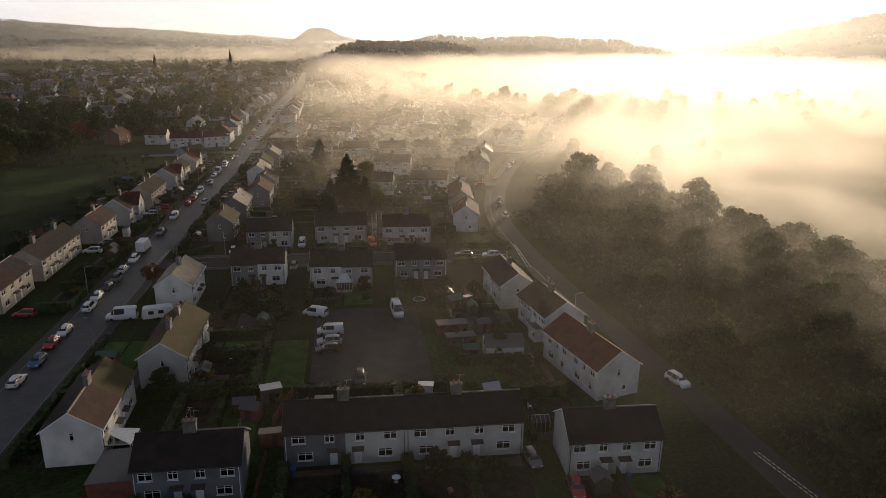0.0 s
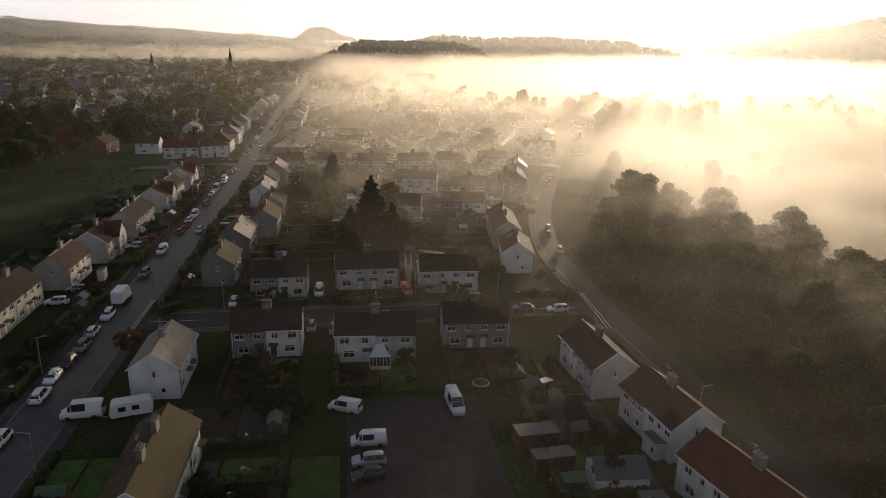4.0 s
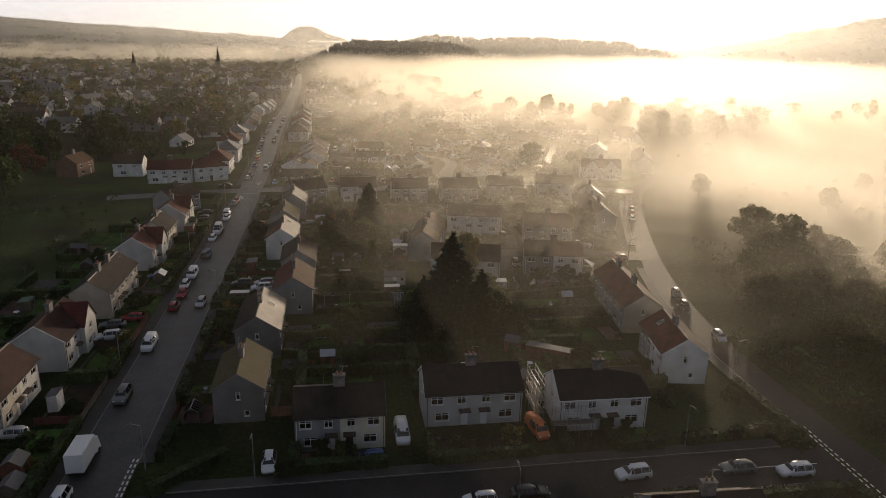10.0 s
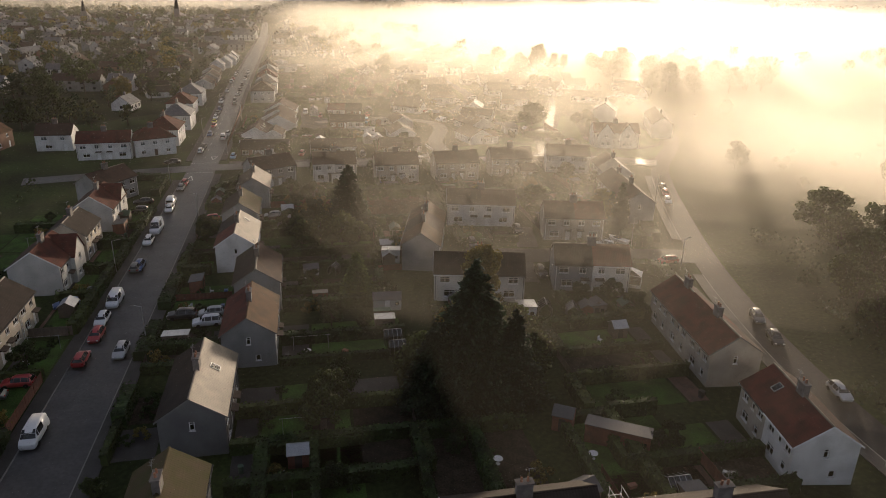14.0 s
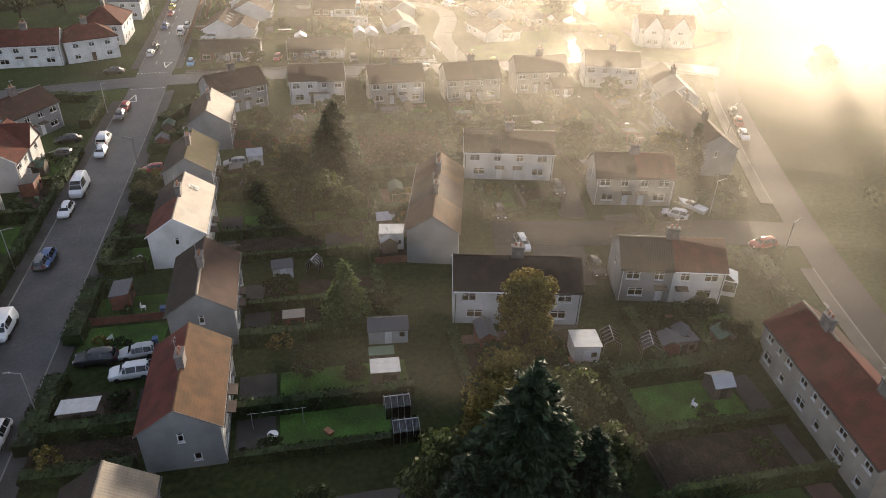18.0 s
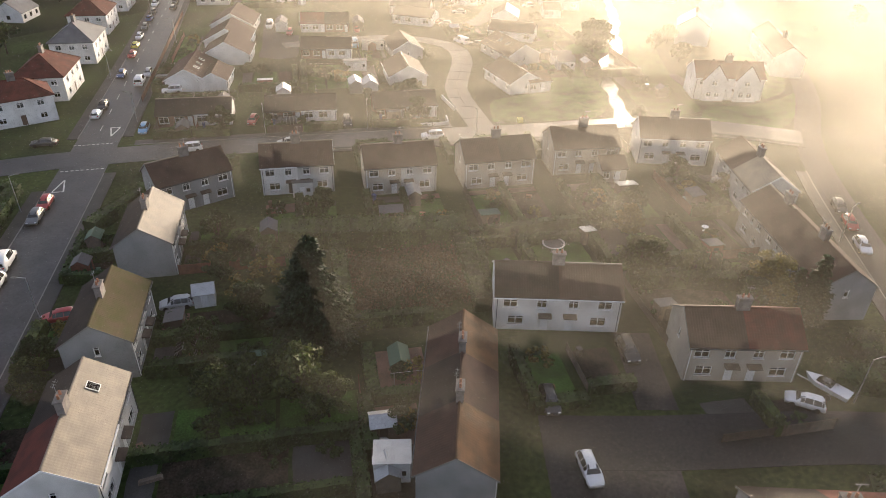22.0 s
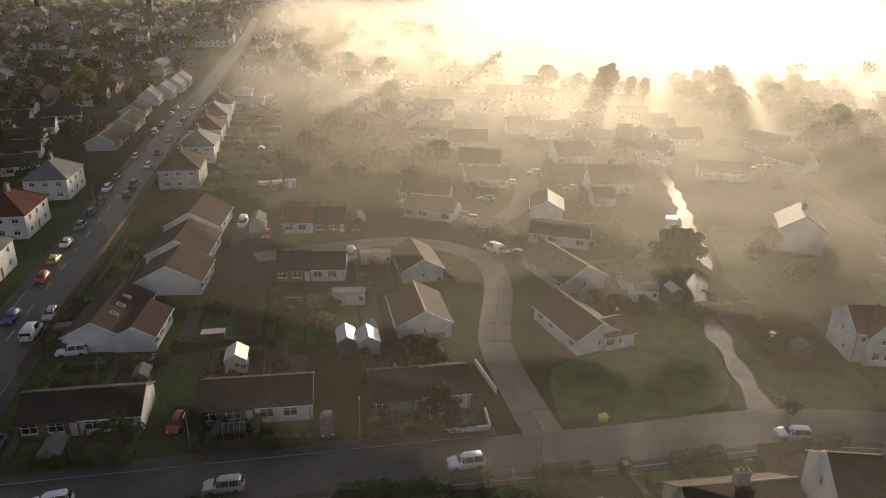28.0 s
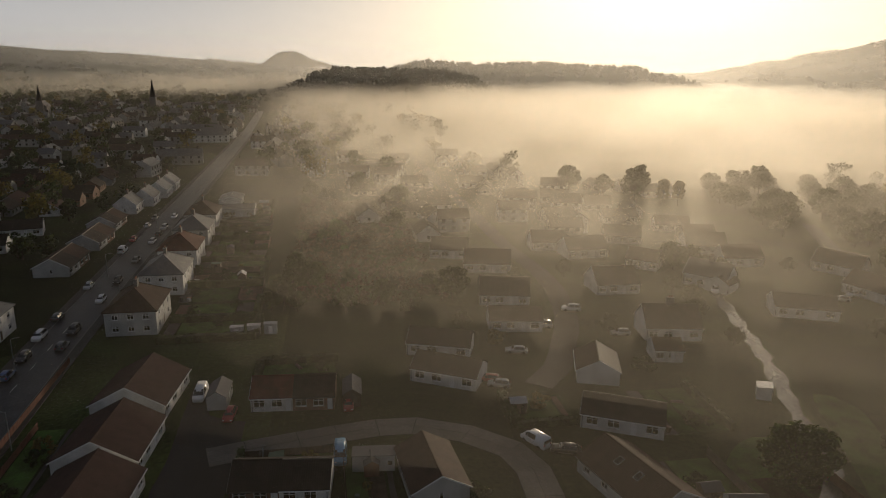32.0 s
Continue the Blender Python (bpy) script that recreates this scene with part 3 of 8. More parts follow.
# pavements with a kerb's step, broken at the junctions
for k, (pts, off) in enumerate((
        (side_band(MAIN, -5.0, 1, -60, 327), -5), (side_band(MAIN, -5.0, 1, 345, 900), -5),
        (side_band(MAIN, 5.0, 1, -60, 158), 5), (side_band(MAIN, 5.0, 1, 174, 333), 5), (side_band(MAIN, 5.0, 1, 348, 900), 5),
        (side_band(EAST, -3.6, 1, 128, 156), -4), (side_band(EAST, -3.6, 1, 175, 248), -4), (side_band(EAST, -3.6, 1, 262, 318), -4),
        (cut_line((-42, 171), (37, 171.2)), 0), (cut_line((-42, 161), (37, 161.3)), 0),
        (side_band(CROSS, 4.5, 1)[12:], 4), (cut_line((-44, 345.6), (17, 346)), 0))):
    if len(pts) > 2:
        single(f"pavement_{k + 1}", strip(pts, 0.95, 0.13, 0.13), PAVE, "worn concrete pavement with a raised kerb", "pavement", kind="structure")
        single(f"kerb_{k + 1}", strip([(p[0] - math.copysign(1.03, off) if off else p[0], p[1] + (0 if off else (1.03 if p[1] < 166 else -1.03 if p[1] < 200 else -1.03))) for p in pts], 0.075, 0.135, 0.13), KERB, "pale concrete kerb along the road", "kerb", kind="structure")


def dashes(name, a, b, n, w, fill, label):
    s = Shape()
    a, b = Vector((*a, 0)), Vector((*b, 0))
    d = (b - a) / n
    u = d.normalized()
    q = Vector((-u.y, u.x, 0)) * w / 2
    up = Vector((0, 0, 0.075))
    for i in range(n):
        p = a + d * i
        e = p + d * fill
        s.face(p - q + up, e - q + up, e + q + up, p + q + up)
    single(name, s, PAINT, label, "road marking", kind="structure")


dashes("give_way_line", (-47.4, 159.5), (-47.4, 178), 16, 0.22, 0.6, "white dashed give-way line")
dashes("give_way_line", (-46.9, 159.5), (-46.9, 178), 16, 0.22, 0.6, "white dashed give-way line")
dashes("give_way_line", (42.2, 155), (43.0, 175), 18, 0.22, 0.6, "white dashed give-way line")
dashes("give_way_line", (42.9, 155), (43.6, 175), 18, 0.22, 0.6, "white dashed give-way line")
dashes("give_way_line", (53.0, 74.6), (54.9, 64.4), 12, 0.16, 0.6, "white dashed give-way line")
dashes("give_way_line", (53.6, 74.6), (55.5, 64.4), 12, 0.16, 0.6, "white dashed give-way line")
dashes("centre_line", (-45, 166), (-34, 166.2), 2, 0.14, 0.7, "white road centre line")
dashes("centre_line", (30, 166.2), (41, 166), 2, 0.14, 0.7, "white road centre line")
dashes("give_way_line", (-54.2, 334.2), (-46.9, 334.6), 9, 0.22, 0.6, "white dashed give-way line")
dashes("give_way_line", (-54.8, 345.4), (-47.6, 345.8), 9, 0.22, 0.6, "white dashed give-way line")
dashes("centre_line", (-51.6, 352), (-54.2, 470), 13, 0.1, 0.35, "faded white road centre line")
for cx, cy, s_ in ((-49.0, 351.5, 1), (-52.6, 328.5, -1)):
    tri = Shape()
    for i in range(3):
        ends = [Vector((cx - 0.9, cy + 2.2 * s_, 0.076)), Vector((cx + 0.9, cy + 2.2 * s_, 0.076)), Vector((cx, cy - 2.2 * s_, 0.076))]
        a, b = ends[i], ends[(i + 1) % 3]
        d = (b - a).normalized(); q = Vector((-d.y, d.x, 0)) * 0.12
        tri.face(a - q, b - q, b + q, a + q)
    single("give_way_triangle", tri, PAINT, "white painted give-way triangle on the road", "road marking", kind="structure")


def patch(name, x0, x1, y0, y1, material, label, category="garden", yaw=0.0, z=0.03):
    cx, cy = (x0 + x1) / 2, (y0 + y1) / 2
    hx, hy = abs(x1 - x0) / 2, abs(y1 - y0) / 2
    s = Shape()
    n = 6
    low, high = [], []
    for i in range(4 * n):
        e, f = divmod(i, n)
        t = -1 + 2 * f / n
        px, py = ((t, -1), (1, t), (-t, 1), (-1, -t))[e]
        j = 0.12 * noise.noise(Vector((cx + px * hx, cy + py * hy, 3.3)))
        low.append((px * hx + j, py * hy + j, -0.02)); high.append((px * hx + j, py * hy + j, z))
    s.prism(low, high)
    return single(name, s, material, label, category, kind="structure", m=pose(cx, cy, 0, 0, 0, yaw))


# ---- houses ----
WINDOW_CACHE = {}


def window_meshes(w, h, bars):
    key = (round(w, 2), round(h, 2), bars)
    if key not in WINDOW_CACHE:
        fr = Shape()
        t = 0.10
        fr.box(-w / 2, w / 2, 0, 0.06, 0, t).box(-w / 2, w / 2, 0, 0.06, h - t, h)
        fr.box(-w / 2, -w / 2 + t, 0, 0.06, t, h - t).box(w / 2 - t, w / 2, 0, 0.06, t, h - t)
        for i in range(1, bars):
            x = -w / 2 + w * i / bars
            fr.box(x - 0.045, x + 0.045, 0, 0.06, t, h - t)
        if h > 1.0:
            fr.box(-w / 2 + t, w / 2 - t, 0.003, 0.057, h * 0.68, h * 0.68 + 0.07)
        pane = Shape().box(-w / 2 + t, w / 2 - t, 0.025, 0.035, t, h - t)
        fr.box(-w / 2 - 0.06, w / 2 + 0.06, -0.17, 0.0, -0.06, 0.0)
        WINDOW_CACHE[key] = (fr.mesh("window_frame", UPVC), pane.mesh("pane", GLASS))
    return WINDOW_CACHE[key]


def add_window(parent, w, h, bars, m):
    fr, pane = window_meshes(w, h, bars)
    win = part("window", fr, None, parent, "", m)
    part("pane", pane, None, win)
    return win


def pierced(s, w, h, holes, org, ux, nrm, depth=0.14):
    """A wall face w wide and h high from org along ux, with openings (x, z, w, h) cut through and their reveals; nrm points outward."""
    ux, nrm, org = Vector(ux), Vector(nrm), Vector(org)
    up = Vector((0, 0, 1))
    xs = sorted({0.0, w, *[q for o in holes for q in (o[0] - o[2] / 2, o[0] + o[2] / 2)]})
    zs = sorted({0.0, h, *[q for o in holes for q in (o[1], o[1] + o[3])]})
    at = lambda x, z, d=0.0: org + ux * x + up * z - nrm * d
    for i in range(len(xs) - 1):
        for j in range(len(zs) - 1):
            cx, cz = (xs[i] + xs[i + 1]) / 2, (zs[j] + zs[j + 1]) / 2
            if any(abs(cx - o[0]) < o[2] / 2 and o[1] < cz < o[1] + o[3] for o in holes):
                continue
            s.face(at(xs[i], zs[j]), at(xs[i + 1], zs[j]), at(xs[i + 1], zs[j + 1]), at(xs[i], zs[j + 1]))
    for x, z, ow, oh in holes:
        a, b = x - ow / 2, x + ow / 2
        s.face(at(a, z), at(a, z, depth), at(a, z + oh, depth), at(a, z + oh))
        s.face(at(b, z, depth), at(b, z), at(b, z + oh), at(b, z + oh, depth))
        s.face(at(a, z), at(b, z), at(b, z, depth), at(a, z, depth))
        s.face(at(a, z + oh, depth), at(b, z + oh, depth), at(b, z + oh), at(a, z + oh))


def slope_part(parent, x0, x1, y_eave, z_eave, y_ridge, z_ridge, material, thick=0.16):
    """One pitch of a roof, a slab from eave to ridge."""
    s = Shape()
    s.hexa([(x0, y_eave, z_eave), (x1, y_eave, z_eave), (x1, y_ridge, z_ridge), (x0, y_ridge, z_ridge),
            (x0, y_eave, z_eave + thick), (x1, y_eave, z_eave + thick), (x1, y_ridge, z_ridge + thick), (x0, y_ridge, z_ridge + thick)]
           if y_eave < y_ridge else
           [(x1, y_eave, z_eave), (x0, y_eave, z_eave), (x0, y_ridge, z_ridge), (x1, y_ridge, z_ridge),
            (x1, y_eave, z_eave + thick), (x0, y_eave, z_eave + thick), (x0, y_ridge, z_ridge + thick), (x1, y_ridge, z_ridge + thick)])
    return part("roof_slope", s, material, parent)


def chimney(parent, x, y, z, w=1.5, d=0.7, h=1.5, pots=3):
    s = Shape().box(x - w / 2, x + w / 2, y - d / 2, y + d / 2, z - 0.9, z + h)
    s.box(x - w / 2 - 0.09, x + w / 2 + 0.09, y - d / 2 - 0.09, y + d / 2 + 0.09, z + h, z + h + 0.16)
    st = part("chimney", s, STACK, parent)
    for i in range(pots):
        px = x + (i - (pots - 1) / 2) * w * 0.8 / max(1, pots)
        part("chimney_pot", Shape().tube((px, y, z + h + 0.1), (px, y, z + h + 0.62), 0.14, 0.11, 8), POT, st)
    return st


def facing(x, y, yaw, nx, ny):
    """Whether a side with this local normal looks south or towards the middle of the village; the other sides are left blank."""
    c, s_ = math.cos(radians(yaw)), math.sin(radians(yaw))
    wx, wy = nx * c - ny * s_, nx * s_ + ny * c
    return wx * (-12 - x) + wy * -45 > 0


def house(x, y, yaw, L, D=7.2, he=5.1, pitch=34, walls=("white",), roofs=("dark",), rear=None, storeys=2, end_windows=(0, 0), stacks=None, pots=2,
          skylights=(), door="white", canopy=True, label="", name="house", detail=2, aerial=True, gable_wall=None):
    """A pitched-roof house of one or more units along its length. Its front faces local -y. end_windows: how many small windows pierce each gable."""
    th = thing(name, pose(x, y, 0, 0, 0, yaw), label, "house" if storeys > 1 else "bungalow", "village houses")
    n = len(walls)
    u = L / n
    hr = he + D / 2 * math.tan(radians(pitch))
    rng = random.Random(int(x * 13 + y * 7) & 0xFFFF)
    seen = lambda nx, ny: facing(x, y, yaw, nx, ny)
    for i, wname in enumerate(walls):
        x0, x1 = -L / 2 + i * u, -L / 2 + (i + 1) * u
        flip = i % 2
        s = Shape()
        fronts, backs, dr = [], [], []
        ww = min(1.75, u * 0.27)
        if storeys == 2:
            for fx in (0.24, 0.74):
                fronts.append((u * fx, 3.35, ww if (fx < 0.5) != bool(flip) else ww * 0.72, 1.15))
            dxx = 0.80 if not flip else 0.20
            fronts.append((u * (1 - dxx) * 0 + u * (0.34 if not flip else 0.66), 0.85, ww * 1.12, 1.25))
            dr.append((u * dxx, 0.05, 0.95, 2.05))
            for fx in (0.22, 0.52, 0.80):
                backs.append((u * fx, 3.35, 1.25 if fx != 0.52 else 0.7, 1.1))
            backs.append((u * 0.3, 0.9, 1.6, 1.2))
            backs.append((u * 0.75, 0.9, 0.9, 1.1))
        else:
            for fx in (0.2, 0.62) if n > 1 or L < 9 else (0.14, 0.4, 0.86):
                fronts.append((u * fx, 0.75, min(1.9, u * 0.26), 1.3))
                backs.append((u * fx, 0.9, min(1.3, u * 0.22), 1.1))
            dr.append((u * (0.9 if n > 1 else 0.64), 0.05, 0.9, 2.02))
        if not seen(0, -1):
            fronts, dr = [], []
        if not seen(0, 1):
            backs = []
        pierced(s, u, he, fronts + dr, (x0, -D / 2, 0), (1, 0, 0), (0, -1, 0))
        sb = Shape()
        pierced(sb, u, he, backs, (x1, D / 2, 0), (-1, 0, 0), (0, 1, 0))
        rear_wall = part("rear_wall", sb, WALLS[wname], th)
        body_ends = []
        for end, on in ((0, i == 0), (1, i == n - 1)):
            if not on:
                continue
            holes = []
            if end_windows[end] and seen(-1 if end == 0 else 1, 0):
                zc = 3.5 if storeys == 2 else 0.95
                holes.append((D * 0.5, zc, 0.62, 1.15))
                if end_windows[end] > 1:
                    holes.append((D * 0.66, 0.95, 0.75, 0.9))
            g = Shape()
            if end == 0:
                pierced(g, D, he, holes, (x0, D / 2, 0), (0, -1, 0), (-1, 0, 0))
                g.face((x0, D / 2, he), (x0, -D / 2, he), (x0, 0, hr))
            else:
                pierced(g, D, he, holes, (x1, -D / 2, 0), (0, 1, 0), (1, 0, 0))
                g.face((x1, -D / 2, he), (x1, D / 2, he), (x1, 0, hr))
            gw = part("gable_wall", g, WALLS[gable_wall or wname], th)
            for hx, hz, hw, hh in holes:
                m = pose(x0 + 0.09, D / 2 - hx, hz, 0, 0, -90) if end == 0 else pose(x1 - 0.09, -D / 2 + hx, hz, 0, 0, 90)
                add_window(gw, hw, hh, 1, m)
        wl_ = part("wall", s, WALLS[wname], th)
        for hx, hz, hw, hh in fronts:
            add_window(wl_, hw, hh, 2 if hw > 1.1 else 1, pose(x0 + hx, -D / 2 + 0.09, hz))
        if backs:
            for hx, hz, hw, hh in backs:
                add_window(rear_wall, hw, hh, 2 if hw > 1.1 else 1, pose(x1 - hx, D / 2 - 0.09, hz, 0, 0, 180))
        for hx, hz, hw, hh in dr:
            d = Shape().box(x0 + hx - hw / 2, x0 + hx + hw / 2, -D / 2 + 0.07, -D / 2 + 0.13, hz, hz + hh)
            d.box(x0 + hx - hw / 2 + 0.2, x0 + hx + hw / 2 - 0.2, -D / 2 + 0.055, -D / 2 + 0.07, hz + 1.25, hz + 1.8)
            dd = part("door", d, DOORS[door if not isinstance(door, tuple) else door[i % len(door)]], wl_)
            if canopy and storeys == 2 and detail > 1:
                c = Shape().hexa([(x0 + hx - 0.8, -D / 2 - 0.85, 2.32), (x0 + hx + 0.8, -D / 2 - 0.85, 2.32), (x0 + hx + 0.8, -D / 2, 2.42), (x0 + hx - 0.8, -D / 2, 2.42),
                                  (x0 + hx - 0.8, -D / 2 - 0.85, 2.44), (x0 + hx + 0.8, -D / 2 - 0.85, 2.44), (x0 + hx + 0.8, -D / 2, 2.6), (x0 + hx - 0.8, -D / 2, 2.6)])
                part("door_canopy", c, DARKWOOD, wl_)
        # roof
        rf, rb = roofs[i % len(roofs)], (rear or roofs)[i % len(rear or roofs)]
        ov = 0.32
        dz = ov * math.tan(radians(pitch))
        a = x0 - (0.16 if i == 0 else -0.002)
        b = x1 + (0.16 if i == n - 1 else -0.002)
        slope_part(th, a, b, -D / 2 - ov, he - dz, 0, hr, ROOFS[rf])
        slope_part(th, a, b, D / 2 + ov, he - dz, 0, hr, ROOFS[rb])
        rd = Shape()
        for k in range(5):
            a0, a1 = math.pi * k / 5, math.pi * (k + 1) / 5
            rd.face((a, 0.16 * math.cos(a0), hr + 0.10 + 0.13 * math.sin(a0)), (b, 0.16 * math.cos(a0), hr + 0.10 + 0.13 * math.sin(a0)),
                    (b, 0.16 * math.cos(a1), hr + 0.10 + 0.13 * math.sin(a1)), (a, 0.16 * math.cos(a1), hr + 0.10 + 0.13 * math.sin(a1)))
        part("ridge", rd, ROOFS["tan" if rf in ("dark", "brown") and rng.random() < 0.5 else rf], th)
        if detail > 1:
            for sy in (-1, 1):
                if not seen(0, sy):
                    continue
                yy = sy * (D / 2 + ov + 0.05)
                part("gutter", Shape().box(a, b, min(yy, yy + sy * 0.11), max(yy, yy + sy * 0.11), he - dz - 0.04, he - dz + 0.08), GUTTER if wname != "white" else UPVC, th)
            px = x0 + 0.25 if not flip else x1 - 0.25
            part("downpipe", Shape().tube((px, -D / 2 - 0.07, 0), (px, -D / 2 - 0.07, he - 0.2), 0.045, 0.045, 6), UPVC if wname in ("grey", "dark", "buff") else GUTTER, th)
    if detail > 1:
        for x_, sg in ((-L / 2 - 0.17, -1), (L / 2 + 0.17, 1)):
            if not seen(sg, 0):
                continue
            for sy in (-1, 1):
                e = sy * (D / 2 + 0.32)
                z0 = he - 0.32 * math.tan(radians(pitch))
                xa, xb = sorted((x_, x_ + sg * 0.03))
                b_ = Shape()
                pts = [(xa, e, z0 - 0.02), (xb, e, z0 - 0.02), (xb, 0, hr - 0.02), (xa, 0, hr - 0.02)]
                hi = [(p[0], p[1], p[2] + 0.2) for p in pts]
                b_.prism(pts if sy < 0 else pts[::-1], hi if sy < 0 else hi[::-1])
                part("bargeboard", b_, UPVC if walls[0] in ("white", "pale") else KERB, th)
    if stacks is None:
        stacks = [-L / 2 + u * k for k in range(1, n, 2)] or [0.0]
    for k in stacks:
        chimney(th, k, 0, hr - 0.1, pots=pots)
        if aerial and detail > 1:
            ae = Shape().tube((k + 0.5, 0.38, hr + 0.3), (k + 0.5, 0.38, hr + 2.6), 0.02, 0.02, 5)
            ae.tube((k + 0.1, 0.38, hr + 2.5), (k + 1.2, 0.38, hr + 2.55), 0.014, 0.014, 4)
            for q in range(5):
                ae.tube((k + 0.2 + q * 0.2, 0.16, hr + 2.52), (k + 0.2 + q * 0.2, 0.6, hr + 2.52), 0.008, 0.008, 4)
            part("aerial", ae, METAL, th)
    for sx, sy in skylights:
        side = -1 if sy < 0 else 1
        f = abs(sy)
        zc = hr - f * (hr - he) + 0.17
        yc = side * f * D / 2
        k = part("skylight", Shape().box(-0.5, 0.5, -0.65, 0.65, 0, 0.07), METAL, th, at=pose(sx, yc, zc, -side * pitch))
        part("pane", Shape().box(-0.42, 0.42, -0.57, 0.57, 0.072, 0.08), GLASS, k)
    return th


def hip_house(x, y, yaw, L, D, he=5.4, pitch=33, wall="white", roof="slate", label="white rendered hipped-roof house", detail=1, stack=True, storeys=2):
    """A house under a hipped roof, windows on all sides."""
    th = thing("house", pose(x, y, 0, 0, 0, yaw), label, "house", "hipped-roof houses")
    h = D / 2 * math.tan(radians(pitch))
    for k, (w, yw, dist) in enumerate(((L, 0, D / 2), (D, 90, L / 2), (L, 180, D / 2), (D, 270, L / 2))):
        s = Shape()
        turned = radians(yw)
        holes = [] if not facing(x, y, yaw, math.sin(turned), -math.cos(turned)) else [(w * f, z, 1.3, 1.15) for f in ((0.2, 0.5, 0.8) if w > 9 else (0.3, 0.72)) for z in ((0.9, 3.5) if storeys == 2 else (0.9,))]
        if k == 0 and holes:
            holes = [o for o in holes if not (abs(o[0] - w * 0.5) < 0.1 and o[1] < 1)] + ([(w * 0.5, 0.05, 0.95, 2.05)] if w > 9 else [])
        pierced(s, w, he, holes, (-w / 2, -dist, 0), (1, 0, 0), (0, -1, 0))
        wl_ = part("wall", s, WALLS[wall], th, at=pose(0, 0, 0, 0, 0, yw))
        for hx, hz, hw, hh in holes:
            if hh > 1.9:
                part("door", Shape().box(-w / 2 + hx - hw / 2, -w / 2 + hx + hw / 2, -dist + 0.07, -dist + 0.13, hz, hz + hh), DOORS["brown"], wl_)
            else:
                add_window(wl_, hw, hh, 2, pose(-w / 2 + hx, -dist + 0.09, hz))
    ov = 0.35
    dz = ov * math.tan(radians(pitch))
    a, b = L / 2 + ov, D / 2 + ov
    r = max(0.01, L / 2 - D / 2)
    z0, z1 = he - dz, he + h
    c = [(-a, -b, z0), (a, -b, z0), (a, b, z0), (-a, b, z0)]
    r0, r1 = (-r, 0, z1), (r, 0, z1)
    lift = lambda ps: [(p[0], p[1], p[2] + 0.15) for p in ps]
    for ps in ([c[0], c[1], r1, r0], [c[2], c[3], r0, r1], [c[1], c[2], r1], [c[3], c[0], r0]):
        part("roof_slope", Shape().prism(ps, lift(ps)), ROOFS[roof], th)
    for p, q in ((c[0], r0), (c[3], r0), (c[1], r1), (c[2], r1), (r0, r1)):
        if (Vector(p) - Vector(q)).length > 0.5:
            part("ridge", Shape().tube((p[0], p[1], p[2] + 0.14), (q[0], q[1], q[2] + 0.14), 0.13, 0.13, 6), ROOFS[roof], th)
    if stack:
        chimney(th, 0, 0, z1 - 0.1)
    return th


W, P, G_, DK, BF, CR = "white", "pale", "grey", "dark", "buff", "cream"
# south rows
house(-20, 76.1, 0, 12.4, walls=(DK, DK), roofs=("dark",), label="dark grey rendered semi-detached house with dark tiled roof")
house(6.2, 81.8, -0.5, 31.2, walls=(DK, P, P, P), roofs=("dark",), stacks=(-8, 7), label="long terrace of pale and dark rendered houses under dark tiles")
house(32.4, 75.8, -2, 12.2, walls=(P, P), roofs=("dark",), end_windows=(0, 1), label="white rendered semi-detached house with dark roof near the east road")
house(-36.4, 90.0, 92, 16.0, walls=(W, P), roofs=("brown", "moss"), rear=("dark", "dark"), end_windows=(1, 1), label="white gabled semi-detached house with weathered brown roof")
house(-30.0, 111.2, 90, 18.0, walls=(P, P, P), roofs=("moss",), rear=("moss", "brown"), stacks=(-3, 3), end_windows=(1, 0), label="pale terraced house with mossy orange-brown roof")
house(-36.0, 141.9, 90, 12.6, walls=(W, W), roofs=("tan",), end_windows=(2, 1), label="white rendered house with a tan tiled roof at the street corner")
house(-21.1, 152.3, 0, 11.7, walls=(G_, W), roofs=("dark",), door=("brown", "black"), label="semi-detached house half grey roughcast and half white")
house(-2.6, 148.8, -2, 13.6, walls=(W, P), roofs=("dark",), label="pale semi-detached house with a garden conservatory")
house(15.5, 152.6, -2, 11.8, walls=(G_, G_), roofs=("dark",), label="grey roughcast semi-detached house")
house(38.2, 99.4, 104, 16.5, D=7.6, walls=(W, W), roofs=("red", "red"), rear=("red", "red"), end_windows=(2, 0), label="white semi-detached house with red-brown roof beside the east road")
house(37.0, 118.5, 99, 12.8, D=7.6, walls=(W, P), roofs=("brown",), end_windows=(2, 0), label="white gabled house with brown roof and small porch")
house(32.8, 135.8, 95, 13.2, walls=(P, W), roofs=("brown",), end_windows=(1, 1), label="roughcast semi-detached house with dark brown roof")
# middle row
house(-21.6, 180.2, 0, 11.6, walls=(G_, CR), roofs=("dark",), door=("white", "black"), label="semi-detached house half dark grey and half cream green")
house(-3.1, 184.3, 0, 13.7, walls=(P, P), roofs=("dark",), end_windows=(1, 1), label="grey rendered semi-detached house with a front canopy")
house(14.5, 180.9, -1, 12.7, walls=(W, W), roofs=("dark",), end_windows=(1, 1), door=("white", "black"), label="white semi-detached house with scaffolding at its gable")
house(-35.4, 190.8, 90, 11.6, D=6.8, walls=("slate", "slate"), roofs=("moss",), end_windows=(2, 1), label="grey roughcast house with mossy roof at the corner")
# low sun put into the tile colours: paler front slopes, darker rear ones
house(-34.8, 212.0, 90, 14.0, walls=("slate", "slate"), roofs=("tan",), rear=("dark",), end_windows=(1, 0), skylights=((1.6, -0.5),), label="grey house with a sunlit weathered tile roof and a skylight")
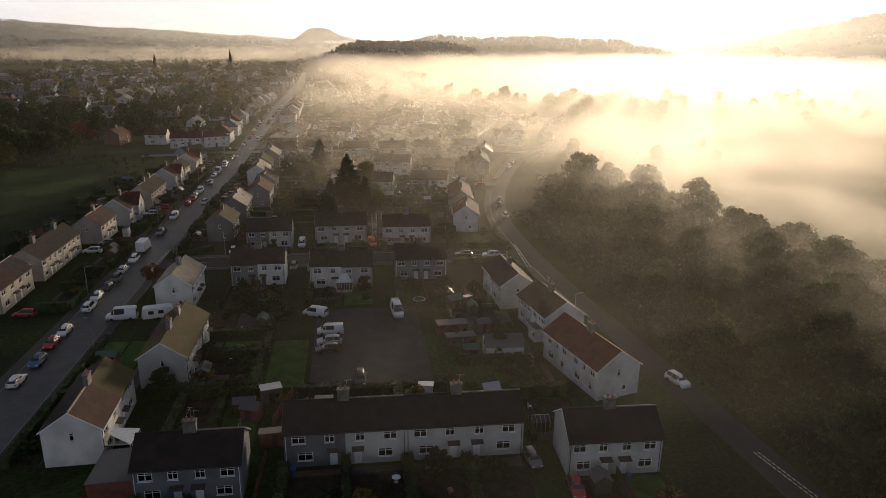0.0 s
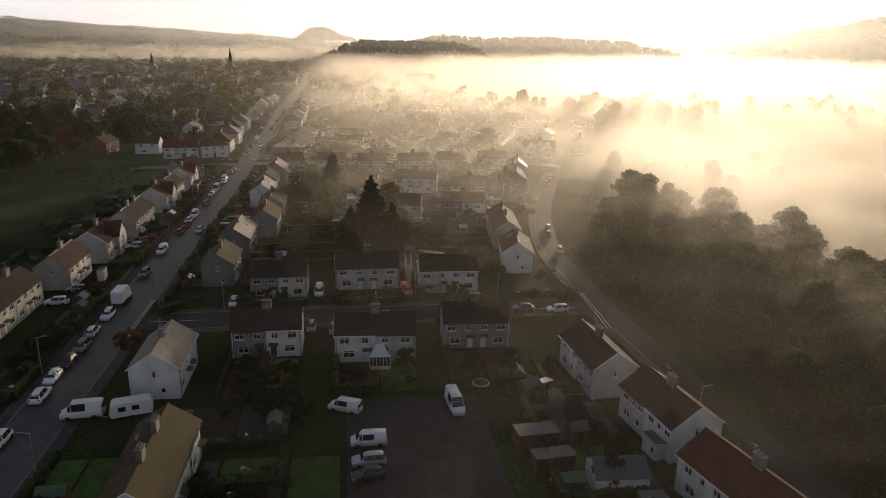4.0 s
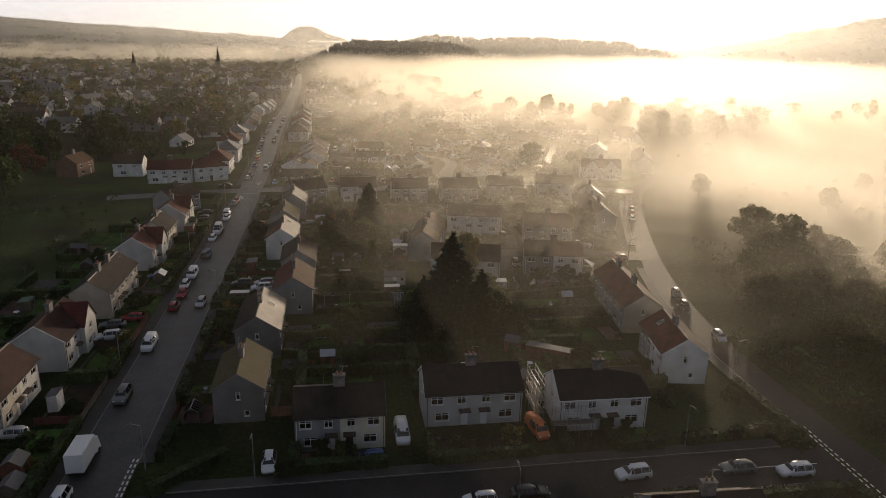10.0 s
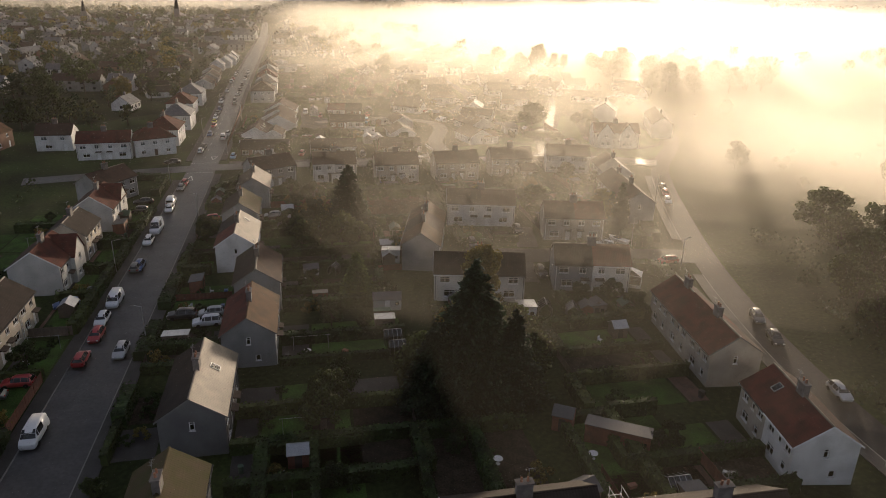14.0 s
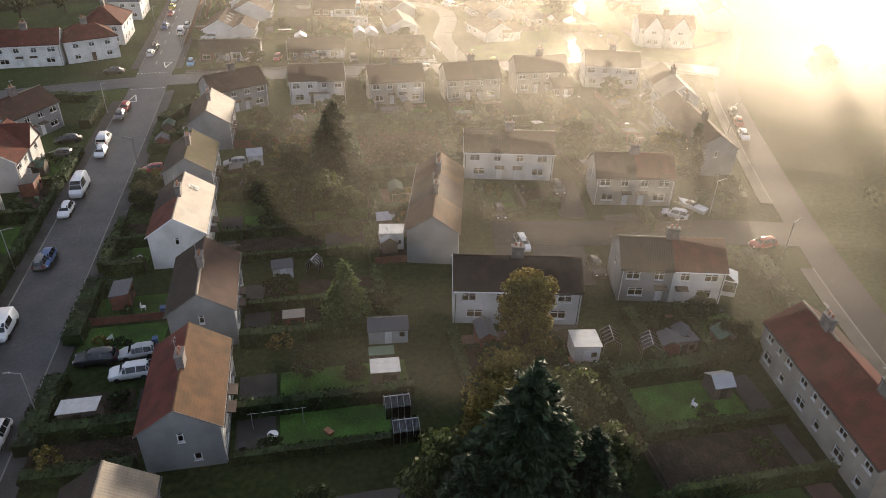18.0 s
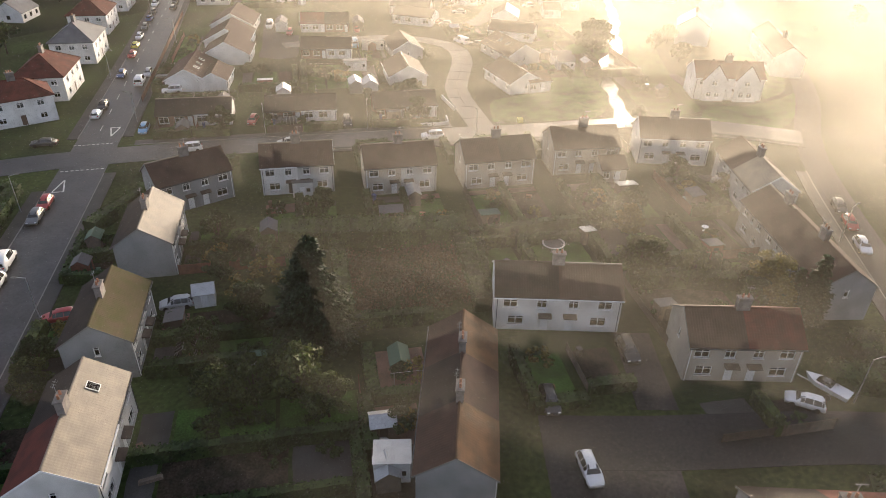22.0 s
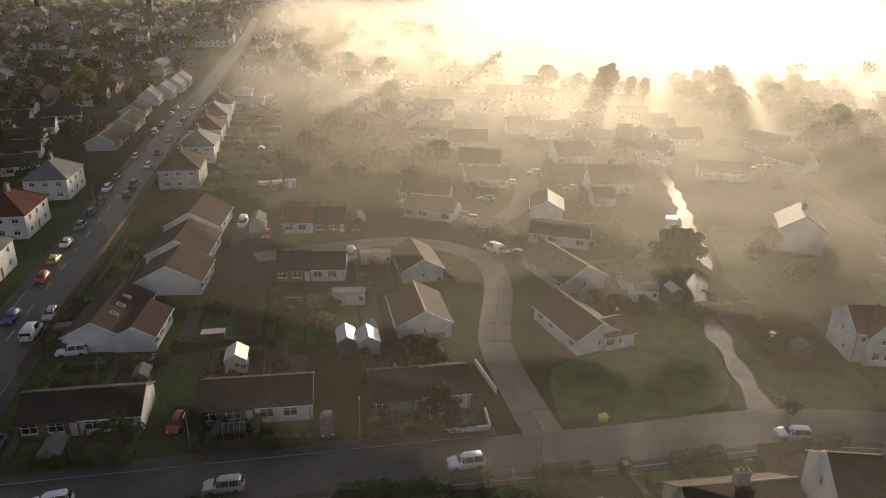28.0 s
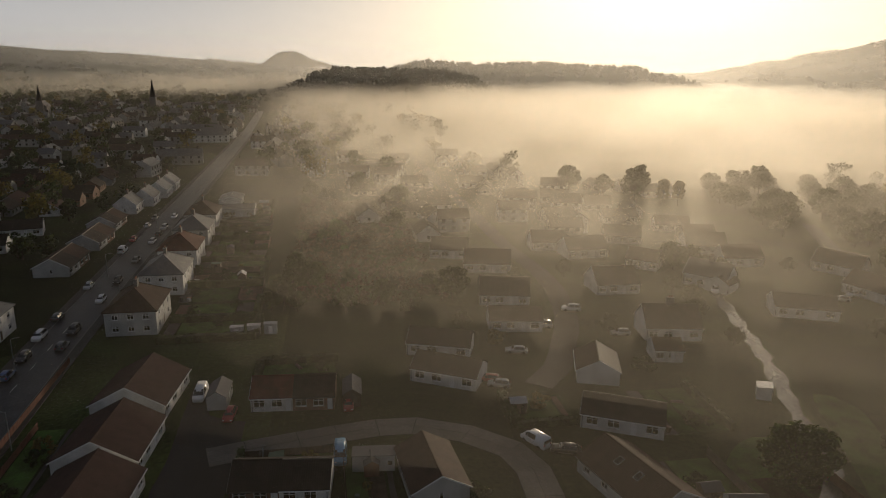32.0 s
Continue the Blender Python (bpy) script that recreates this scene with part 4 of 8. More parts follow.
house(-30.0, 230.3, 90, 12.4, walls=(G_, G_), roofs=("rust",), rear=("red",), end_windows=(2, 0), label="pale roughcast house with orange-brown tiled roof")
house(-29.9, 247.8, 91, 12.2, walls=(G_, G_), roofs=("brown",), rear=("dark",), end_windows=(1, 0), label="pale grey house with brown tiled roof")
house(-34.6, 266.4, 90, 13.8, walls=(W, P), roofs=("tan",), rear=("red", "dark"), end_windows=(2, 1), skylights=((3.6, -0.4),), label="white gabled house with a bright sunlit weathered roof above the street")
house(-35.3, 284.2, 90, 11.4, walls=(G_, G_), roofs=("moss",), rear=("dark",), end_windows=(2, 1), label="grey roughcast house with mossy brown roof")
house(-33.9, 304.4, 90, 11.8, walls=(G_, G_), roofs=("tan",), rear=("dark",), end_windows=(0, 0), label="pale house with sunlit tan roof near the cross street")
house(-31.0, 321.2, 27, 11.8, walls=(G_, G_), roofs=("brown",), end_windows=(1, 1), label="pale roughcast house turned to the street corner")
# east row
house(33.4, 195.1, 81, 12.8, walls=(W, BF), roofs=("brown", "brown"), rear=("red", "red"), end_windows=(2, 0), skylights=((2.6, 0.4),), label="white and buff semi-detached house with red-brown roof")
house(35.4, 219.0, 84, 21.0, walls=(BF, BF, BF), roofs=("brown", "red"), rear=("red", "red", "red"), stacks=(-4, 6), end_windows=(1, 0), label="buff roughcast terrace with red-brown tiled roof")
house(7.4, 243.7, -11, 15.4, walls=(W, P), roofs=("dark",), label="white and grey semi-detached house backing on the birch tree")
house(28.3, 244.8, -13, 13.2, walls=(G_, W), roofs=("dark", "red"), end_windows=(1, 0), label="grey and white semi-detached house with dark and red roof halves")
house(17.3, 282.4, -12, 15.2, walls=(W, W), roofs=("dark", "brown"), label="white semi-detached house at the end of the cul-de-sac")
house(34.7, 270.4, -11, 12.6, walls=(BF, BF), roofs=("brown", "red"), end_windows=(1, 0), label="buff semi-detached house with brown and red roof halves")
house(1.5, 265.0, 76, 20.5, D=7.0, walls=(G_, P, P), roofs=("rust", "brown"), rear=("brown", "dark"), stacks=(-3, 4), label="long grey terrace with a brown and orange tiled roof")
house(54.4, 286.5, 82, 23.0, walls=(G_, BF, BF), roofs=("brown",), stacks=(-3.8, 6), end_windows=(1, 0), label="roughcast terrace fading into the mist")
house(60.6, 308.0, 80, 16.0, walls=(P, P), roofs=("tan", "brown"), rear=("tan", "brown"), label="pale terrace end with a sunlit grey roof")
# row along the cross street
house(-13.8, 323.9, 0, 11.6, walls=(W, P), roofs=("brown",), door=("black", "white"), end_windows=(1, 0), label="semi-detached house half white and half buff with a small porch")
house(2.8, 321.4, 1, 11.8, walls=(BF, P), roofs=("brown",), end_windows=(1, 0), label="buff roughcast semi-detached house with dark brown roof")
house(19.5, 321.4, 2, 12.2, walls=(BF, BF), roofs=("brown", "dark"), end_windows=(1, 0), label="buff semi-detached house with a two-tone brown roof")
house(36.2, 324.2, -2, 12.0, walls=(BF, BF), roofs=("brown",), end_windows=(1, 0), label="buff semi-detached house with a rear extension")
house(39.9, 319.0, -2, 4.6, D=5.0, he=2.6, pitch=28, walls=(BF,), roofs=("brown",), storeys=1, stacks=(), detail=1, label="small hipped rear extension of a house", name="annexe")
house(54.2, 325.4, -14, 12.6, walls=(W, W), roofs=("brown",), end_windows=(1, 1), label="white semi-detached house with red-brown roof by the track")
# west side of the street; several darker roofs stand in for shade lying there
house(-72.6, 144.0, 91, 15.0, walls=(BF, BF), roofs=("maroon", "dark"), rear=("dark",), label="buff roughcast semi-detached house on the street's west side")
house(-72.4, 167.5, 90, 23.0, walls=(BF, BF, BF, BF), roofs=("dark",), stacks=(-6, 6), label="long buff terrace facing the street")
house(-69.4, 191.8, 90, 12.6, walls=(BF, P), roofs=("brown", "brown"), end_windows=(1, 0), skylights=((-3, 0.4),), label="buff house with brown roof and skylights")
house(-68.0, 210.0, 90, 12.6, D=8.0, walls=(P, P), roofs=("maroon",), rear=("brown",), label="pale house with red tiled roof and street gable")
house(-67.0, 234.5, 90, 18.5, walls=(BF, BF, BF), roofs=("dark",), stacks=(-3, 3), label="buff terrace with brown roof and several chimneys")
house(-66.6, 259.0, 90, 11.0, D=8.0, walls=(P, P), roofs=("red",), rear=("brown",), label="pale house with red roof and street gable")
house(-66.4, 274.5, 90, 10.5, walls=(BF, BF), roofs=("dark",), label="buff house with brown roof")
house(-66.0, 292.0, 90, 12.0, D=8.0, walls=(P, P), roofs=("red",), rear=("brown",), label="pale gabled house with red roof")
house(-69.0, 311.0, 60, 12.0, walls=(G_, G_), roofs=("brown",), label="grey roughcast house turned to the crossing")


def front_gable(x, y, yaw, w, out, he, hr, wall, roof, label):
    """A gabled bay standing out of a house's front."""
    th = thing("gabled_bay", pose(x, y, 0, 0, 0, yaw), label, "gable")
    s = Shape()
    holes = [(w / 2 - 0.9, 0.9, 1.2, 1.2), (w / 2 + 0.9, 0.9, 1.2, 1.2), (w / 2, 3.5, 1.3, 1.15)]
    pierced(s, w, he, holes, (-w / 2, -out, 0), (1, 0, 0), (0, -1, 0))
    s.face((-w / 2, -out, he), (w / 2, -out, he), (0, -out, hr))
    s.face((-w / 2, 0, 0), (-w / 2, -out, 0), (-w / 2, -out, he), (-w / 2, 0, he))
    s.face((w / 2, -out, 0), (w / 2, 0, 0), (w / 2, 0, he), (w / 2, -out, he))
    wl_ = part("wall", s, WALLS[wall], th)
    for hx, hz, hw, hh in holes:
        add_window(wl_, hw, hh, 2, pose(-w / 2 + hx, -out + 0.09, hz))
    back = 3.6
    for sg in (-1, 1):
        a, b = (sg * (w / 2 + 0.25), -out - 0.2), (0, -out - 0.2)
        dz = 0.25 * (hr - he) / (w / 2)
        low = [(sg * (w / 2 + 0.25), -out - 0.2, he - dz), (0, -out - 0.2, hr), (0, back, hr), (sg * (w / 2 + 0.25), 0.0, he - dz)]
        if sg < 0:
            low = low[::-1]
        part("roof_slope", Shape().prism(low[::-1], [(p[0], p[1], p[2] + 0.15) for p in low[::-1]]), ROOFS[roof], th)
    return th


for yb in (210.0 + 3.0, 259.0 + 2.5, 292.0 + 3.0):
    front_gable(-64.0 if yb < 230 else -62.6, yb, 90, 5.6, 0.9, 5.0, 8.1, "pale", "red", "pale gabled bay with red tiled roof facing the street")

# bungalows north of the cross street
B = dict(he=2.55, pitch=28, storeys=1, canopy=False, aerial=False)
house(-33.8, 356.2, -1, 14.4, D=7.2, walls=("brick", "white"), roofs=("dark",), label="brick and white bungalow with dark tiled roof", stacks=(), **B)
house(-12.8, 355.6, -2, 14.2, D=7.2, walls=("brick", "white"), roofs=("dark",), label="brick and white bungalow beside the cross street", stacks=(), **B)
house(8.4, 354.9, 0, 13.0, D=7.4, walls=("brick", "white"), roofs=("dark",), label="white and brick bungalow with a low garden wall", stacks=(), **B)
house(11.6, 376.2, 92, 11.5, D=8.6, walls=("white",), roofs=("brown",), end_windows=(1, 0), label="white gabled bungalow with brown roof", stacks=(), **B)
house(14.3, 397.4, 95, 11.5, D=7.6, walls=("pale",), roofs=("brown",), end_windows=(1, 0), label="pale gabled bungalow beside the lane", stacks=(), **B)
house(-5.6, 398.6, -6, 12.8, D=7.4, walls=("brick", "white"), roofs=("dark",), label="dark brick bungalow with white panels", stacks=(), **B)
house(-5.0, 424.4, -4, 13.6, D=7.6, walls=("white", "brick"), roofs=("red", "dark"), label="bungalow with red-brown roof and white front", stacks=(), **B)
house(-37.2, 381.0, 85, 15.0, D=9.0, walls=("white",), roofs=("maroon",), rear=("maroon",), end_windows=(0, 0), skylights=((-3, -0.4), (0, -0.4), (3, -0.4)), label="white bungalow with wide red-brown roof and skylights", stacks=(), **B)
house(-31.6, 377.5, 85, 9.5, D=6.0, walls=("white",), roofs=("maroon",), label="white side wing of a bungalow", name="annexe", stacks=(), **B)
house(-30.2, 397.6, 85, 10.5, D=11.2, walls=("white",), roofs=("maroon",), label="white gabled bungalow with red-brown roof", stacks=(), **B)
house(-30.8, 411.2, 85, 12.6, D=11.4, walls=("white",), roofs=("maroon",), label="white gabled bungalow with brown roof", stacks=(), **B)
house(-30.4, 427.8, 84, 13.6, D=11.6, walls=("white",), roofs=("maroon",), label="white wide-gabled bungalow with red-brown roof", stacks=(), **B)
house(36.4, 369.2, 103, 13.0, D=8.2, walls=("white",), roofs=("brown",), end_windows=(1, 0), label="white gabled bungalow by the green", stacks=(), **B)
house(40.6, 365.8, 12, 5.6, D=5.6, walls=("white",), roofs=("rust",), label="white low wing of a bungalow", name="annexe", stacks=(), **B)
house(41.6, 391.0, 105, 15.0, D=9.0, walls=("pale",), roofs=("brown",), end_windows=(1, 0), skylights=((2, 0.4), (-2, 0.4)), label="pale bungalow with dark brown roof and roof windows", stacks=(), **B)
house(47.6, 409.2, -27, 12.8, D=7.4, walls=("white",), roofs=("dark",), end_windows=(0, 1), label="white bungalow with dark roof set askew", stacks=(), **B)
house(50.4, 427.4, 72, 9.5, D=7.6, walls=("white",), roofs=("tan",), rear=("brown",), label="white gabled bungalow with grey roof", stacks=(), **B)
house(73.4, 444.4, -8, 12.0, D=8.4, walls=("white",), roofs=("dark",), label="white bungalow with steep dark roof", stacks=(0,), he=3.0, pitch=42, storeys=1, canopy=False, aerial=False)
house(67.0, 433.0, -10, 5.6, D=5.6, walls=("white",), roofs=("rust",), label="small garage with an orange-brown roof", name="garage", stacks=(), **B)
house(23.2, 442.3, -19, 12.6, D=7.4, walls=("white",), roofs=("dark",), end_windows=(0, 1), label="white bungalow with dark roof at the scrub's edge", stacks=(), **B)
house(22.6, 429.4, -29, 12.4, D=7.4, walls=("white",), roofs=("dark",), end_windows=(0, 1), label="white bungalow with dark roof by the red cars", stacks=(), **B)
house(41.5, 453.5, -8, 11.5, D=7.6, walls=("white",), roofs=("brown",), label="white bungalow in thin mist", stacks=(), **B)
house(111.8, 452.2, -22, 14.0, D=8.0, walls=("white",), roofs=("dark",), label="white bungalow near the misty trees", stacks=(), **B)
house(101.5, 475.5, -50, 11.5, D=7.6, walls=("white",), roofs=("tan",), label="white gabled house in the mist", stacks=(0,), he=3.4, pitch=40, storeys=1, canopy=False, aerial=False)
# white house with twin gables on the green
house(83.0, 356.2, -13, 15.4, D=7.6, walls=("white", "white"), roofs=("red",), end_windows=(2, 1), label="large white house with twin front gables and red roof")
for k in (-3.6, 3.6):
    c, s_ = math.cos(radians(-13)), math.sin(radians(-13))
    front_gable(83.0 + k * c + 3.8 * s_, 356.2 + k * s_ - 3.8 * c, -13, 5.0, 1.0, 5.0, 8.2, "white", "red", "white front gable with twin windows")
house(110.5, 378.0, 70, 26.0, walls=("pale", "pale", "pale"), roofs=("brown",), label="long pale terrace beside the east road", detail=1)
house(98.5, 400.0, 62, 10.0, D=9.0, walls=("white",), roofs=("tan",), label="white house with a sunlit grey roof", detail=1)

# hipped-roof houses along the far street
for k, (xx, yy) in enumerate(((-39.6, 465.0), (-39.0, 491.0), (-39.6, 514.0), (-40.2, 538.0), (-41.0, 561.0))):
    hip_house(xx, yy, 90, 14.0, 10.2, wall="pale" if k in (0, 3) else "white", roof=("brown", "slate", "red", "slate", "brown")[k], label="rendered hipped-roof house beside the far street", storeys=2)
for yy, rf in ((377.5, "red"), (404.0, "slate"), (431.5, "red"), (458.6, "slate")):
    hip_house(-69.6 if yy > 420 else -66.8, yy, 90, 13.6, 10.0, wall="white", roof=rf, label="white rendered hipped-roof house beside the far street")
# low bungalows and small slated houses further along the far street
for xx, yy, ln in ((-70.5, 511.0, 17.0), (-70.8, 537.5, 17.0), (-73.0, 562.0, 15.0)):
    house(xx, yy, 90, ln, D=9.0, walls=("pale", "brick"), roofs=("dark", "brown"), end_windows=(1, 0), label="low bungalow with a long dark roof beside the far street", stacks=(), **B)
for xx, yy, ln in ((-72.4, 587.0, 11.0), (-69.5, 602.0, 12.0), (-68.0, 619.0, 12.0), (-68.0, 636.0, 11.0)):
    house(xx, yy, 90, ln, D=8.0, he=3.6, walls=("white",), roofs=("slate",), end_windows=(1, 0), label="small white house with a sunlit slate roof", storeys=1, canopy=False, aerial=False, pitch=38)
house(-31.5, 577.0, 0, 13.0, D=9.0, walls=("white",), roofs=("slate",), label="modern white building with pale shallow roofs", stacks=(), he=3.0, pitch=14, storeys=1, canopy=False, aerial=False)
house(-35.0, 590.0, 90, 12.0, D=8.0, walls=("white",), roofs=("slate",), label="modern white wing with a pale shallow roof", stacks=(), he=4.4, pitch=16, storeys=1, canopy=False, aerial=False)
# bungalows with white gables behind them
for xx, yy, an, ln in ((-87.0, 480.0, 20, 12), (-97.5, 516.0, 8, 13), (-99.0, 532.0, 10, 13), (-97.0, 553.0, 15, 13), (-117.5, 570.0, 5, 12), (-108.0, 522.0, 5, 12), (-92.0, 498.0, 12, 12), (-112.0, 548.0, 8, 12)):
    house(xx, yy, an, ln, D=8.6, walls=("white",), roofs=("dark",), end_windows=(1, 1), label="low white-gabled bungalow with a dark roof", stacks=(), **B)
# bungalows of the misty estate
for xx, yy, an, ln, dd, rf in ((73.8, 475.5, 0, 11.5, 9.0, "dark"), (43.6, 470.4, -12, 12.0, 8.4, "dark"), (45.6, 497.0, -12, 13.0, 8.0, "brown"), (78.4, 508.5, 4, 13.0, 8.4, "dark"), (118.2, 508.5, -8, 13.0, 8.4, "dark"),
                               (121.4, 494.0, -5, 12.0, 7.6, "brown"), (146.5, 482.5, -58, 13.0, 8.0, "dark"), (139.5, 460.5, -72, 14.0, 8.0, "brown"), (91.8, 494.2, -40, 9.0, 7.0, "brown"), (37.6, 512.5, -14, 11.0, 7.6, "dark"), (70.0, 518.0, -5, 11.0, 7.6, "brown")):
    house(xx, yy, an, ln, D=dd, walls=("white",), roofs=(rf,), end_windows=(1, 1), label="white estate bungalow with a dark steep roof in thin mist", stacks=(), he=2.7, pitch=38, storeys=1, canopy=False, aerial=False)
house(102.6, 471.4, 35, 7.0, D=6.0, walls=("white",), roofs=("brown",), label="white gabled wing of an estate house", name="annexe", stacks=(), **B)
# long cranked white building at the crossing
hip_house(-68.0, 361.0, 24, 12.0, 8.0, wall="white", roof="red", label="white end block of a cranked terrace")
house(-80.5, 357.6, 4, 15.0, D=8.0, walls=("white", "white"), roofs=("red",), label="white middle block of a cranked terrace with dark red roof")
house(-98.0, 371.0, 0, 10.5, D=8, walls=("white",), roofs=("brown",), label="white house at the edge of the wood", detail=1)
house(-118.0, 372.0, 80, 12.0, D=8, walls=("brick",), roofs=("rust",), label="brick house with an orange gable by the wood", detail=1)


# ---- trees ----
def leaf_cloud(s, rng, c, r, n, size, flat=1.0, shell=0.55):
    """Leaf sprays scattered through one clump."""
    for _ in range(n):
        d = Vector((rng.gauss(0, 1), rng.gauss(0, 1), rng.gauss(0, 1))).normalized()
        p = Vector(c) + Vector((d.x * r, d.y * r, d.z * r * flat)) * (shell + (1 - shell) * rng.random())
        u = Vector((rng.gauss(0, 1), rng.gauss(0, 1), rng.gauss(0, 1))).normalized()
        w = (d + u * 0.8).normalized()
        a = w.orthogonal().normalized()
        b = w.cross(a)
        q = size * rng.uniform(0.6, 1.3)
        bend = w * q * 0.25
        s.face(p - a * q, p - b * q * 0.7 + bend, p + a * q, p + b * q * 0.7 + bend)


TREES = {}


def broadleaf(key, h, spread, leaf, seed, clumps=34, n=62, size=0.42, trunk=0.16):
    rng = random.Random(seed)
    wood, crown = Shape(), Shape()
    fork = h * 0.32
    wood.tube((0, 0, -0.2), (0.1, 0.05, fork), h * 0.028, h * 0.02, 8)
    for k in range(clumps):
        a = rng.uniform(0, 2 * math.pi)
        t = rng.random()
        z = h * (0.30 + 0.62 * t)
        rad = spread * math.sqrt(max(0.05, 1 - ((t - 0.42) / 0.62) ** 2)) * rng.uniform(0.35, 1.0)
        c = Vector((rad * math.cos(a), rad * math.sin(a), z))
        r = spread * rng.uniform(0.20, 0.36)
        leaf_cloud(crown, rng, c, r, n, size, 0.8)
        if k < 12:
            mid = Vector((c.x * 0.45, c.y * 0.45, fork + (z - fork) * 0.55))
            wood.tube((0.1, 0.05, fork - 0.2), mid, h * 0.013, h * 0.009, 5)
            wood.tube(mid, c, h * 0.009, h * 0.004, 5)
    TREES[key] = (wood.mesh("trunk", BARK), crown.mesh("crown", LEAF[leaf]))


def conifer(key, h, spread, leaf, seed, tiers=16, n=150, size=0.34):
    rng = random.Random(seed)
    wood, crown = Shape(), Shape()
    wood.tube((0, 0, -0.2), (0, 0, h * 0.96), h * 0.022, 0.04, 8)
    for k in range(tiers):
        t = k / (tiers - 1)
        z = h * (0.08 + 0.88 * t)
        R = spread * (1 - t) ** 0.85 + 0.25
        arms = max(4, int(9 * (1 - t) + 4))
        for j in range(arms):
            a = 2 * math.pi * (j + rng.random() * 0.7) / arms + k
            rr = R * rng.uniform(0.62, 1.18)
            z = h * (0.08 + 0.88 * t) + rng.uniform(-0.6, 0.6) * h / tiers
            tip = Vector((rr * math.cos(a), rr * math.sin(a), z - 0.18 * rr))
            if k % 2 == 0 and j % 2 == 0:
                wood.tube((0, 0, z), tip * 0.8 + Vector((0, 0, z * 0.2)), 0.05, 0.02, 4)
            for q in range(max(3, int(n * rr / spread / arms * 1.6))):
                f = rng.uniform(0.15, 1.0) ** 0.7
                p = Vector((tip.x * f, tip.y * f, z - 0.18 * rr * f)) + Vector((rng.gauss(0, 0.18), rng.gauss(0, 0.18), rng.gauss(0, 0.16))) * (0.5 + rr * 0.3)
                d = Vector((math.cos(a) + rng.gauss(0, 0.5), math.sin(a) + rng.gauss(0, 0.5), -0.2 + rng.gauss(0, 0.45))).normalized()
                side = d.cross(Vector((rng.gauss(0, 0.6), rng.gauss(0, 0.6), 1))).normalized()
                s = size * rng.uniform(0.6, 1.2)
                crown.face(p - d * s, p + side * s * 0.6 - Vector((0, 0, s * 0.2)), p + d * s, p - side * s * 0.6 - Vector((0, 0, s * 0.2)))
    TREES[key] = (wood.mesh("trunk", BARK), crown.mesh("crown", LEAF[leaf]))


broadleaf("oak", 15, 6.2, "green", 1, 46, 48, 0.56)
broadleaf("oak2", 13, 6.6, "green", 2, 44, 48, 0.56)
broadleaf("ash", 17, 5.4, "green", 3, 44, 48, 0.56)
broadleaf("gold", 13, 5.0, "gold", 4, 60, 150, 0.26)
broadleaf("russet", 12, 5.0, "russet", 5, 36, 80, 0.42)
broadleaf("small", 5.5, 2.4, "green", 6, 34, 130, 0.17)
broadleaf("apple", 4.2, 2.2, "hedge", 7, 28, 120, 0.16)
broadleaf("shrub", 2.2, 1.5, "hedge", 8, 14, 44, 0.155)
broadleaf("gold_shrub", 2.6, 1.6, "gold", 9, 14, 44, 0.155)
broadleaf("birch", 15, 3.4, "gold", 10, 90, 190, 0.17)
conifer("spruce", 17, 6.2, "dark", 11, 30, 900, 0.42)
conifer("fir", 9.0, 3.0, "fir", 12, 26, 520, 0.24)
conifer("darkfir", 11, 4.0, "dark", 13, 26, 760, 0.25)
conifer("cypress", 7.0, 1.3, "dark", 14, 14, 200, 0.26)
LABELS = {"oak": "broad green oak tree with a rounded uneven crown", "oak2": "wide green tree in thin mist", "ash": "tall green tree with an open crown",
          "gold": "autumn tree turning to gold", "russet": "russet autumn tree beyond the field", "small": "small green rounded garden tree", "apple": "low round garden fruit tree", "shrub": "rounded green shrub in a garden",
          "gold_shrub": "yellowing shrub in a garden", "birch": "tall birch with golden hanging leaves", "spruce": "large dark spruce among the gardens", "fir": "bright green bushy fir tree",
          "darkfir": "dark pointed conifer in a garden", "cypress": "narrow dark cypress by a wall"}


def tree(key, x, y, s=1.0, group="", z=0.0):
    if "shrub" in key:
        ob = new("shrub", TREES[key][1])
        ob.matrix_basis = pose(x, y, z - 0.5 * s, 0, 0, (x * 37 + y * 53) % 360) @ Matrix.Diagonal((s, s, s, 1))
        return tagged(ob, LABELS[key], "shrub", group)
    th = thing("shrub" if "shrub" in key else "tree", pose(x, y, z, 0, 0, (x * 37 + y * 53) % 360) @ Matrix.Diagonal((s, s, s, 1)), LABELS[key], "shrub" if "shrub" in key else "tree", group)
    w, c = TREES[key]
    part("trunk", w, None, th)
    part("crown", c, None, th)
    return th


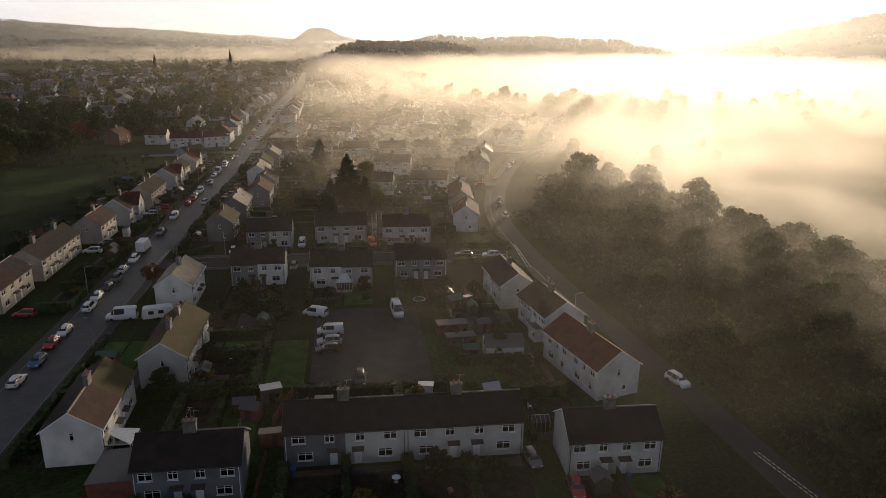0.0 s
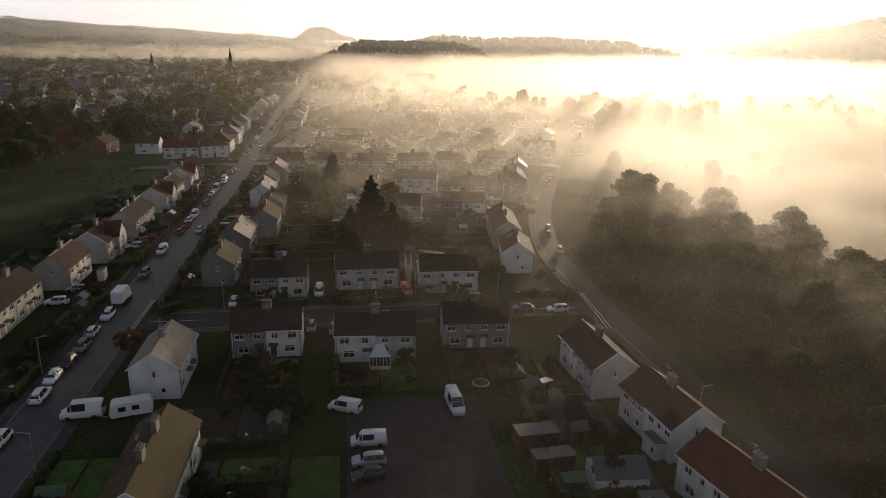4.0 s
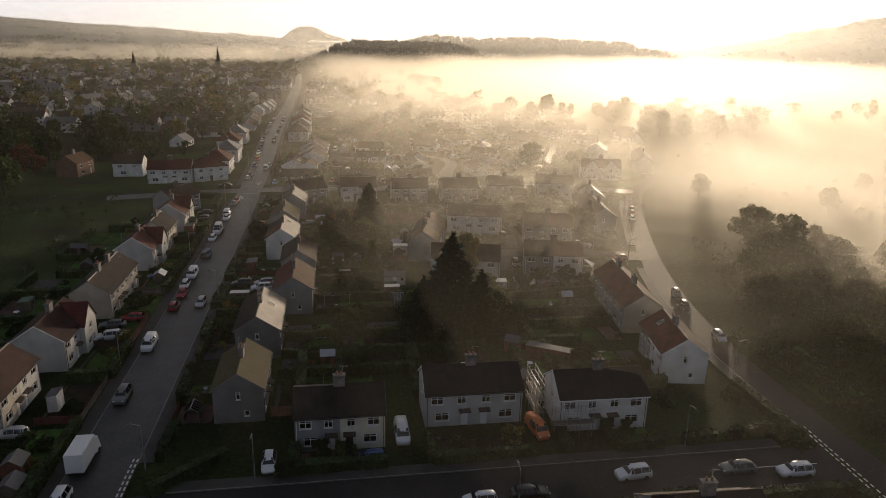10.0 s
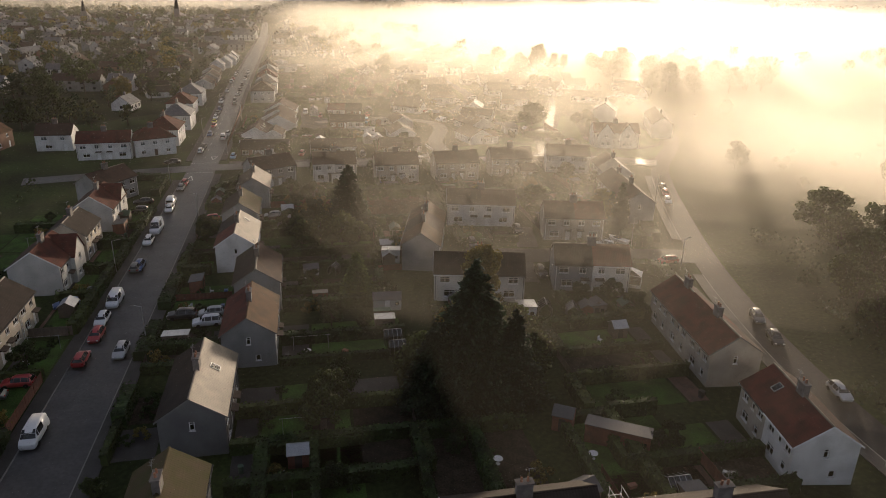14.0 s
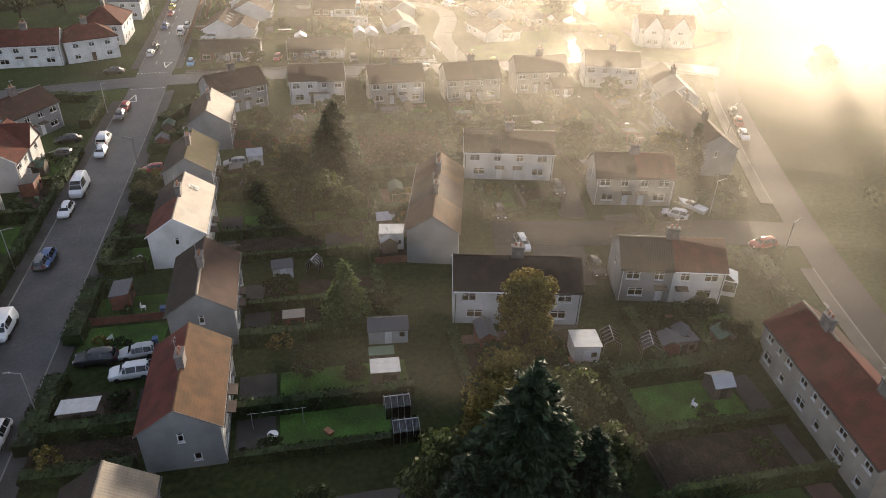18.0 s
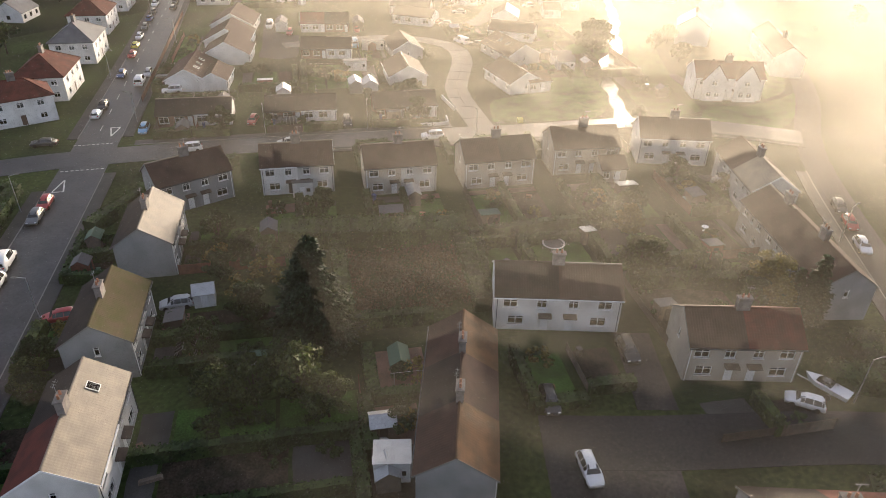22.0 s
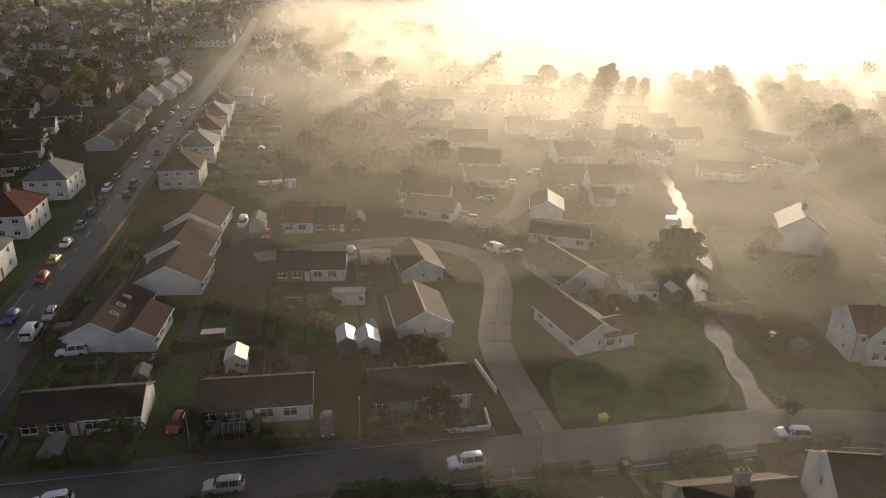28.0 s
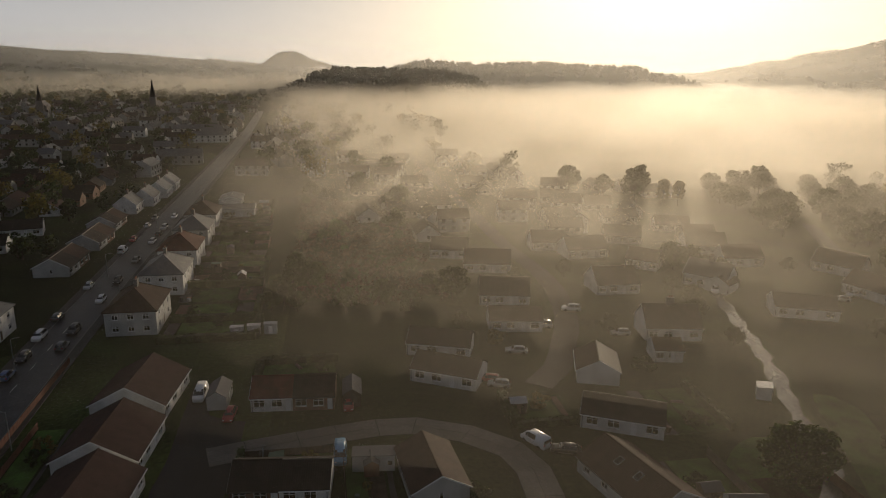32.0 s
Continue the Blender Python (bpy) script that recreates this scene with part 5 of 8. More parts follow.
# garden trees
for key, x, y, s in (
        ("spruce", -1.2, 212.5, 1.14), ("spruce", 4.2, 211.5, 0.74), ("spruce", -6.4, 211.0, 0.70), ("oak2", 7.6, 215.5, 0.55), ("oak2", -7.5, 216, 0.55), ("birch", 5.0, 231.5, 0.95), ("gold", 1.0, 226.0, 0.62), ("gold", -1.5, 221.0, 0.7),
        ("oak2", 6.8, 222.5, 0.6), ("ash", 3.0, 219.0, 0.5), ("fir", -13.6, 244.2, 1.0), ("darkfir", -12.4, 283.0, 1.3), ("darkfir", -11.2, 282.4, 0.9), ("oak2", -14.6, 272.5, 0.52), ("oak", -19.0, 272.0, 0.42), ("small", -11.4, 269.0, 1.0), ("shrub", -22.0, 269.5, 1.6),
        ("apple", -22.8, 273.5, 1.2), ("small", -19.8, 211.5, 1.1), ("apple", -18.0, 215.0, 1.2), ("small", -20.6, 207.5, 1.0), ("cypress", 48.6, 275.5, 1.45), ("cypress", 46.8, 276.6, 1.1), ("gold", 45.4, 277.0, 0.45), ("apple", 43.5, 279.0, 1.1),
        ("oak2", 31.8, 288.5, 0.5), ("gold", 34.8, 298.8, 0.42), ("gold", 46.5, 281.0, 0.55), ("oak2", 39.0, 287.0, 0.32), ("apple", -20.0, 298.6, 1.4), ("gold_shrub", -18.5, 295.5, 1.5), ("apple", -20.2, 286.7, 1.3), ("oak", -22.8, 272.6, 0.36), ("oak2", 85.0, 381.0, 0.4), ("apple", 83.6, 392.5, 1.2), ("small", 90.0, 398.0, 1.0), ("oak2", 31.5, 301.0, 0.36), ("small", 36.5, 303.5, 0.9), ("gold_shrub", 38.5, 306.0, 1.3), ("apple", -24.5, 296.5, 1.0), ("gold_shrub", -21.8, 293.2, 1.1), ("gold_shrub", -24.8, 300.5, 1.3), ("shrub", -27.5, 301.0, 1.2),
        ("small", -42.2, 277.8, 0.8), ("apple", -42.0, 276.5, 0.9), ("shrub", -8.5, 246.5, 1.3), ("shrub", -9.5, 243.5, 1.2), ("gold_shrub", -21.5, 240.5, 0.9), ("apple", -13.5, 233.5, 0.6), ("shrub", 11.0, 248.8, 1.5),
        ("small", -23.5, 143.0, 0.6), ("shrub", -20.5, 138.0, 1.4), ("apple", -22.0, 133.5, 1.0), ("shrub", -17.0, 133.5, 1.3), ("shrub", -14.2, 129.0, 1.6), ("apple", -17.6, 104.0, 0.75),
        ("shrub", 17.5, 131.5, 1.0), ("shrub", 25.2, 129.5, 1.2), ("oak2", 63.6, 388.6, 0.75), ("oak2", 65.4, 392.2, 0.5), ("apple", 56.8, 343.6, 0.75), ("shrub", -25.0, 387.0, 1.2), ("gold_shrub", -3.5, 376.0, 1.3), ("shrub", -6.5, 379.5, 1.6), ("shrub", -9.0, 382.0, 1.5), ("shrub", -2.5, 382.5, 1.3),
        ("shrub", 19.2, 393.0, 1.4), ("shrub", 5.4, 404.5, 1.2), ("small", -12.0, 469.0, 0.9), ("small", -9.0, 471.0, 1.0), ("small", -6.0, 468.0, 0.9), ("russet", -44.5, 152.0, 0.4), ("small", -44.0, 199.5, 0.5), ("apple", -28.5, 171.0, 0.6),
        ("shrub", -61.0, 181.0, 1.5), ("shrub", -60.5, 160.0, 1.6), ("shrub", -60.8, 152.0, 1.4), ("small", 36.0, 181.0, 0.6), ("shrub", 26.0, 183.0, 1.3), ("shrub", 39.5, 170.5, 1.5), ("shrub", 37.0, 173.0, 1.2)):
    tree(key, x, y, s)

# trees of the misty wood to the east
rng = random.Random(21)
sites = [(102, 224), (106, 197), (91, 134), (99, 127)]
for (x, y), key, s in zip(sites, ("oak", "ash", "oak2", "oak"), (0.85, 0.8, 1.05, 0.92)):
    tree(key, x, y, s, "wood beside the east road")
for _ in range(2500):
    x, y = rng.uniform(57, 113), rng.uniform(40, 262)
    edge = 60 + max(0, (y - 205)) * 0.28 + (7 if y > 235 else 0)
    if x < edge + 2 or not clear_of((x, y), sites, 6.5 if x < 82 else 8.5) or x > 112 - 0.12 * max(0, y - 120):
        continue
    sites.append((x, y))
    big = 0.78 if x > 80 else 0.52
    tree(rng.choice(("oak", "oak2", "ash", "oak", "gold" if rng.random() < 0.2 else "oak2")), x, y, big * rng.uniform(0.65, 1.15), "wood beside the east road")
    if len(sites) > 150:
        break
for k in range(26):
    x, y = rng.uniform(60, 180), rng.uniform(262, 420)
    if x < 62 + max(0, y - 205) * 0.33 + 6:
        continue
    tree(rng.choice(("oak2", "small", "oak", "small")), x, y, rng.uniform(0.35, 0.6), "trees in the misty fields")
# wood beyond the western field
sites = []
for _ in range(900):
    x, y = rng.uniform(-215, -92), rng.uniform(325, 470)
    if not clear_of((x, y), sites, 9.0) or (x > -125 and y < 385 and y > 350) or (x > -108 and y < 350):
        continue
    sites.append((x, y))
    tree(rng.choice(("oak", "oak2", "ash", "oak", "gold" if rng.random() < 0.5 else "oak", "russet" if rng.random() < 0.3 else "ash")), x, y, rng.uniform(0.6, 0.95), "wood beyond the western field")
    if len(sites) > 34:
        break
for x, y, k in ((-140, 300, "gold"), (-147, 288, "russet"), (-152, 305, "gold"), (-138, 312, "oak"), (-160, 292, "gold"), (-165, 310, "oak"), (-150, 322, "ash"), (-172, 298, "russet"), (-132, 322, "oak2")):
    tree(k, x, y, 0.95)
# trees among the far houses and fields, joined
FAR_KEYS = ("green", "dark", "gold")
far_crowns = {k: Shape() for k in FAR_KEYS}
far_stems = Shape()
sites = []
for _ in range(1600):
    x, y = rng.uniform(-420, 520), rng.uniform(450, 1400)
    if abs(x + 55) < 24 or abs(x - 56) < 12 or not clear_of((x, y), sites, 16) or (y < 640 and -35 < x < 150) or (y < 560 and -95 < x < -60):
        continue
    if x > 100 and (y > 620 or rng.random() < 0.6):
        continue
    sites.append((x, y))
    key = rng.choice(("green", "green", "dark", "gold", "green"))
    hh = rng.uniform(7, 15)
    far_stems.tube((x, y, 0), (x, y, hh * 0.5), 0.3, 0.2, 5)
    for _k in range(16):
        c = Vector((x + rng.gauss(0, 1) * hh * 0.17, y + rng.gauss(0, 1) * hh * 0.17, hh * rng.uniform(0.35, 0.9)))
        leaf_cloud(far_crowns[key], rng, c, hh * rng.uniform(0.13, 0.22), 20, 0.75, 0.85)
    if len(sites) > 400:
        break
for _ in range(80):
    x, y = rng.uniform(-175, -76), rng.uniform(392, 760)
    if abs(x + 68) < 8 and y < 530 or -75 < x < -62:
        continue
    hh = rng.uniform(4, 10)
    far_stems.tube((x, y, 0), (x, y, hh * 0.5), 0.25, 0.15, 5)
    for _k in range(14):
        c = Vector((x + rng.gauss(0, 1) * hh * 0.17, y + rng.gauss(0, 1) * hh * 0.17, hh * rng.uniform(0.3, 0.9)))
        leaf_cloud(far_crowns[rng.choice(("green", "dark"))], rng, c, hh * rng.uniform(0.13, 0.22), 22, 0.5, 0.85)
for k in FAR_KEYS:
    single("far_trees", far_crowns[k], LEAF[k], "leafy trees scattered among the far houses and fields", "trees", kind="stuff")
single("far_trunks", far_stems, BARK, "trunks of the far trees", "trees", kind="stuff")
# trees in the scrub behind the far street
for k in range(30):
    tree(rng.choice(("small", "oak2", "small", "apple")), rng.uniform(-9, 31), rng.uniform(462, 640), rng.uniform(0.45, 0.95), "trees in the scrub")
# trees in the estate
for key, x, y, k in (("oak2", 98.7, 490.0, 0.62), ("ash", 101.5, 486.0, 0.5), ("oak", 113.0, 617.0, 0.8), ("oak2", 125.0, 606.0, 0.7), ("ash", 131.0, 586.0, 1.0), ("birch", 140.3, 578.8, 0.8), ("birch", 146.9, 578.2, 0.75),
                     ("oak", 133.0, 592.0, 0.8), ("oak2", 84.0, 452.0, 0.45), ("apple", 61.0, 447.0, 1.0), ("small", 84.0, 436.0, 0.8), ("small", 29.5, 452.0, 0.8), ("apple", 50.0, 483.0, 1.0), ("small", 65.0, 487.0, 0.9), ("apple", 88.0, 470.0, 1.1),
                     ("small", 110.0, 484.0, 0.9), ("apple", 131.0, 484.0, 1.0), ("oak2", 88.0, 461.0, 0.4), ("gold_shrub", 35.0, 444.0, 1.4), ("shrub", 54.0, 436.0, 1.6), ("shrub", 60.5, 428.0, 1.5), ("small", 118.0, 436.0, 0.8),
                     ("small", 124.0, 431.0, 0.7), ("oak", -7.5, 482.0, 0.55), ("oak2", -3.0, 484.0, 0.55), ("small", -10.5, 478.0, 1.0), ("small", 5.0, 466.0, 1.1), ("small", 14.0, 470.0, 1.2), ("apple", 20.0, 466.0, 1.2), ("small", 27.0, 480.0, 1.0)):
    tree(key, x, y, k, "estate trees")
sites = []
for _ in range(500):
    x, y = rng.uniform(148, 225), rng.uniform(470, 610)
    if x < 152 + (y - 470) * 0.12 or not clear_of((x, y), sites, 8.5) or abs(x - 150 - (y - 480) * 0.5) < 6:
        continue
    sites.append((x, y))
    tree(rng.choice(("oak", "oak2", "ash", "oak2")), x, y, rng.uniform(0.6, 0.95), "wood east of the estate")
    if len(sites) > 38:
        break


# ---- far hills ----
def hill_wood(name, pts, width, height, n, seed, label):
    """A wooded ridge: a mound and its trees' crowns."""
    r_ = random.Random(seed)
    ps = [Vector((*p, 0)) for p in pts]
    seg = len(ps) - 1
    s = Shape()
    rows, cols = 40, 13
    grid = []
    for i in range(rows + 1):
        t = i / rows * seg
        k = min(int(t), seg - 1)
        c = ps[k].lerp(ps[k + 1], t - k)
        d = (ps[k + 1] - ps[k]).normalized()
        q = Vector((-d.y, d.x, 0))
        env = min(1.0, (min(i, rows - i) / rows) * 5.0) ** 0.6
        for j in range(cols):
            f = -1 + 2 * j / (cols - 1)
            p = c + q * f * width
            hh = height * env * max(0.0, 1 - f * f) ** 0.7 * (1 + 0.15 * noise.noise(p / 160))
            grid.append((p.x, p.y, hh - 2))
    s.v = grid
    s.f = [(i * cols + j, (i + 1) * cols + j, (i + 1) * cols + j + 1, i * cols + j + 1) for i in range(rows) for j in range(cols - 1)]
    single("hill", s, GRASS, "rounded wooded hill beyond the mist", "hill", kind="structure", smooth=True)
    crowns = Shape()
    for _ in range(n):
        i, j = r_.randrange(rows), r_.randrange(cols - 1)
        a, b = Vector(grid[i * cols + j]), Vector(grid[(i + 1) * cols + j + 1])
        p = Vector((a.x + (b.x - a.x) * r_.random(), a.y + (b.y - a.y) * r_.random(), (a.z + b.z) / 2))
        sz = r_.uniform(4.5, 8.5)
        for _k in range(26):
            d = Vector((r_.gauss(0, 1), r_.gauss(0, 1), abs(r_.gauss(0, 1)))).normalized()
            q = p + Vector((d.x * sz * 0.75, d.y * sz * 0.75, sz * 0.4 + d.z * sz * 1.3)) * r_.uniform(0.6, 1.0)
            w = (d + Vector((r_.gauss(0, 0.6), r_.gauss(0, 0.6), r_.gauss(0, 0.6)))).normalized()
            u = w.orthogonal().normalized() * sz * 0.34
            v = w.cross(u)
            crowns.face(q - u, q - v, q + u, q + v)
    single("far_wood", crowns, LEAF["dark"], label, "wood", kind="stuff")


hill_wood("wood", ((-25, 1690), (120, 1600), (300, 1530)), 110, 40, 900, 31, "dark wooded knoll rising out of the mist")
hill_wood("wood", ((120, 2250), (500, 2150), (960, 1980)), 160, 56, 1100, 32, "long wooded ridge below the sun")
hill_wood("wood", ((1500, 2100), (1900, 1900), (2300, 1800)), 200, 84, 700, 33, "wooded hill shoulder in the haze")
rock = Shape()
rows, cols = 24, 15
for i in range(rows + 1):
    a = i / rows
    for j in range(cols + 1):
        f = -1 + 2 * j / cols
        prof = (0.0, 0.25, 0.6, 0.85, 0.97, 1.0, 0.98, 0.9, 0.62, 0.45, 0.38, 0.25, 0.1, 0.0)
        k = a * (len(prof) - 1)
        k0 = min(int(k), len(prof) - 2)
        hh = prof[k0] + (prof[k0 + 1] - prof[k0]) * (k - k0)
        x = -260 + 330 * a
        rock.v.append((x, 3450 + f * 120, 38 + hh * 62 * max(0.0, 1 - f * f) ** 0.5 + 5 * noise.noise(Vector((x / 30, f * 3, 0)))))
rock.f = [(i * (cols + 1) + j, (i + 1) * (cols + 1) + j, (i + 1) * (cols + 1) + j + 1, i * (cols + 1) + j + 1) for i in range(rows) for j in range(cols)]
single("crag", rock, GRASS, "rocky crag on the far skyline", "hill", kind="structure", smooth=True)
# hedgerows and copses on the far slopes
far = Shape()
r_ = random.Random(41)
line = None
for k in range(4200):
    if k % 15 == 0:
        a0 = radians(r_.uniform(-36, 2) if r_.random() < 0.7 else r_.uniform(24, 42))
        d0 = r_.uniform(1350, 3900)
        t0 = r_.choice((0.2, 1.5, 0.4, 2.9, 0.0)) + r_.gauss(0, 0.25)
        clump = r_.random() < 0.3
        line = (math.sin(a0) * d0, math.cos(a0) * d0, math.cos(t0), math.sin(t0))
    q_ = (k % 15) * r_.uniform(9, 13) * (0.35 if clump else 1.0)
    x, y = line[0] + line[2] * q_ + r_.gauss(0, 18 if clump else 2.5), line[1] + line[3] * q_ + r_.gauss(0, 18 if clump else 2.5)
    z = terrain(x, y)
    sz = r_.uniform(3.5, 7.5)
    for _k in range(10):
        dv = Vector((r_.gauss(0, 1), r_.gauss(0, 1), abs(r_.gauss(0, 1)))).normalized()
        q = Vector((x, y, z)) + Vector((dv.x * sz * 1.3, dv.y * sz, sz * 0.3 + dv.z * sz))
        u = (dv + Vector((r_.gauss(0, 0.5), r_.gauss(0, 0.5), 0))).normalized().orthogonal().normalized() * sz * 0.5
        v = dv.cross(u)
        far.face(q - u, q - v, q + u, q + v)
single("far_hedgerows", far, LEAF["dark"], "dark hedgerows and copses on the far slopes", "wood", kind="stuff")


# ---- vehicles ----
PAINTS = {k: mat(k + "_car_paint", c, 0.28, 0.5, 0.06, 3.0, 0, None, 0.0, 0.6) for k, c in {
    "white": (0.72, 0.73, 0.74), "silver": (0.42, 0.43, 0.44), "grey": (0.14, 0.145, 0.15), "black": (0.03, 0.03, 0.034), "blue": (0.04, 0.09, 0.24),
    "red": (0.34, 0.025, 0.03), "orange": (0.60, 0.15, 0.03), "yellow": (0.55, 0.52, 0.05), "lightblue": (0.16, 0.36, 0.55)}.items()}
CARGLASS = plain("dark_car_glass", (0.02, 0.022, 0.025), 0.08, 0.0, 0.7)
TYRE = plain("tyre_rubber", (0.02, 0.02, 0.02), 0.85)
LAMP_W = plain("headlamp_lens", (0.7, 0.72, 0.74), 0.12)
LAMP_R = plain("tail_lamp_lens", (0.35, 0.02, 0.02), 0.2)
KINDS = {  # length, width, waist, roof, hood, front screen base, front roof, rear roof, rear base
    "hatch": (4.1, 1.76, 0.92, 1.48, 0.80, 1.05, 1.85, 3.55, 4.02), "saloon": (4.6, 1.80, 0.92, 1.44, 0.82, 1.25, 2.05, 3.55, 4.15),
    "suv": (4.45, 1.86, 1.05, 1.68, 0.98, 1.15, 1.85, 3.95, 4.35), "van": (4.9, 1.95, 1.15, 1.98, 1.02, 0.75, 1.55, 4.78, 4.86), "bigvan": (5.7, 2.05, 1.3, 2.5, 1.15, 0.8, 1.6, 5.58, 5.66)}
WHEEL = Shape()
WHEEL.tube((0, -0.11, 0), (0, 0.11, 0), 0.32, 0.32, 14)
WHEEL_ME = WHEEL.mesh("wheel", TYRE)
CARS = {}


def make_car(kind, colour, label, x, y, yaw):
    """Nose at x = 0. Rings along the length shape body and cabin; the glass lies on the cabin's sides."""
    L, w, waist, roof, hood, fs, fr, rr, rb = KINDS[kind]
    th = thing("car" if "van" not in kind else "van", pose(x, y, 0.05, 0, 0, yaw) @ pose(-L / 2, 0, 0), label, "car" if "van" not in kind else "van", "parked vehicles")
    inset = 0.30 if "van" not in kind else 0.14
    stations = [(0.0, hood - 0.26, 0.80), (0.12, hood - 0.12, 0.91), (0.5, hood, 0.98), (fs, waist + 0.01, 1.0), ((fs + fr) / 2, (waist + roof) / 2 + 0.06, 1.0), (fr, roof - 0.03, 1.0),
                ((fr + rr) / 2, roof, 1.0), (rr, roof - 0.05, 1.0), ((rr + rb) / 2, (waist + roof) / 2 + 0.08, 0.99), (rb, waist + 0.01, 0.97), (L - 0.08, waist - 0.12, 0.93), (L, waist - 0.34, 0.88)]
    rings = []
    for sx, zt, k in stations:
        h = w / 2 * k
        zw = min(waist, zt - 0.02)
        rise = max(0.0, (zt - waist) / (roof - waist))
        ht = h - 0.10 - inset * rise
        rings.append([(sx, -h * 0.86, 0.22), (sx, -h, 0.42), (sx, -h, zw - 0.12), (sx, -h + 0.05, zw), (sx, -ht, zt - 0.02), (sx, -ht * 0.5, zt + 0.03 * rise), (sx, ht * 0.5, zt + 0.03 * rise), (sx, ht, zt - 0.02),
                      (sx, h - 0.05, zw), (sx, h, zw - 0.12), (sx, h, 0.42), (sx, h * 0.86, 0.22)])
    body = Shape()
    k = len(rings[0])
    for r in rings:
        body.v += r
    for i in range(len(rings) - 1):
        for j in range(k):
            q = (j + 1) % k
            body.f.append((i * k + j, i * k + q, (i + 1) * k + q, (i + 1) * k + j))
    body.f.append(tuple(reversed(range(k))))
    body.f.append(tuple((len(rings) - 1) * k + j for j in range(k)))
    me = body.mesh("body", PAINTS[colour], True)
    part("body", me, None, th)

    def panel(s, quad, inn=0.06, out=0.012):
        ps = [Vector(p) for p in quad]
        c = sum(ps, Vector()) / len(ps)
        nrm = (ps[1] - ps[0]).cross(ps[-1] - ps[0]).normalized()
        if nrm.dot(c - Vector((L / 2, 0, 0.6))) < 0:
            nrm = -nrm
        s.face(*[p + (c - p) * inn + nrm * out for p in ps])

    side, screens = Shape(), Shape()
    last = 8 if "van" not in kind else 6
    for i in range(4, last):
        a, b = rings[i], rings[i + 1]
        for lo, hi in ((3, 4), (8, 7)):
            panel(side, (a[lo], b[lo], b[hi], a[hi]), 0.07)
    for i in (3, 4) + ((7, 8) if "van" not in kind else (8,)):
        a, b = rings[i], rings[i + 1]
        panel(screens, (a[4], b[4], b[7], a[7]), 0.05, 0.03)
    part("side_windows", side, CARGLASS, th)
    part("windscreen", screens, CARGLASS, th)
    for wx in (L * 0.19, L * 0.80):
        for sy in (-1, 1):
            part("wheel", WHEEL_ME, None, th, at=pose(wx, sy * (w / 2 - 0.09), 0.32))
    lamps = Shape()
    for sy in (-1, 1):
        lamps.box(-0.015, 0.13, sy * w * 0.33 - 0.15, sy * w * 0.33 + 0.15, hood - 0.27, hood - 0.17)
    tagged(part("headlamps", lamps, LAMP_W, th), kind="")
    part("tail_lamps", Shape().box(L - 0.1, L + 0.01, -w * 0.43, -w * 0.29, waist - 0.33, waist - 0.14).box(L - 0.1, L + 0.01, w * 0.29, w * 0.43, waist - 0.33, waist - 0.14), LAMP_R, th)
    return th


COLOUR_WORD = {"lightblue": "light blue", "grey": "dark grey"}
KIND_WORD = {"hatch": "hatchback", "saloon": "saloon car", "suv": "tall family car", "van": "panel van", "bigvan": "long panel van"}


def car(kind, colour, x, y, yaw, where="parked at the kerb"):
    """A vehicle whose nose points along yaw + 180."""
    key = (kind, colour)
    L = KINDS[kind][0]
    lab = f"{COLOUR_WORD.get(colour, colour)} {KIND_WORD[kind]} {where}"
    if key not in CARS:
        CARS[key] = make_car(kind, colour, lab, x, y, yaw)
    else:
        tagged(copy_thing(CARS[key], pose(x, y, 0.05, 0, 0, yaw) @ pose(-L / 2, 0, 0)), lab)


# parked along the street
for k, (colour, kind, y) in enumerate((("white", "hatch", 106), ("blue", "hatch", 113), ("red", "hatch", 120.2), ("white", "hatch", 125.4), ("white", "suv", 137.5), ("white", "hatch", 143.4), ("black", "hatch", 149),
                          ("grey", "suv", 154.5), ("white", "hatch", 161.5), ("white", "suv", 169), ("grey", "suv", 193.6), ("white", "van", 211.5), ("red", "hatch", 229.3), ("red", "hatch", 236.2),
                          ("white", "hatch", 241.6), ("white", "van", 248.5), ("grey", "hatch", 263.2), ("white", "hatch", 277.5), ("white", "bigvan", 284.8), ("white", "hatch", 299.2), ("white", "van", 304.6),
                          ("grey", "hatch", 317.2), ("red", "hatch", 321.6))):
    car(kind, colour, -53.3 + 0.3 * math.sin(k * 2.1), y, 90 if k % 4 else -90)
car("hatch", "silver", -48.4, 230.7, 90)
car("hatch", "blue", -52.6, 263.6, 90)
for k, (colour, kind, x, y) in enumerate((("white", "hatch", -53.9, 360.4), ("black", "hatch", -53.7, 365.2), ("blue", "hatch", -54, 386.3), ("white", "van", -48.9, 380.3), ("silver", "hatch", -48.1, 386.5),
                             ("red", "hatch", -54.5, 402), ("yellow", "hatch", -55.2, 411), ("white", "hatch", -55.7, 419.5), ("grey", "hatch", -56, 430), ("blue", "hatch", -56.3, 440), ("black", "hatch", -56.6, 448),
                             ("white", "suv", -57.6, 458.6), ("grey", "hatch", -51.4, 452.9), ("black", "suv", -51.9, 461.2), ("white", "hatch", -52.2, 481), ("grey", "hatch", -58, 470), ("silver", "hatch", -58.2, 492),
                             ("black", "hatch", -52.4, 496), ("white", "van", -59, 526.5), ("grey", "hatch", -52.6, 515), ("white", "hatch", -53, 537), ("black", "hatch", -53.1, 547), ("silver", "suv", -53.3, 556), ("red", "hatch", -59.4, 540), ("white", "hatch", -59.6, 560), ("grey", "hatch", -59.8, 572), ("white", "hatch", -53.6, 574))):
    car(kind, colour, x, y, 90 if k % 3 else -90)
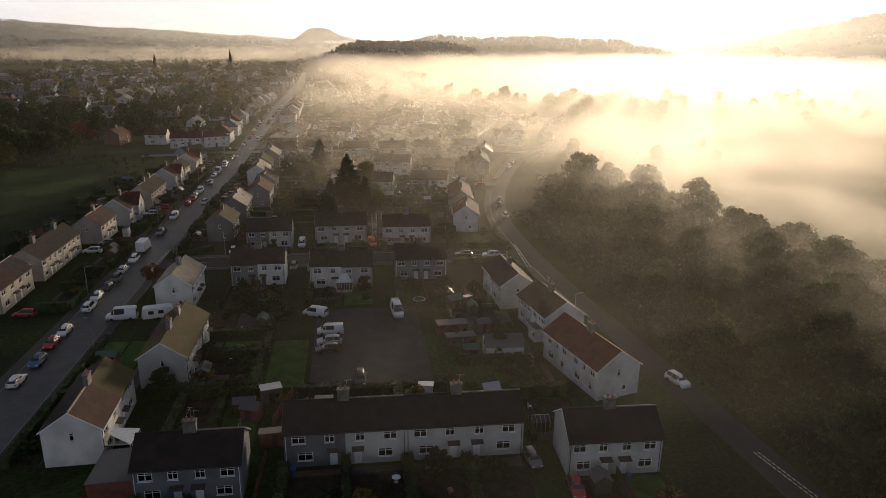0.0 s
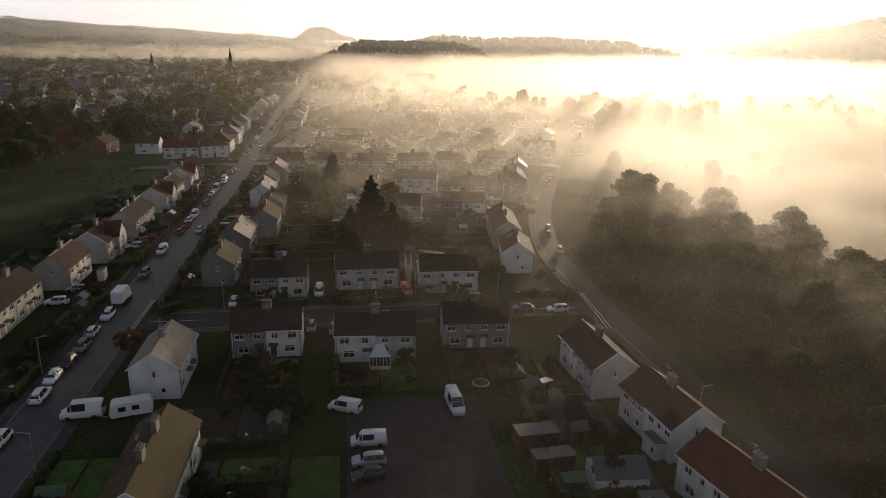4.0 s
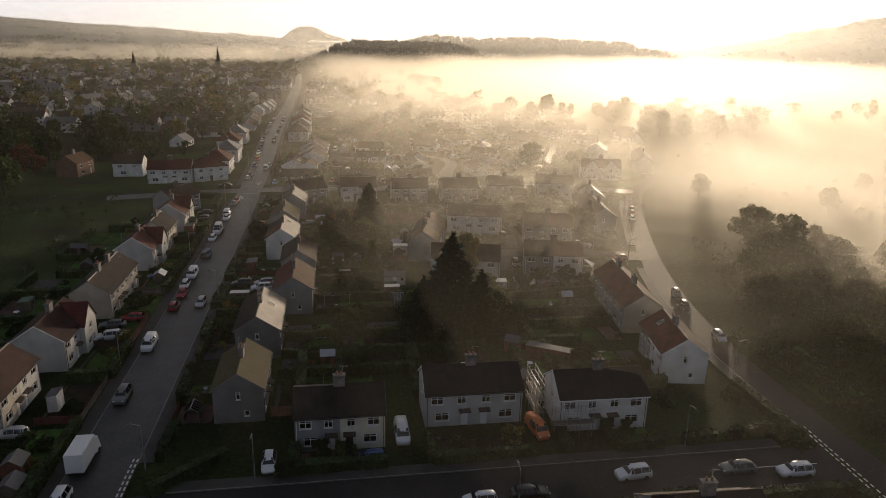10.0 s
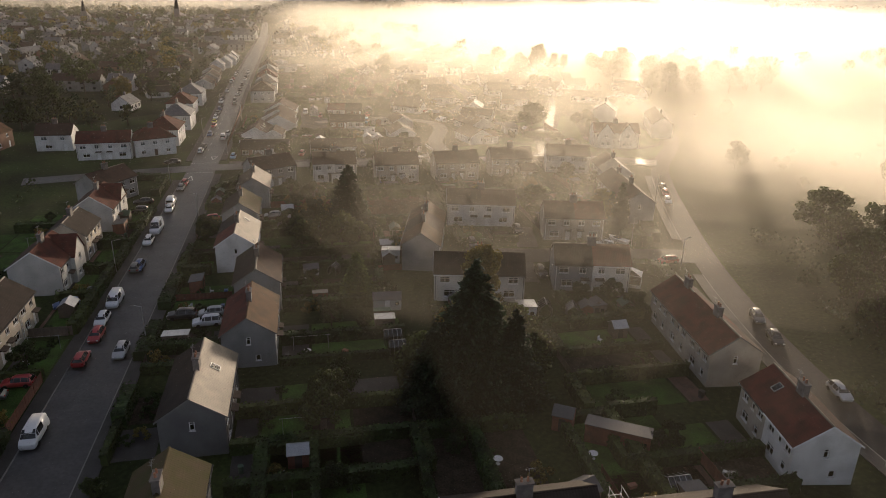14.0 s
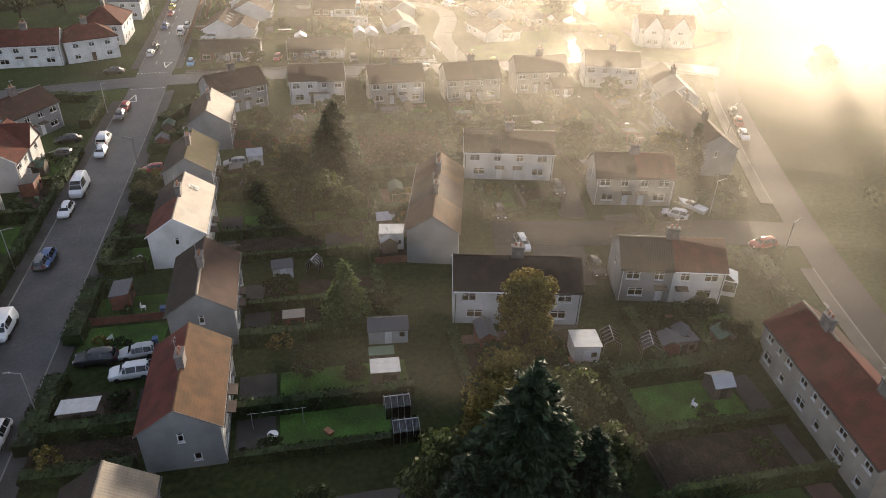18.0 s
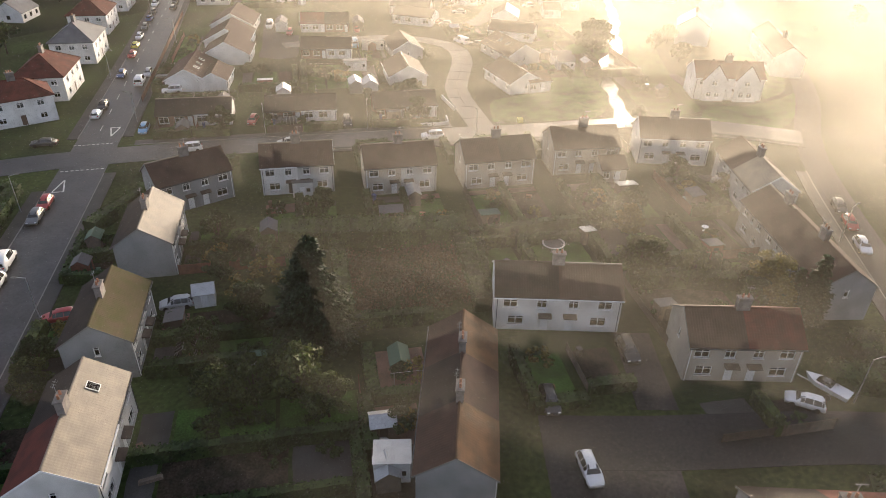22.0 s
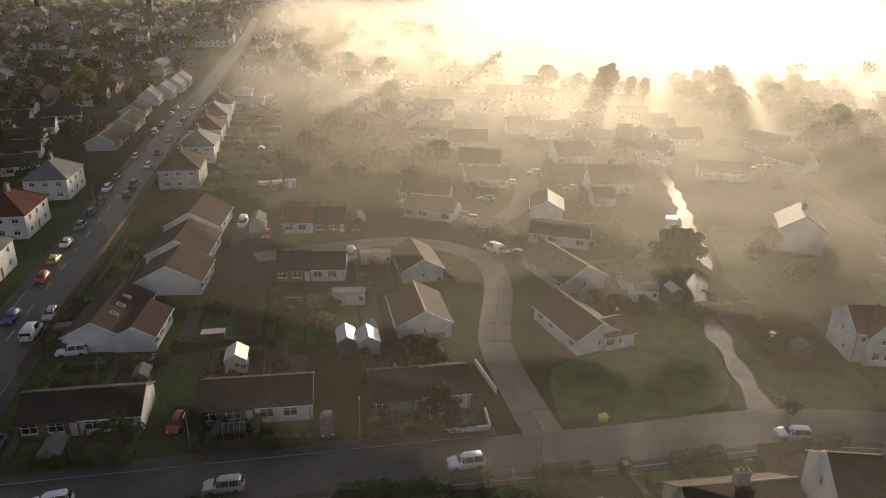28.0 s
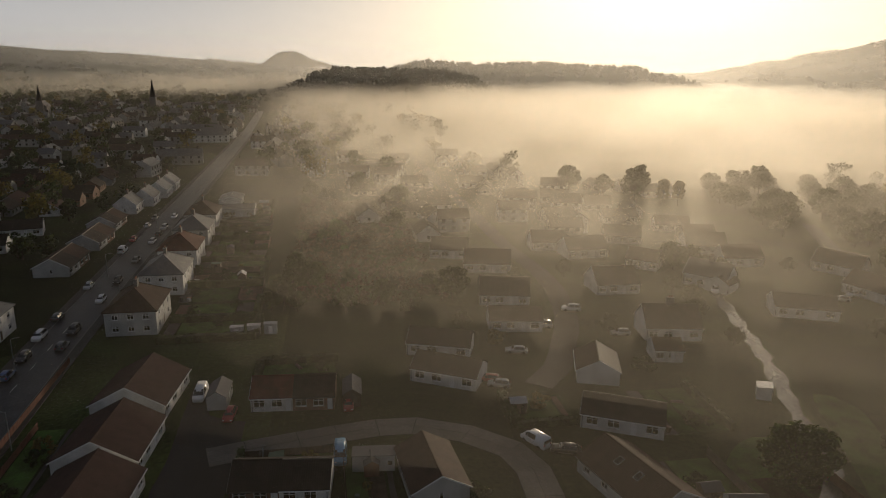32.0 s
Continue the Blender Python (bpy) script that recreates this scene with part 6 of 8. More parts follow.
# drives and yards
YARD = "standing on a drive"
for kind, colour, x, y, yaw in (("suv", "white", -65.6, 177, 5), ("hatch", "silver", -64.5, 184.6, 0), ("suv", "white", -61.3, 215.6, 12), ("saloon", "grey", -62.2, 221, 5), ("hatch", "red", -59.6, 224, 0), ("hatch", "blue", -60.6, 248.3, 20),
                               ("saloon", "black", -60.1, 306, 10), ("hatch", "grey", -59.8, 299.3, 0), ("hatch", "red", -64.2, 135, 0), ("suv", "white", -37.4, 238.2, 5), ("hatch", "silver", -37.2, 241.6, 5), ("suv", "black", -41.6, 241.2, 0),
                               ("hatch", "red", -43.0, 290.6, 10), ("hatch", "silver", -29.4, 291.2, 5), ("hatch", "lightblue", -43.2, 351, 90), ("bigvan", "white", -45.0, 131.5, 5), ("suv", "white", -40.9, 373.3, 5),
                               ("van", "white", -7.8, 129.4, -25), ("van", "white", -4.6, 120.2, 0), ("suv", "silver", -4.7, 115.6, 4), ("hatch", "black", -4.9, 112.6, 10)):
    car(kind, colour, x, y, yaw, YARD)
for kind, colour, x, y, yaw in (("bigvan", "white", 8.4, 128.6, 95), ("suv", "black", 0.6, 100.6, 88), ("hatch", "grey", 22.6, 76.0, 95), ("hatch", "red", 26.4, 69.5, 85), ("hatch", "white", 12.8, 257.5, 88), ("hatch", "black", 11.9, 267, 85),
                               ("suv", "black", 21.0, 249.6, 85), ("hatch", "white", 15.7, 250.4, 80), ("suv", "black", 23.6, 273.3, 85), ("suv", "black", -3.9, 349.3, 90), ("van", "white", -21, 427.6, 88), ("van", "lightblue", 2.1, 405.2, 88),
                               ("hatch", "black", -17.2, 351.2, 88), ("hatch", "red", -22.6, 352.8, 80), ("hatch", "red", 3.8, 420.5, 90), ("hatch", "red", -15.2, 419.6, 85)):
    car(kind, colour, x, y, yaw, YARD)
for kind, colour, x, y, yaw in (("suv", "white", 51.6, 94.4, 105), ("hatch", "silver", 47.6, 204.2, 80), ("hatch", "black", 48.6, 219.2, 72), ("hatch", "grey", 50.4, 226.4, 70), ("hatch", "white", 68.2, 290, 70), ("hatch", "red", 71, 296.4, 68), ("hatch", "black", 73.0, 301.6, 68),
                               ("hatch", "white", -5.7, 163.6, 0), ("saloon", "black", 0.4, 164.2, 180), ("suv", "white", 14.2, 166.2, 5), ("saloon", "grey", 28.1, 165.8, 0), ("suv", "white", 34.9, 164.2, 0), ("hatch", "white", -30.5, 174, 92),
                               ("hatch", "blue", -18, 173.6, 5), ("van", "white", -13.4, 178.6, 90), ("van", "orange", 5.2, 177.6, 98), ("hatch", "grey", -10, 158.2, 90), ("hatch", "grey", -14.2, 159.8, 90), ("hatch", "white", 39.2, 262.2, -35),
                               ("hatch", "red", 47.9, 251.8, 5), ("saloon", "black", -60, 346.4, 0), ("suv", "white", -33.4, 340.2, 8), ("suv", "silver", -15.5, 340, 0), ("suv", "white", 12, 339.8, 2), ("suv", "white", 54, 338.6, -12)):
    car(kind, colour, x, y, yaw, "beside the road")
for kind, colour, x, y, yaw in (("hatch", "red", 29.5, 426.9, -20), ("hatch", "silver", 30.8, 424.6, -20), ("van", "white", 31.6, 405, -60), ("saloon", "black", 35.4, 402, -20), ("suv", "white", 57.6, 461, -15), ("saloon", "silver", 38.1, 438.8, -15),
                               ("suv", "silver", 47.5, 451.5, -15), ("van", "white", 100, 470, 60), ("hatch", "silver", 128, 459, -20), ("hatch", "white", 134, 462, 10), ("hatch", "silver", 63, 445, -10)):
    car(kind, colour, x, y, yaw, "in the estate")


def box_lorry(x, y, yaw):
    th = thing("box_lorry", pose(x, y, 0.05, 0, 0, yaw), "white box lorry parked in the street", "lorry", "parked vehicles")
    part("cargo_box", Shape().box(-1.05, 1.05, -3.2, 1.4, 0.9, 3.3), PAINTS["white"], th)
    part("chassis", Shape().box(-0.9, 0.9, -3.1, 3.2, 0.5, 0.9), TYRE, th)
    cab = Shape().hexa([(-1, 1.5, 0.5), (1, 1.5, 0.5), (1, 3.3, 0.5), (-1, 3.3, 0.5), (-0.92, 1.5, 2.5), (0.92, 1.5, 2.5), (0.92, 2.6, 2.4), (-0.92, 2.6, 2.4)])
    c = part("cab", cab, PAINTS["white"], th)
    part("windscreen", Shape().hexa([(-0.85, 3.07, 1.35), (0.85, 3.07, 1.35), (0.85, 3.1, 1.38), (-0.85, 3.1, 1.38), (-0.8, 2.68, 2.25), (0.8, 2.68, 2.25), (0.8, 2.71, 2.28), (-0.8, 2.71, 2.28)]), CARGLASS, c)
    for wx in (-0.88, 0.88):
        for wy in (-2.2, 2.4):
            part("wheel", WHEEL_ME, None, th, at=pose(wx, wy, 0.40, 0, 0, 90) @ Matrix.Diagonal((1.25, 1.25, 1.25, 1)))


box_lorry(-53.1, 177.2, 0)


def caravan(x, y, yaw, label="white touring caravan standing in a yard"):
    th = thing("caravan", pose(x, y, 0.05, 0, 0, yaw), label, "caravan")
    prof = [(-2.7, 0.5), (2.7, 0.5), (2.9, 1.2), (2.6, 2.4), (2.2, 2.55), (-2.2, 2.55), (-2.6, 2.4), (-2.9, 1.2)]
    part("body", Shape().prism([(px, -1.05, pz) for px, pz in prof], [(px, 1.05, pz) for px, pz in prof]), PAINTS["white"], th)
    for wx in (-1.2, 0.6):
        part("window", Shape().box(wx - 0.5, wx + 0.5, -1.07, -1.05, 1.35, 2.05), CARGLASS, th)
    for sy in (-1, 1):
        part("wheel", WHEEL_ME, None, th, at=pose(0, sy * 0.95, 0.3))
    part("drawbar", Shape().box(-3.9, -2.7, -0.06, 0.06, 0.42, 0.52), METAL, th)


caravan(-38.2, 131.2, 15)


# a boat shape stands in for a white car with a trailer frame
def boat_stand_in(x, y, yaw):
    th = thing("boat_on_trailer", pose(x, y, 0, 0, 0, yaw), "small white boat shape in place of a car with a trailer", "boat")
    h = Shape()
    lo = [(-2.2, -0.5, 0.55), (1.2, -0.5, 0.55), (2.2, 0, 0.6), (1.2, 0.5, 0.55), (-2.2, 0.5, 0.55)]
    hi = [(-2.3, -0.85, 1.3), (1.3, -0.85, 1.35), (2.7, 0, 1.5), (1.3, 0.85, 1.35), (-2.3, 0.85, 1.3)]
    h.prism(lo, hi)
    part("hull", h, PAINTS["white"], th)
    part("cuddy", Shape().hexa([(-0.4, -0.6, 1.3), (1.4, -0.5, 1.3), (1.4, 0.5, 1.3), (-0.4, 0.6, 1.3), (-0.2, -0.5, 1.75), (0.8, -0.4, 1.75), (0.8, 0.4, 1.75), (-0.2, 0.5, 1.75)]), CARGLASS, th)
    part("trailer", Shape().box(-2.2, 3.4, -0.08, 0.08, 0.42, 0.52).box(-0.6, -0.4, -0.9, 0.9, 0.3, 0.42), METAL, th)
    for sy in (-1, 1):
        part("wheel", WHEEL_ME, None, th, at=pose(-0.5, sy * 0.95, 0.32))


boat_stand_in(42.8, 263.4, 120)


# ---- gardens ----
def hedge(x0, y0, x1, y1, h=1.5, w=0.9, leaf="hedge", label="clipped green garden hedge"):
    rng = random.Random(int(x0 * 31 + y0 * 17 + x1 * 7) & 0xFFFFF)
    d = Vector((x1 - x0, y1 - y0, 0))
    L = d.length
    if L < 0.6:
        return
    u = d / L
    q = Vector((-u.y, u.x, 0))
    s = Shape()
    n = max(1, int(L / 1.2))
    o = Vector((x0, y0, 0))
    ring = []
    for i in range(n + 1):
        c = o + u * (L * i / n)
        hh, ww = h * rng.uniform(0.88, 1.06), w * rng.uniform(0.85, 1.1) / 2
        ring.append([c - q * ww, c - q * ww * 0.9 + Vector((0, 0, hh * 0.93)), c + q * ww * 0.9 + Vector((0, 0, hh * 0.93)), c + q * ww])
    for i in range(n):
        a, b = ring[i], ring[i + 1]
        for k in range(3):
            s.face(a[k], b[k], b[k + 1], a[k + 1])
    s.face(*ring[0][::-1]); s.face(*ring[-1])
    for _ in range(int(L * (2 * h + w) * 11)):
        t, e = rng.random() * L, rng.random() * (2 * h + w)
        if e < h:
            p, nr = o + u * t - q * w / 2 + Vector((0, 0, e)), -q
        elif e < h + w:
            p, nr = o + u * t + q * (e - h - w / 2) + Vector((0, 0, h * rng.uniform(0.92, 1.06))), Vector((0, 0, 1))
        else:
            p, nr = o + u * t + q * w / 2 + Vector((0, 0, e - h - w)), q
        nr = (nr + Vector((rng.gauss(0, 0.5), rng.gauss(0, 0.5), rng.gauss(0, 0.5)))).normalized()
        a = nr.orthogonal().normalized() * rng.uniform(0.12, 0.24)
        b = nr.cross(a)
        p = p + nr * 0.05
        s.face(p - a, p - b * 0.7, p + a, p + b * 0.7)
    single("hedge", s, LEAF[leaf], label, "hedge", "garden hedges")


PANEL_ME = {}


def fence(x0, y0, x1, y1, h=1.6, material=None, label="weathered timber garden fence"):
    material = material or TIMBER
    d = Vector((x1 - x0, y1 - y0, 0))
    L = d.length
    n = max(1, round(L / 3.2))
    key = (round(L / n, 2), h, material.name)
    if key not in PANEL_ME:
        s = Shape()
        w = L / n
        k = max(3, int(w / 0.3))
        prof = []
        for i in range(k):
            for e in (0.0, 0.9):
                prof.append((0.05 + (w - 0.1) * (i + e) / k, -0.02 if i % 2 else 0.0))
        prof.append((w - 0.05, 0.0))
        ring = prof + [(px, py + 0.03) for px, py in reversed(prof)]
        nn = len(ring)
        s.v = [(px, py, 0.05) for px, py in ring] + [(px, py, h) for px, py in ring]
        s.f = [(i, (i + 1) % nn, nn + (i + 1) % nn, nn + i) for i in range(nn)]
        m_ = len(prof)
        s.f += [(nn + i, nn + i + 1, nn + nn - 2 - i, nn + nn - 1 - i) for i in range(m_ - 1)]
        PANEL_ME[key] = (s.mesh("fence_panel", material), Shape().box(-0.05, 0.05, -0.05, 0.05, -0.1, h + 0.08).mesh("post", material))
    pm, po = PANEL_ME[key]
    th = thing("fence", pose(x0, y0, 0, 0, 0, math.degrees(math.atan2(d.y, d.x))), label, "fence", "garden fences")
    for i in range(n):
        part("fence_panel", pm, None, th, at=pose(L / n * i, 0, 0))
        part("post", po, None, th, at=pose(L / n * i, 0, 0))
    part("post", po, None, th, at=pose(L, 0, 0))


SHED_ROOF = {"felt": plain("grey_roofing_felt", (0.10, 0.10, 0.105), 0.8), "tin": mat("corrugated_sheet", (0.45, 0.46, 0.47), 0.4, 1.0, 0.2, 8.0, 0.1, None, 0.5), "green": plain("green_felt", (0.07, 0.12, 0.08), 0.8)}
SHED_WALL = {"timber": TIMBER, "dark": DARKWOOD, "red": REDWOOD, "white": WALLS["white"], "grey": WALLS["pale"], "metal": METAL}


def shed(x, y, yaw, L=3.0, D=2.2, h=2.0, wall="timber", roof="felt", style="gable", label="small timber garden shed with a felt roof"):
    th = thing("shed", pose(x, y, 0, 0, 0, yaw), label, "shed", "garden sheds")
    a, b = L / 2, D / 2
    rise = 0.32 * D if style == "gable" else 0.25
    s = Shape()
    if style == "gable":
        ring = lambda xx: [(xx, -b, 0), (xx, b, 0), (xx, b, h), (xx, 0, h + rise), (xx, -b, h)]
    else:
        ring = lambda xx: [(xx, -b, 0), (xx, b, 0), (xx, b, h), (xx, -b, h + rise)]
    s.prism(ring(-a)[::-1], ring(a)[::-1])
    part("wall", s, SHED_WALL[wall], th)
    if style == "gable":
        for sy in (-1, 1):
            low = [(-a - 0.12, sy * (b + 0.15), h - 0.10 + 0.006), (a + 0.12, sy * (b + 0.15), h - 0.10 + 0.006), (a + 0.12, 0, h + rise + 0.006), (-a - 0.12, 0, h + rise + 0.006)]
            low = low if sy < 0 else low[::-1]
            part("roof_panel", Shape().prism(low, [(p[0], p[1], p[2] + 0.06) for p in low]), SHED_ROOF[roof], th)
    else:
        low = [(-a - 0.12, -b - 0.12, h + rise + 0.02), (a + 0.12, -b - 0.12, h + rise + 0.02), (a + 0.12, b + 0.12, h), (-a - 0.12, b + 0.12, h)]
        low = [(p[0], p[1], p[2] + 0.01) for p in low]
        part("roof_panel", Shape().prism(low, [(p[0], p[1], p[2] + 0.07) for p in low]), SHED_ROOF[roof], th)
    dm = DARKWOOD if wall != "dark" else TIMBER
    part("door", Shape().box(-0.4, 0.4, -b - 0.03, -b - 0.002, 0.05, 1.85), dm if wall not in ("white", "grey") else UPVC, th)
    if L > 2.6:
        part("window", Shape().box(a - 1.0, a - 0.4, -b - 0.025, -b - 0.002, 1.0, 1.6), CARGLASS, th)
    return th


GLASSPALE = glass_mat("greenhouse_glass")


def greenhouse(x, y, yaw, L=2.6, D=2.0, h=1.6, label="small aluminium greenhouse with glass panes"):
    th = thing("greenhouse", pose(x, y, 0, 0, 0, yaw), label, "greenhouse", "greenhouses")
    a, b, r = L / 2, D / 2, 0.7
    n = 4
    for i in range(n + 1):
        xx = -a + L * i / n
        f = Shape()
        for sy in (-1, 1):
            f.tube((xx, sy * b, 0), (xx, sy * b, h), 0.03, 0.03, 4).tube((xx, sy * b, h), (xx, 0, h + r), 0.03, 0.03, 4)
        part("frame", f, METAL, th)
    for i in range(n):
        x0, x1 = -a + L * i / n + 0.03, -a + L * (i + 1) / n - 0.03
        for sy in (-1, 1):
            part("pane", Shape().box(x0, x1, min(sy * b, sy * b + 0.01), max(sy * b, sy * b + 0.01), 0.05, h), GLASSPALE, th)
            lo = [(x0, sy * b, h), (x1, sy * b, h), (x1, 0, h + r), (x0, 0, h + r)]
            lo = lo if sy < 0 else lo[::-1]
            part("pane", Shape().prism(lo, [(p[0], p[1], p[2] + 0.01) for p in lo]), GLASSPALE, th)
    part("ridge", Shape().box(-a, a, -0.04, 0.04, h + r, h + r + 0.05), METAL, th)


POLYROOF = plain("white_polycarbonate_roof", (0.55, 0.60, 0.64), 0.35)


def conservatory(x, y, yaw, w=3.4, d=3.0, h=2.3, label="white-framed glazed conservatory against the house"):
    """Stands out from a wall towards local -y."""
    th = thing("conservatory", pose(x, y, 0, 0, 0, yaw), label, "conservatory")
    part("base_wall", Shape().box(-w / 2, w / 2, -d, -d + 0.15, 0, 0.6).box(-w / 2, -w / 2 + 0.15, -d + 0.15, 0, 0, 0.6).box(w / 2 - 0.15, w / 2, -d + 0.15, 0, 0, 0.6), WALLS["white"], th)
    top = h + 1.0
    for i in range(7):
        xx = -w / 2 + w * i / 6
        part("mullion", Shape().tube((xx, -d + 0.07, 0.6), (xx, -d + 0.07, h), 0.05, 0.05, 4), UPVC, th)
        part("rafter", Shape().tube((xx, -d + 0.07, h), (xx * 0.35, -0.3, top), 0.05, 0.05, 4), UPVC, th)
    for i in range(6):
        x0, x1 = -w / 2 + w * i / 6 + 0.04, -w / 2 + w * (i + 1) / 6 - 0.04
        part("pane", Shape().box(x0, x1, -d + 0.06, -d + 0.08, 0.6, h), GLASSPALE, th)
        lo = [(x0, -d, h), (x1, -d, h), (x1 * 0.35, -0.3, top), (x0 * 0.35, -0.3, top)]
        part("roof_pane", Shape().prism(lo, [(p[0], p[1], p[2] + 0.02) for p in lo]), POLYROOF, th)
    for sx in (-1, 1):
        part("side_pane", Shape().box(min(sx * (w / 2 - 0.08), sx * (w / 2 - 0.06)), max(sx * (w / 2 - 0.08), sx * (w / 2 - 0.06)), -d + 0.1, 0, 0.6, h), GLASSPALE, th)
        part("eaves_beam", Shape().tube((sx * w / 2, -d, h), (sx * w / 2, 0, h), 0.06, 0.06, 4), UPVC, th)
    part("eaves_beam", Shape().tube((-w / 2, -d + 0.05, h), (w / 2, -d + 0.05, h), 0.06, 0.06, 4), UPVC, th)
    part("ridge", Shape().tube((-w * 0.18, -0.3, top), (w * 0.18, -0.3, top), 0.07, 0.07, 4), UPVC, th)


BIN_ME = {}


def bin_(x, y, colour="black"):
    if colour not in BIN_ME:
        s = Shape().hexa([(-0.24, -0.26, 0), (0.24, -0.26, 0), (0.24, 0.26, 0), (-0.24, 0.26, 0), (-0.29, -0.33, 0.98), (0.29, -0.33, 0.98), (0.29, 0.36, 0.98), (-0.29, 0.36, 0.98)])
        m = {"black": GUTTER, "blue": PAINTS["blue"], "brown": DOORS["brown"]}[colour]
        BIN_ME[colour] = (s.mesh("body", m), Shape().box(-0.31, 0.31, -0.36, 0.4, 0.985, 1.06).mesh("lid", m))
    th = thing("wheelie_bin", pose(x, y, 0, 0, 0, (x * 91) % 40), f"{colour} plastic wheelie bin beside the house", "bin", "wheelie bins")
    part("body", BIN_ME[colour][0], None, th)
    part("lid", BIN_ME[colour][1], None, th)


def washing_poles(x, y, dx, dy):
    for k in (0, 1):
        p = Shape().tube((0, 0, 0), (0, 0, 2.3), 0.04, 0.035, 6).tube((-0.35, 0, 2.2), (0.35, 0, 2.2), 0.025, 0.025, 5)
        single("washing_pole", p, METAL, "grey steel washing-line pole on a lawn", "pole", "washing poles", m=pose(x + dx * k, y + dy * k, 0))
    line = Shape().tube((x, y, 2.2), (x + dx, y + dy, 2.2), 0.012, 0.012, 4)
    single("washing_line", line, UPVC, "thin washing line between two poles", "washing line")


def trampoline(x, y, r=1.7):
    th = thing("trampoline", pose(x, y, 0), "round garden trampoline with pale padded rim", "trampoline")
    rim = Shape()
    k = 20
    for i in range(k):
        a, b = 2 * math.pi * i / k, 2 * math.pi * (i + 1) / k
        f = lambda t, rr, z: (rr * math.cos(t), rr * math.sin(t), z)
        rim.hexa([f(a, r - 0.25, 0.78), f(b, r - 0.25, 0.78), f(b, r, 0.78), f(a, r, 0.78), f(a, r - 0.25, 0.84), f(b, r - 0.25, 0.84), f(b, r, 0.84), f(a, r, 0.84)])
    part("rim", rim, WALLS["pale"], th)
    part("mat", Shape().tube((0, 0, 0.77), (0, 0, 0.80), r - 0.25, r - 0.25, 20), GUTTER, th)
    for i in range(6):
        a = 2 * math.pi * i / 6
        part("leg", Shape().tube((r * 0.93 * math.cos(a), r * 0.93 * math.sin(a), 0), (r * 0.93 * math.cos(a), r * 0.93 * math.sin(a), 0.78), 0.03, 0.03, 5), METAL, th)


def street_lamp(x, y, yaw):
    th = thing("street_lamp", pose(x, y, 0.1, 0, 0, yaw), "tall grey steel street lamp on the pavement", "street lamp", "street lamps")
    part("column", Shape().tube((0, 0, 0), (0, 0, 6.2), 0.09, 0.05, 8), METAL, th)
    part("arm", Shape().tube((0, 0, 6.15), (1.0, 0, 6.4), 0.04, 0.035, 6), METAL, th)
    part("lantern", Shape().hexa([(0.9, -0.12, 6.33), (1.55, -0.1, 6.36), (1.55, 0.1, 6.36), (0.9, 0.12, 6.33), (0.95, -0.09, 6.48), (1.45, -0.07, 6.46), (1.45, 0.07, 6.46), (0.95, 0.09, 6.48)]), KERB, th)


for k in range(17):
    street_lamp(-45.4 if k % 2 else -56.2, 88 + 29.0 * k if 88 + 29.0 * k < 330 else 95 + 29.0 * k, 180 if k % 2 else 0)
for x, y, a in ((-32, 171.6, -90), (-2, 160.6, 90), (24, 171.8, -90), (42.5, 120, 0), (42.0, 190, 0), (48.6, 248, 20), (66, 292, 20), (-20, 346.6, -90), (20, 336.8, 90), (44.8, 261.5, 0), (0, 346.8, -90)):
    street_lamp(x, y, a)

CLUTTER = {}


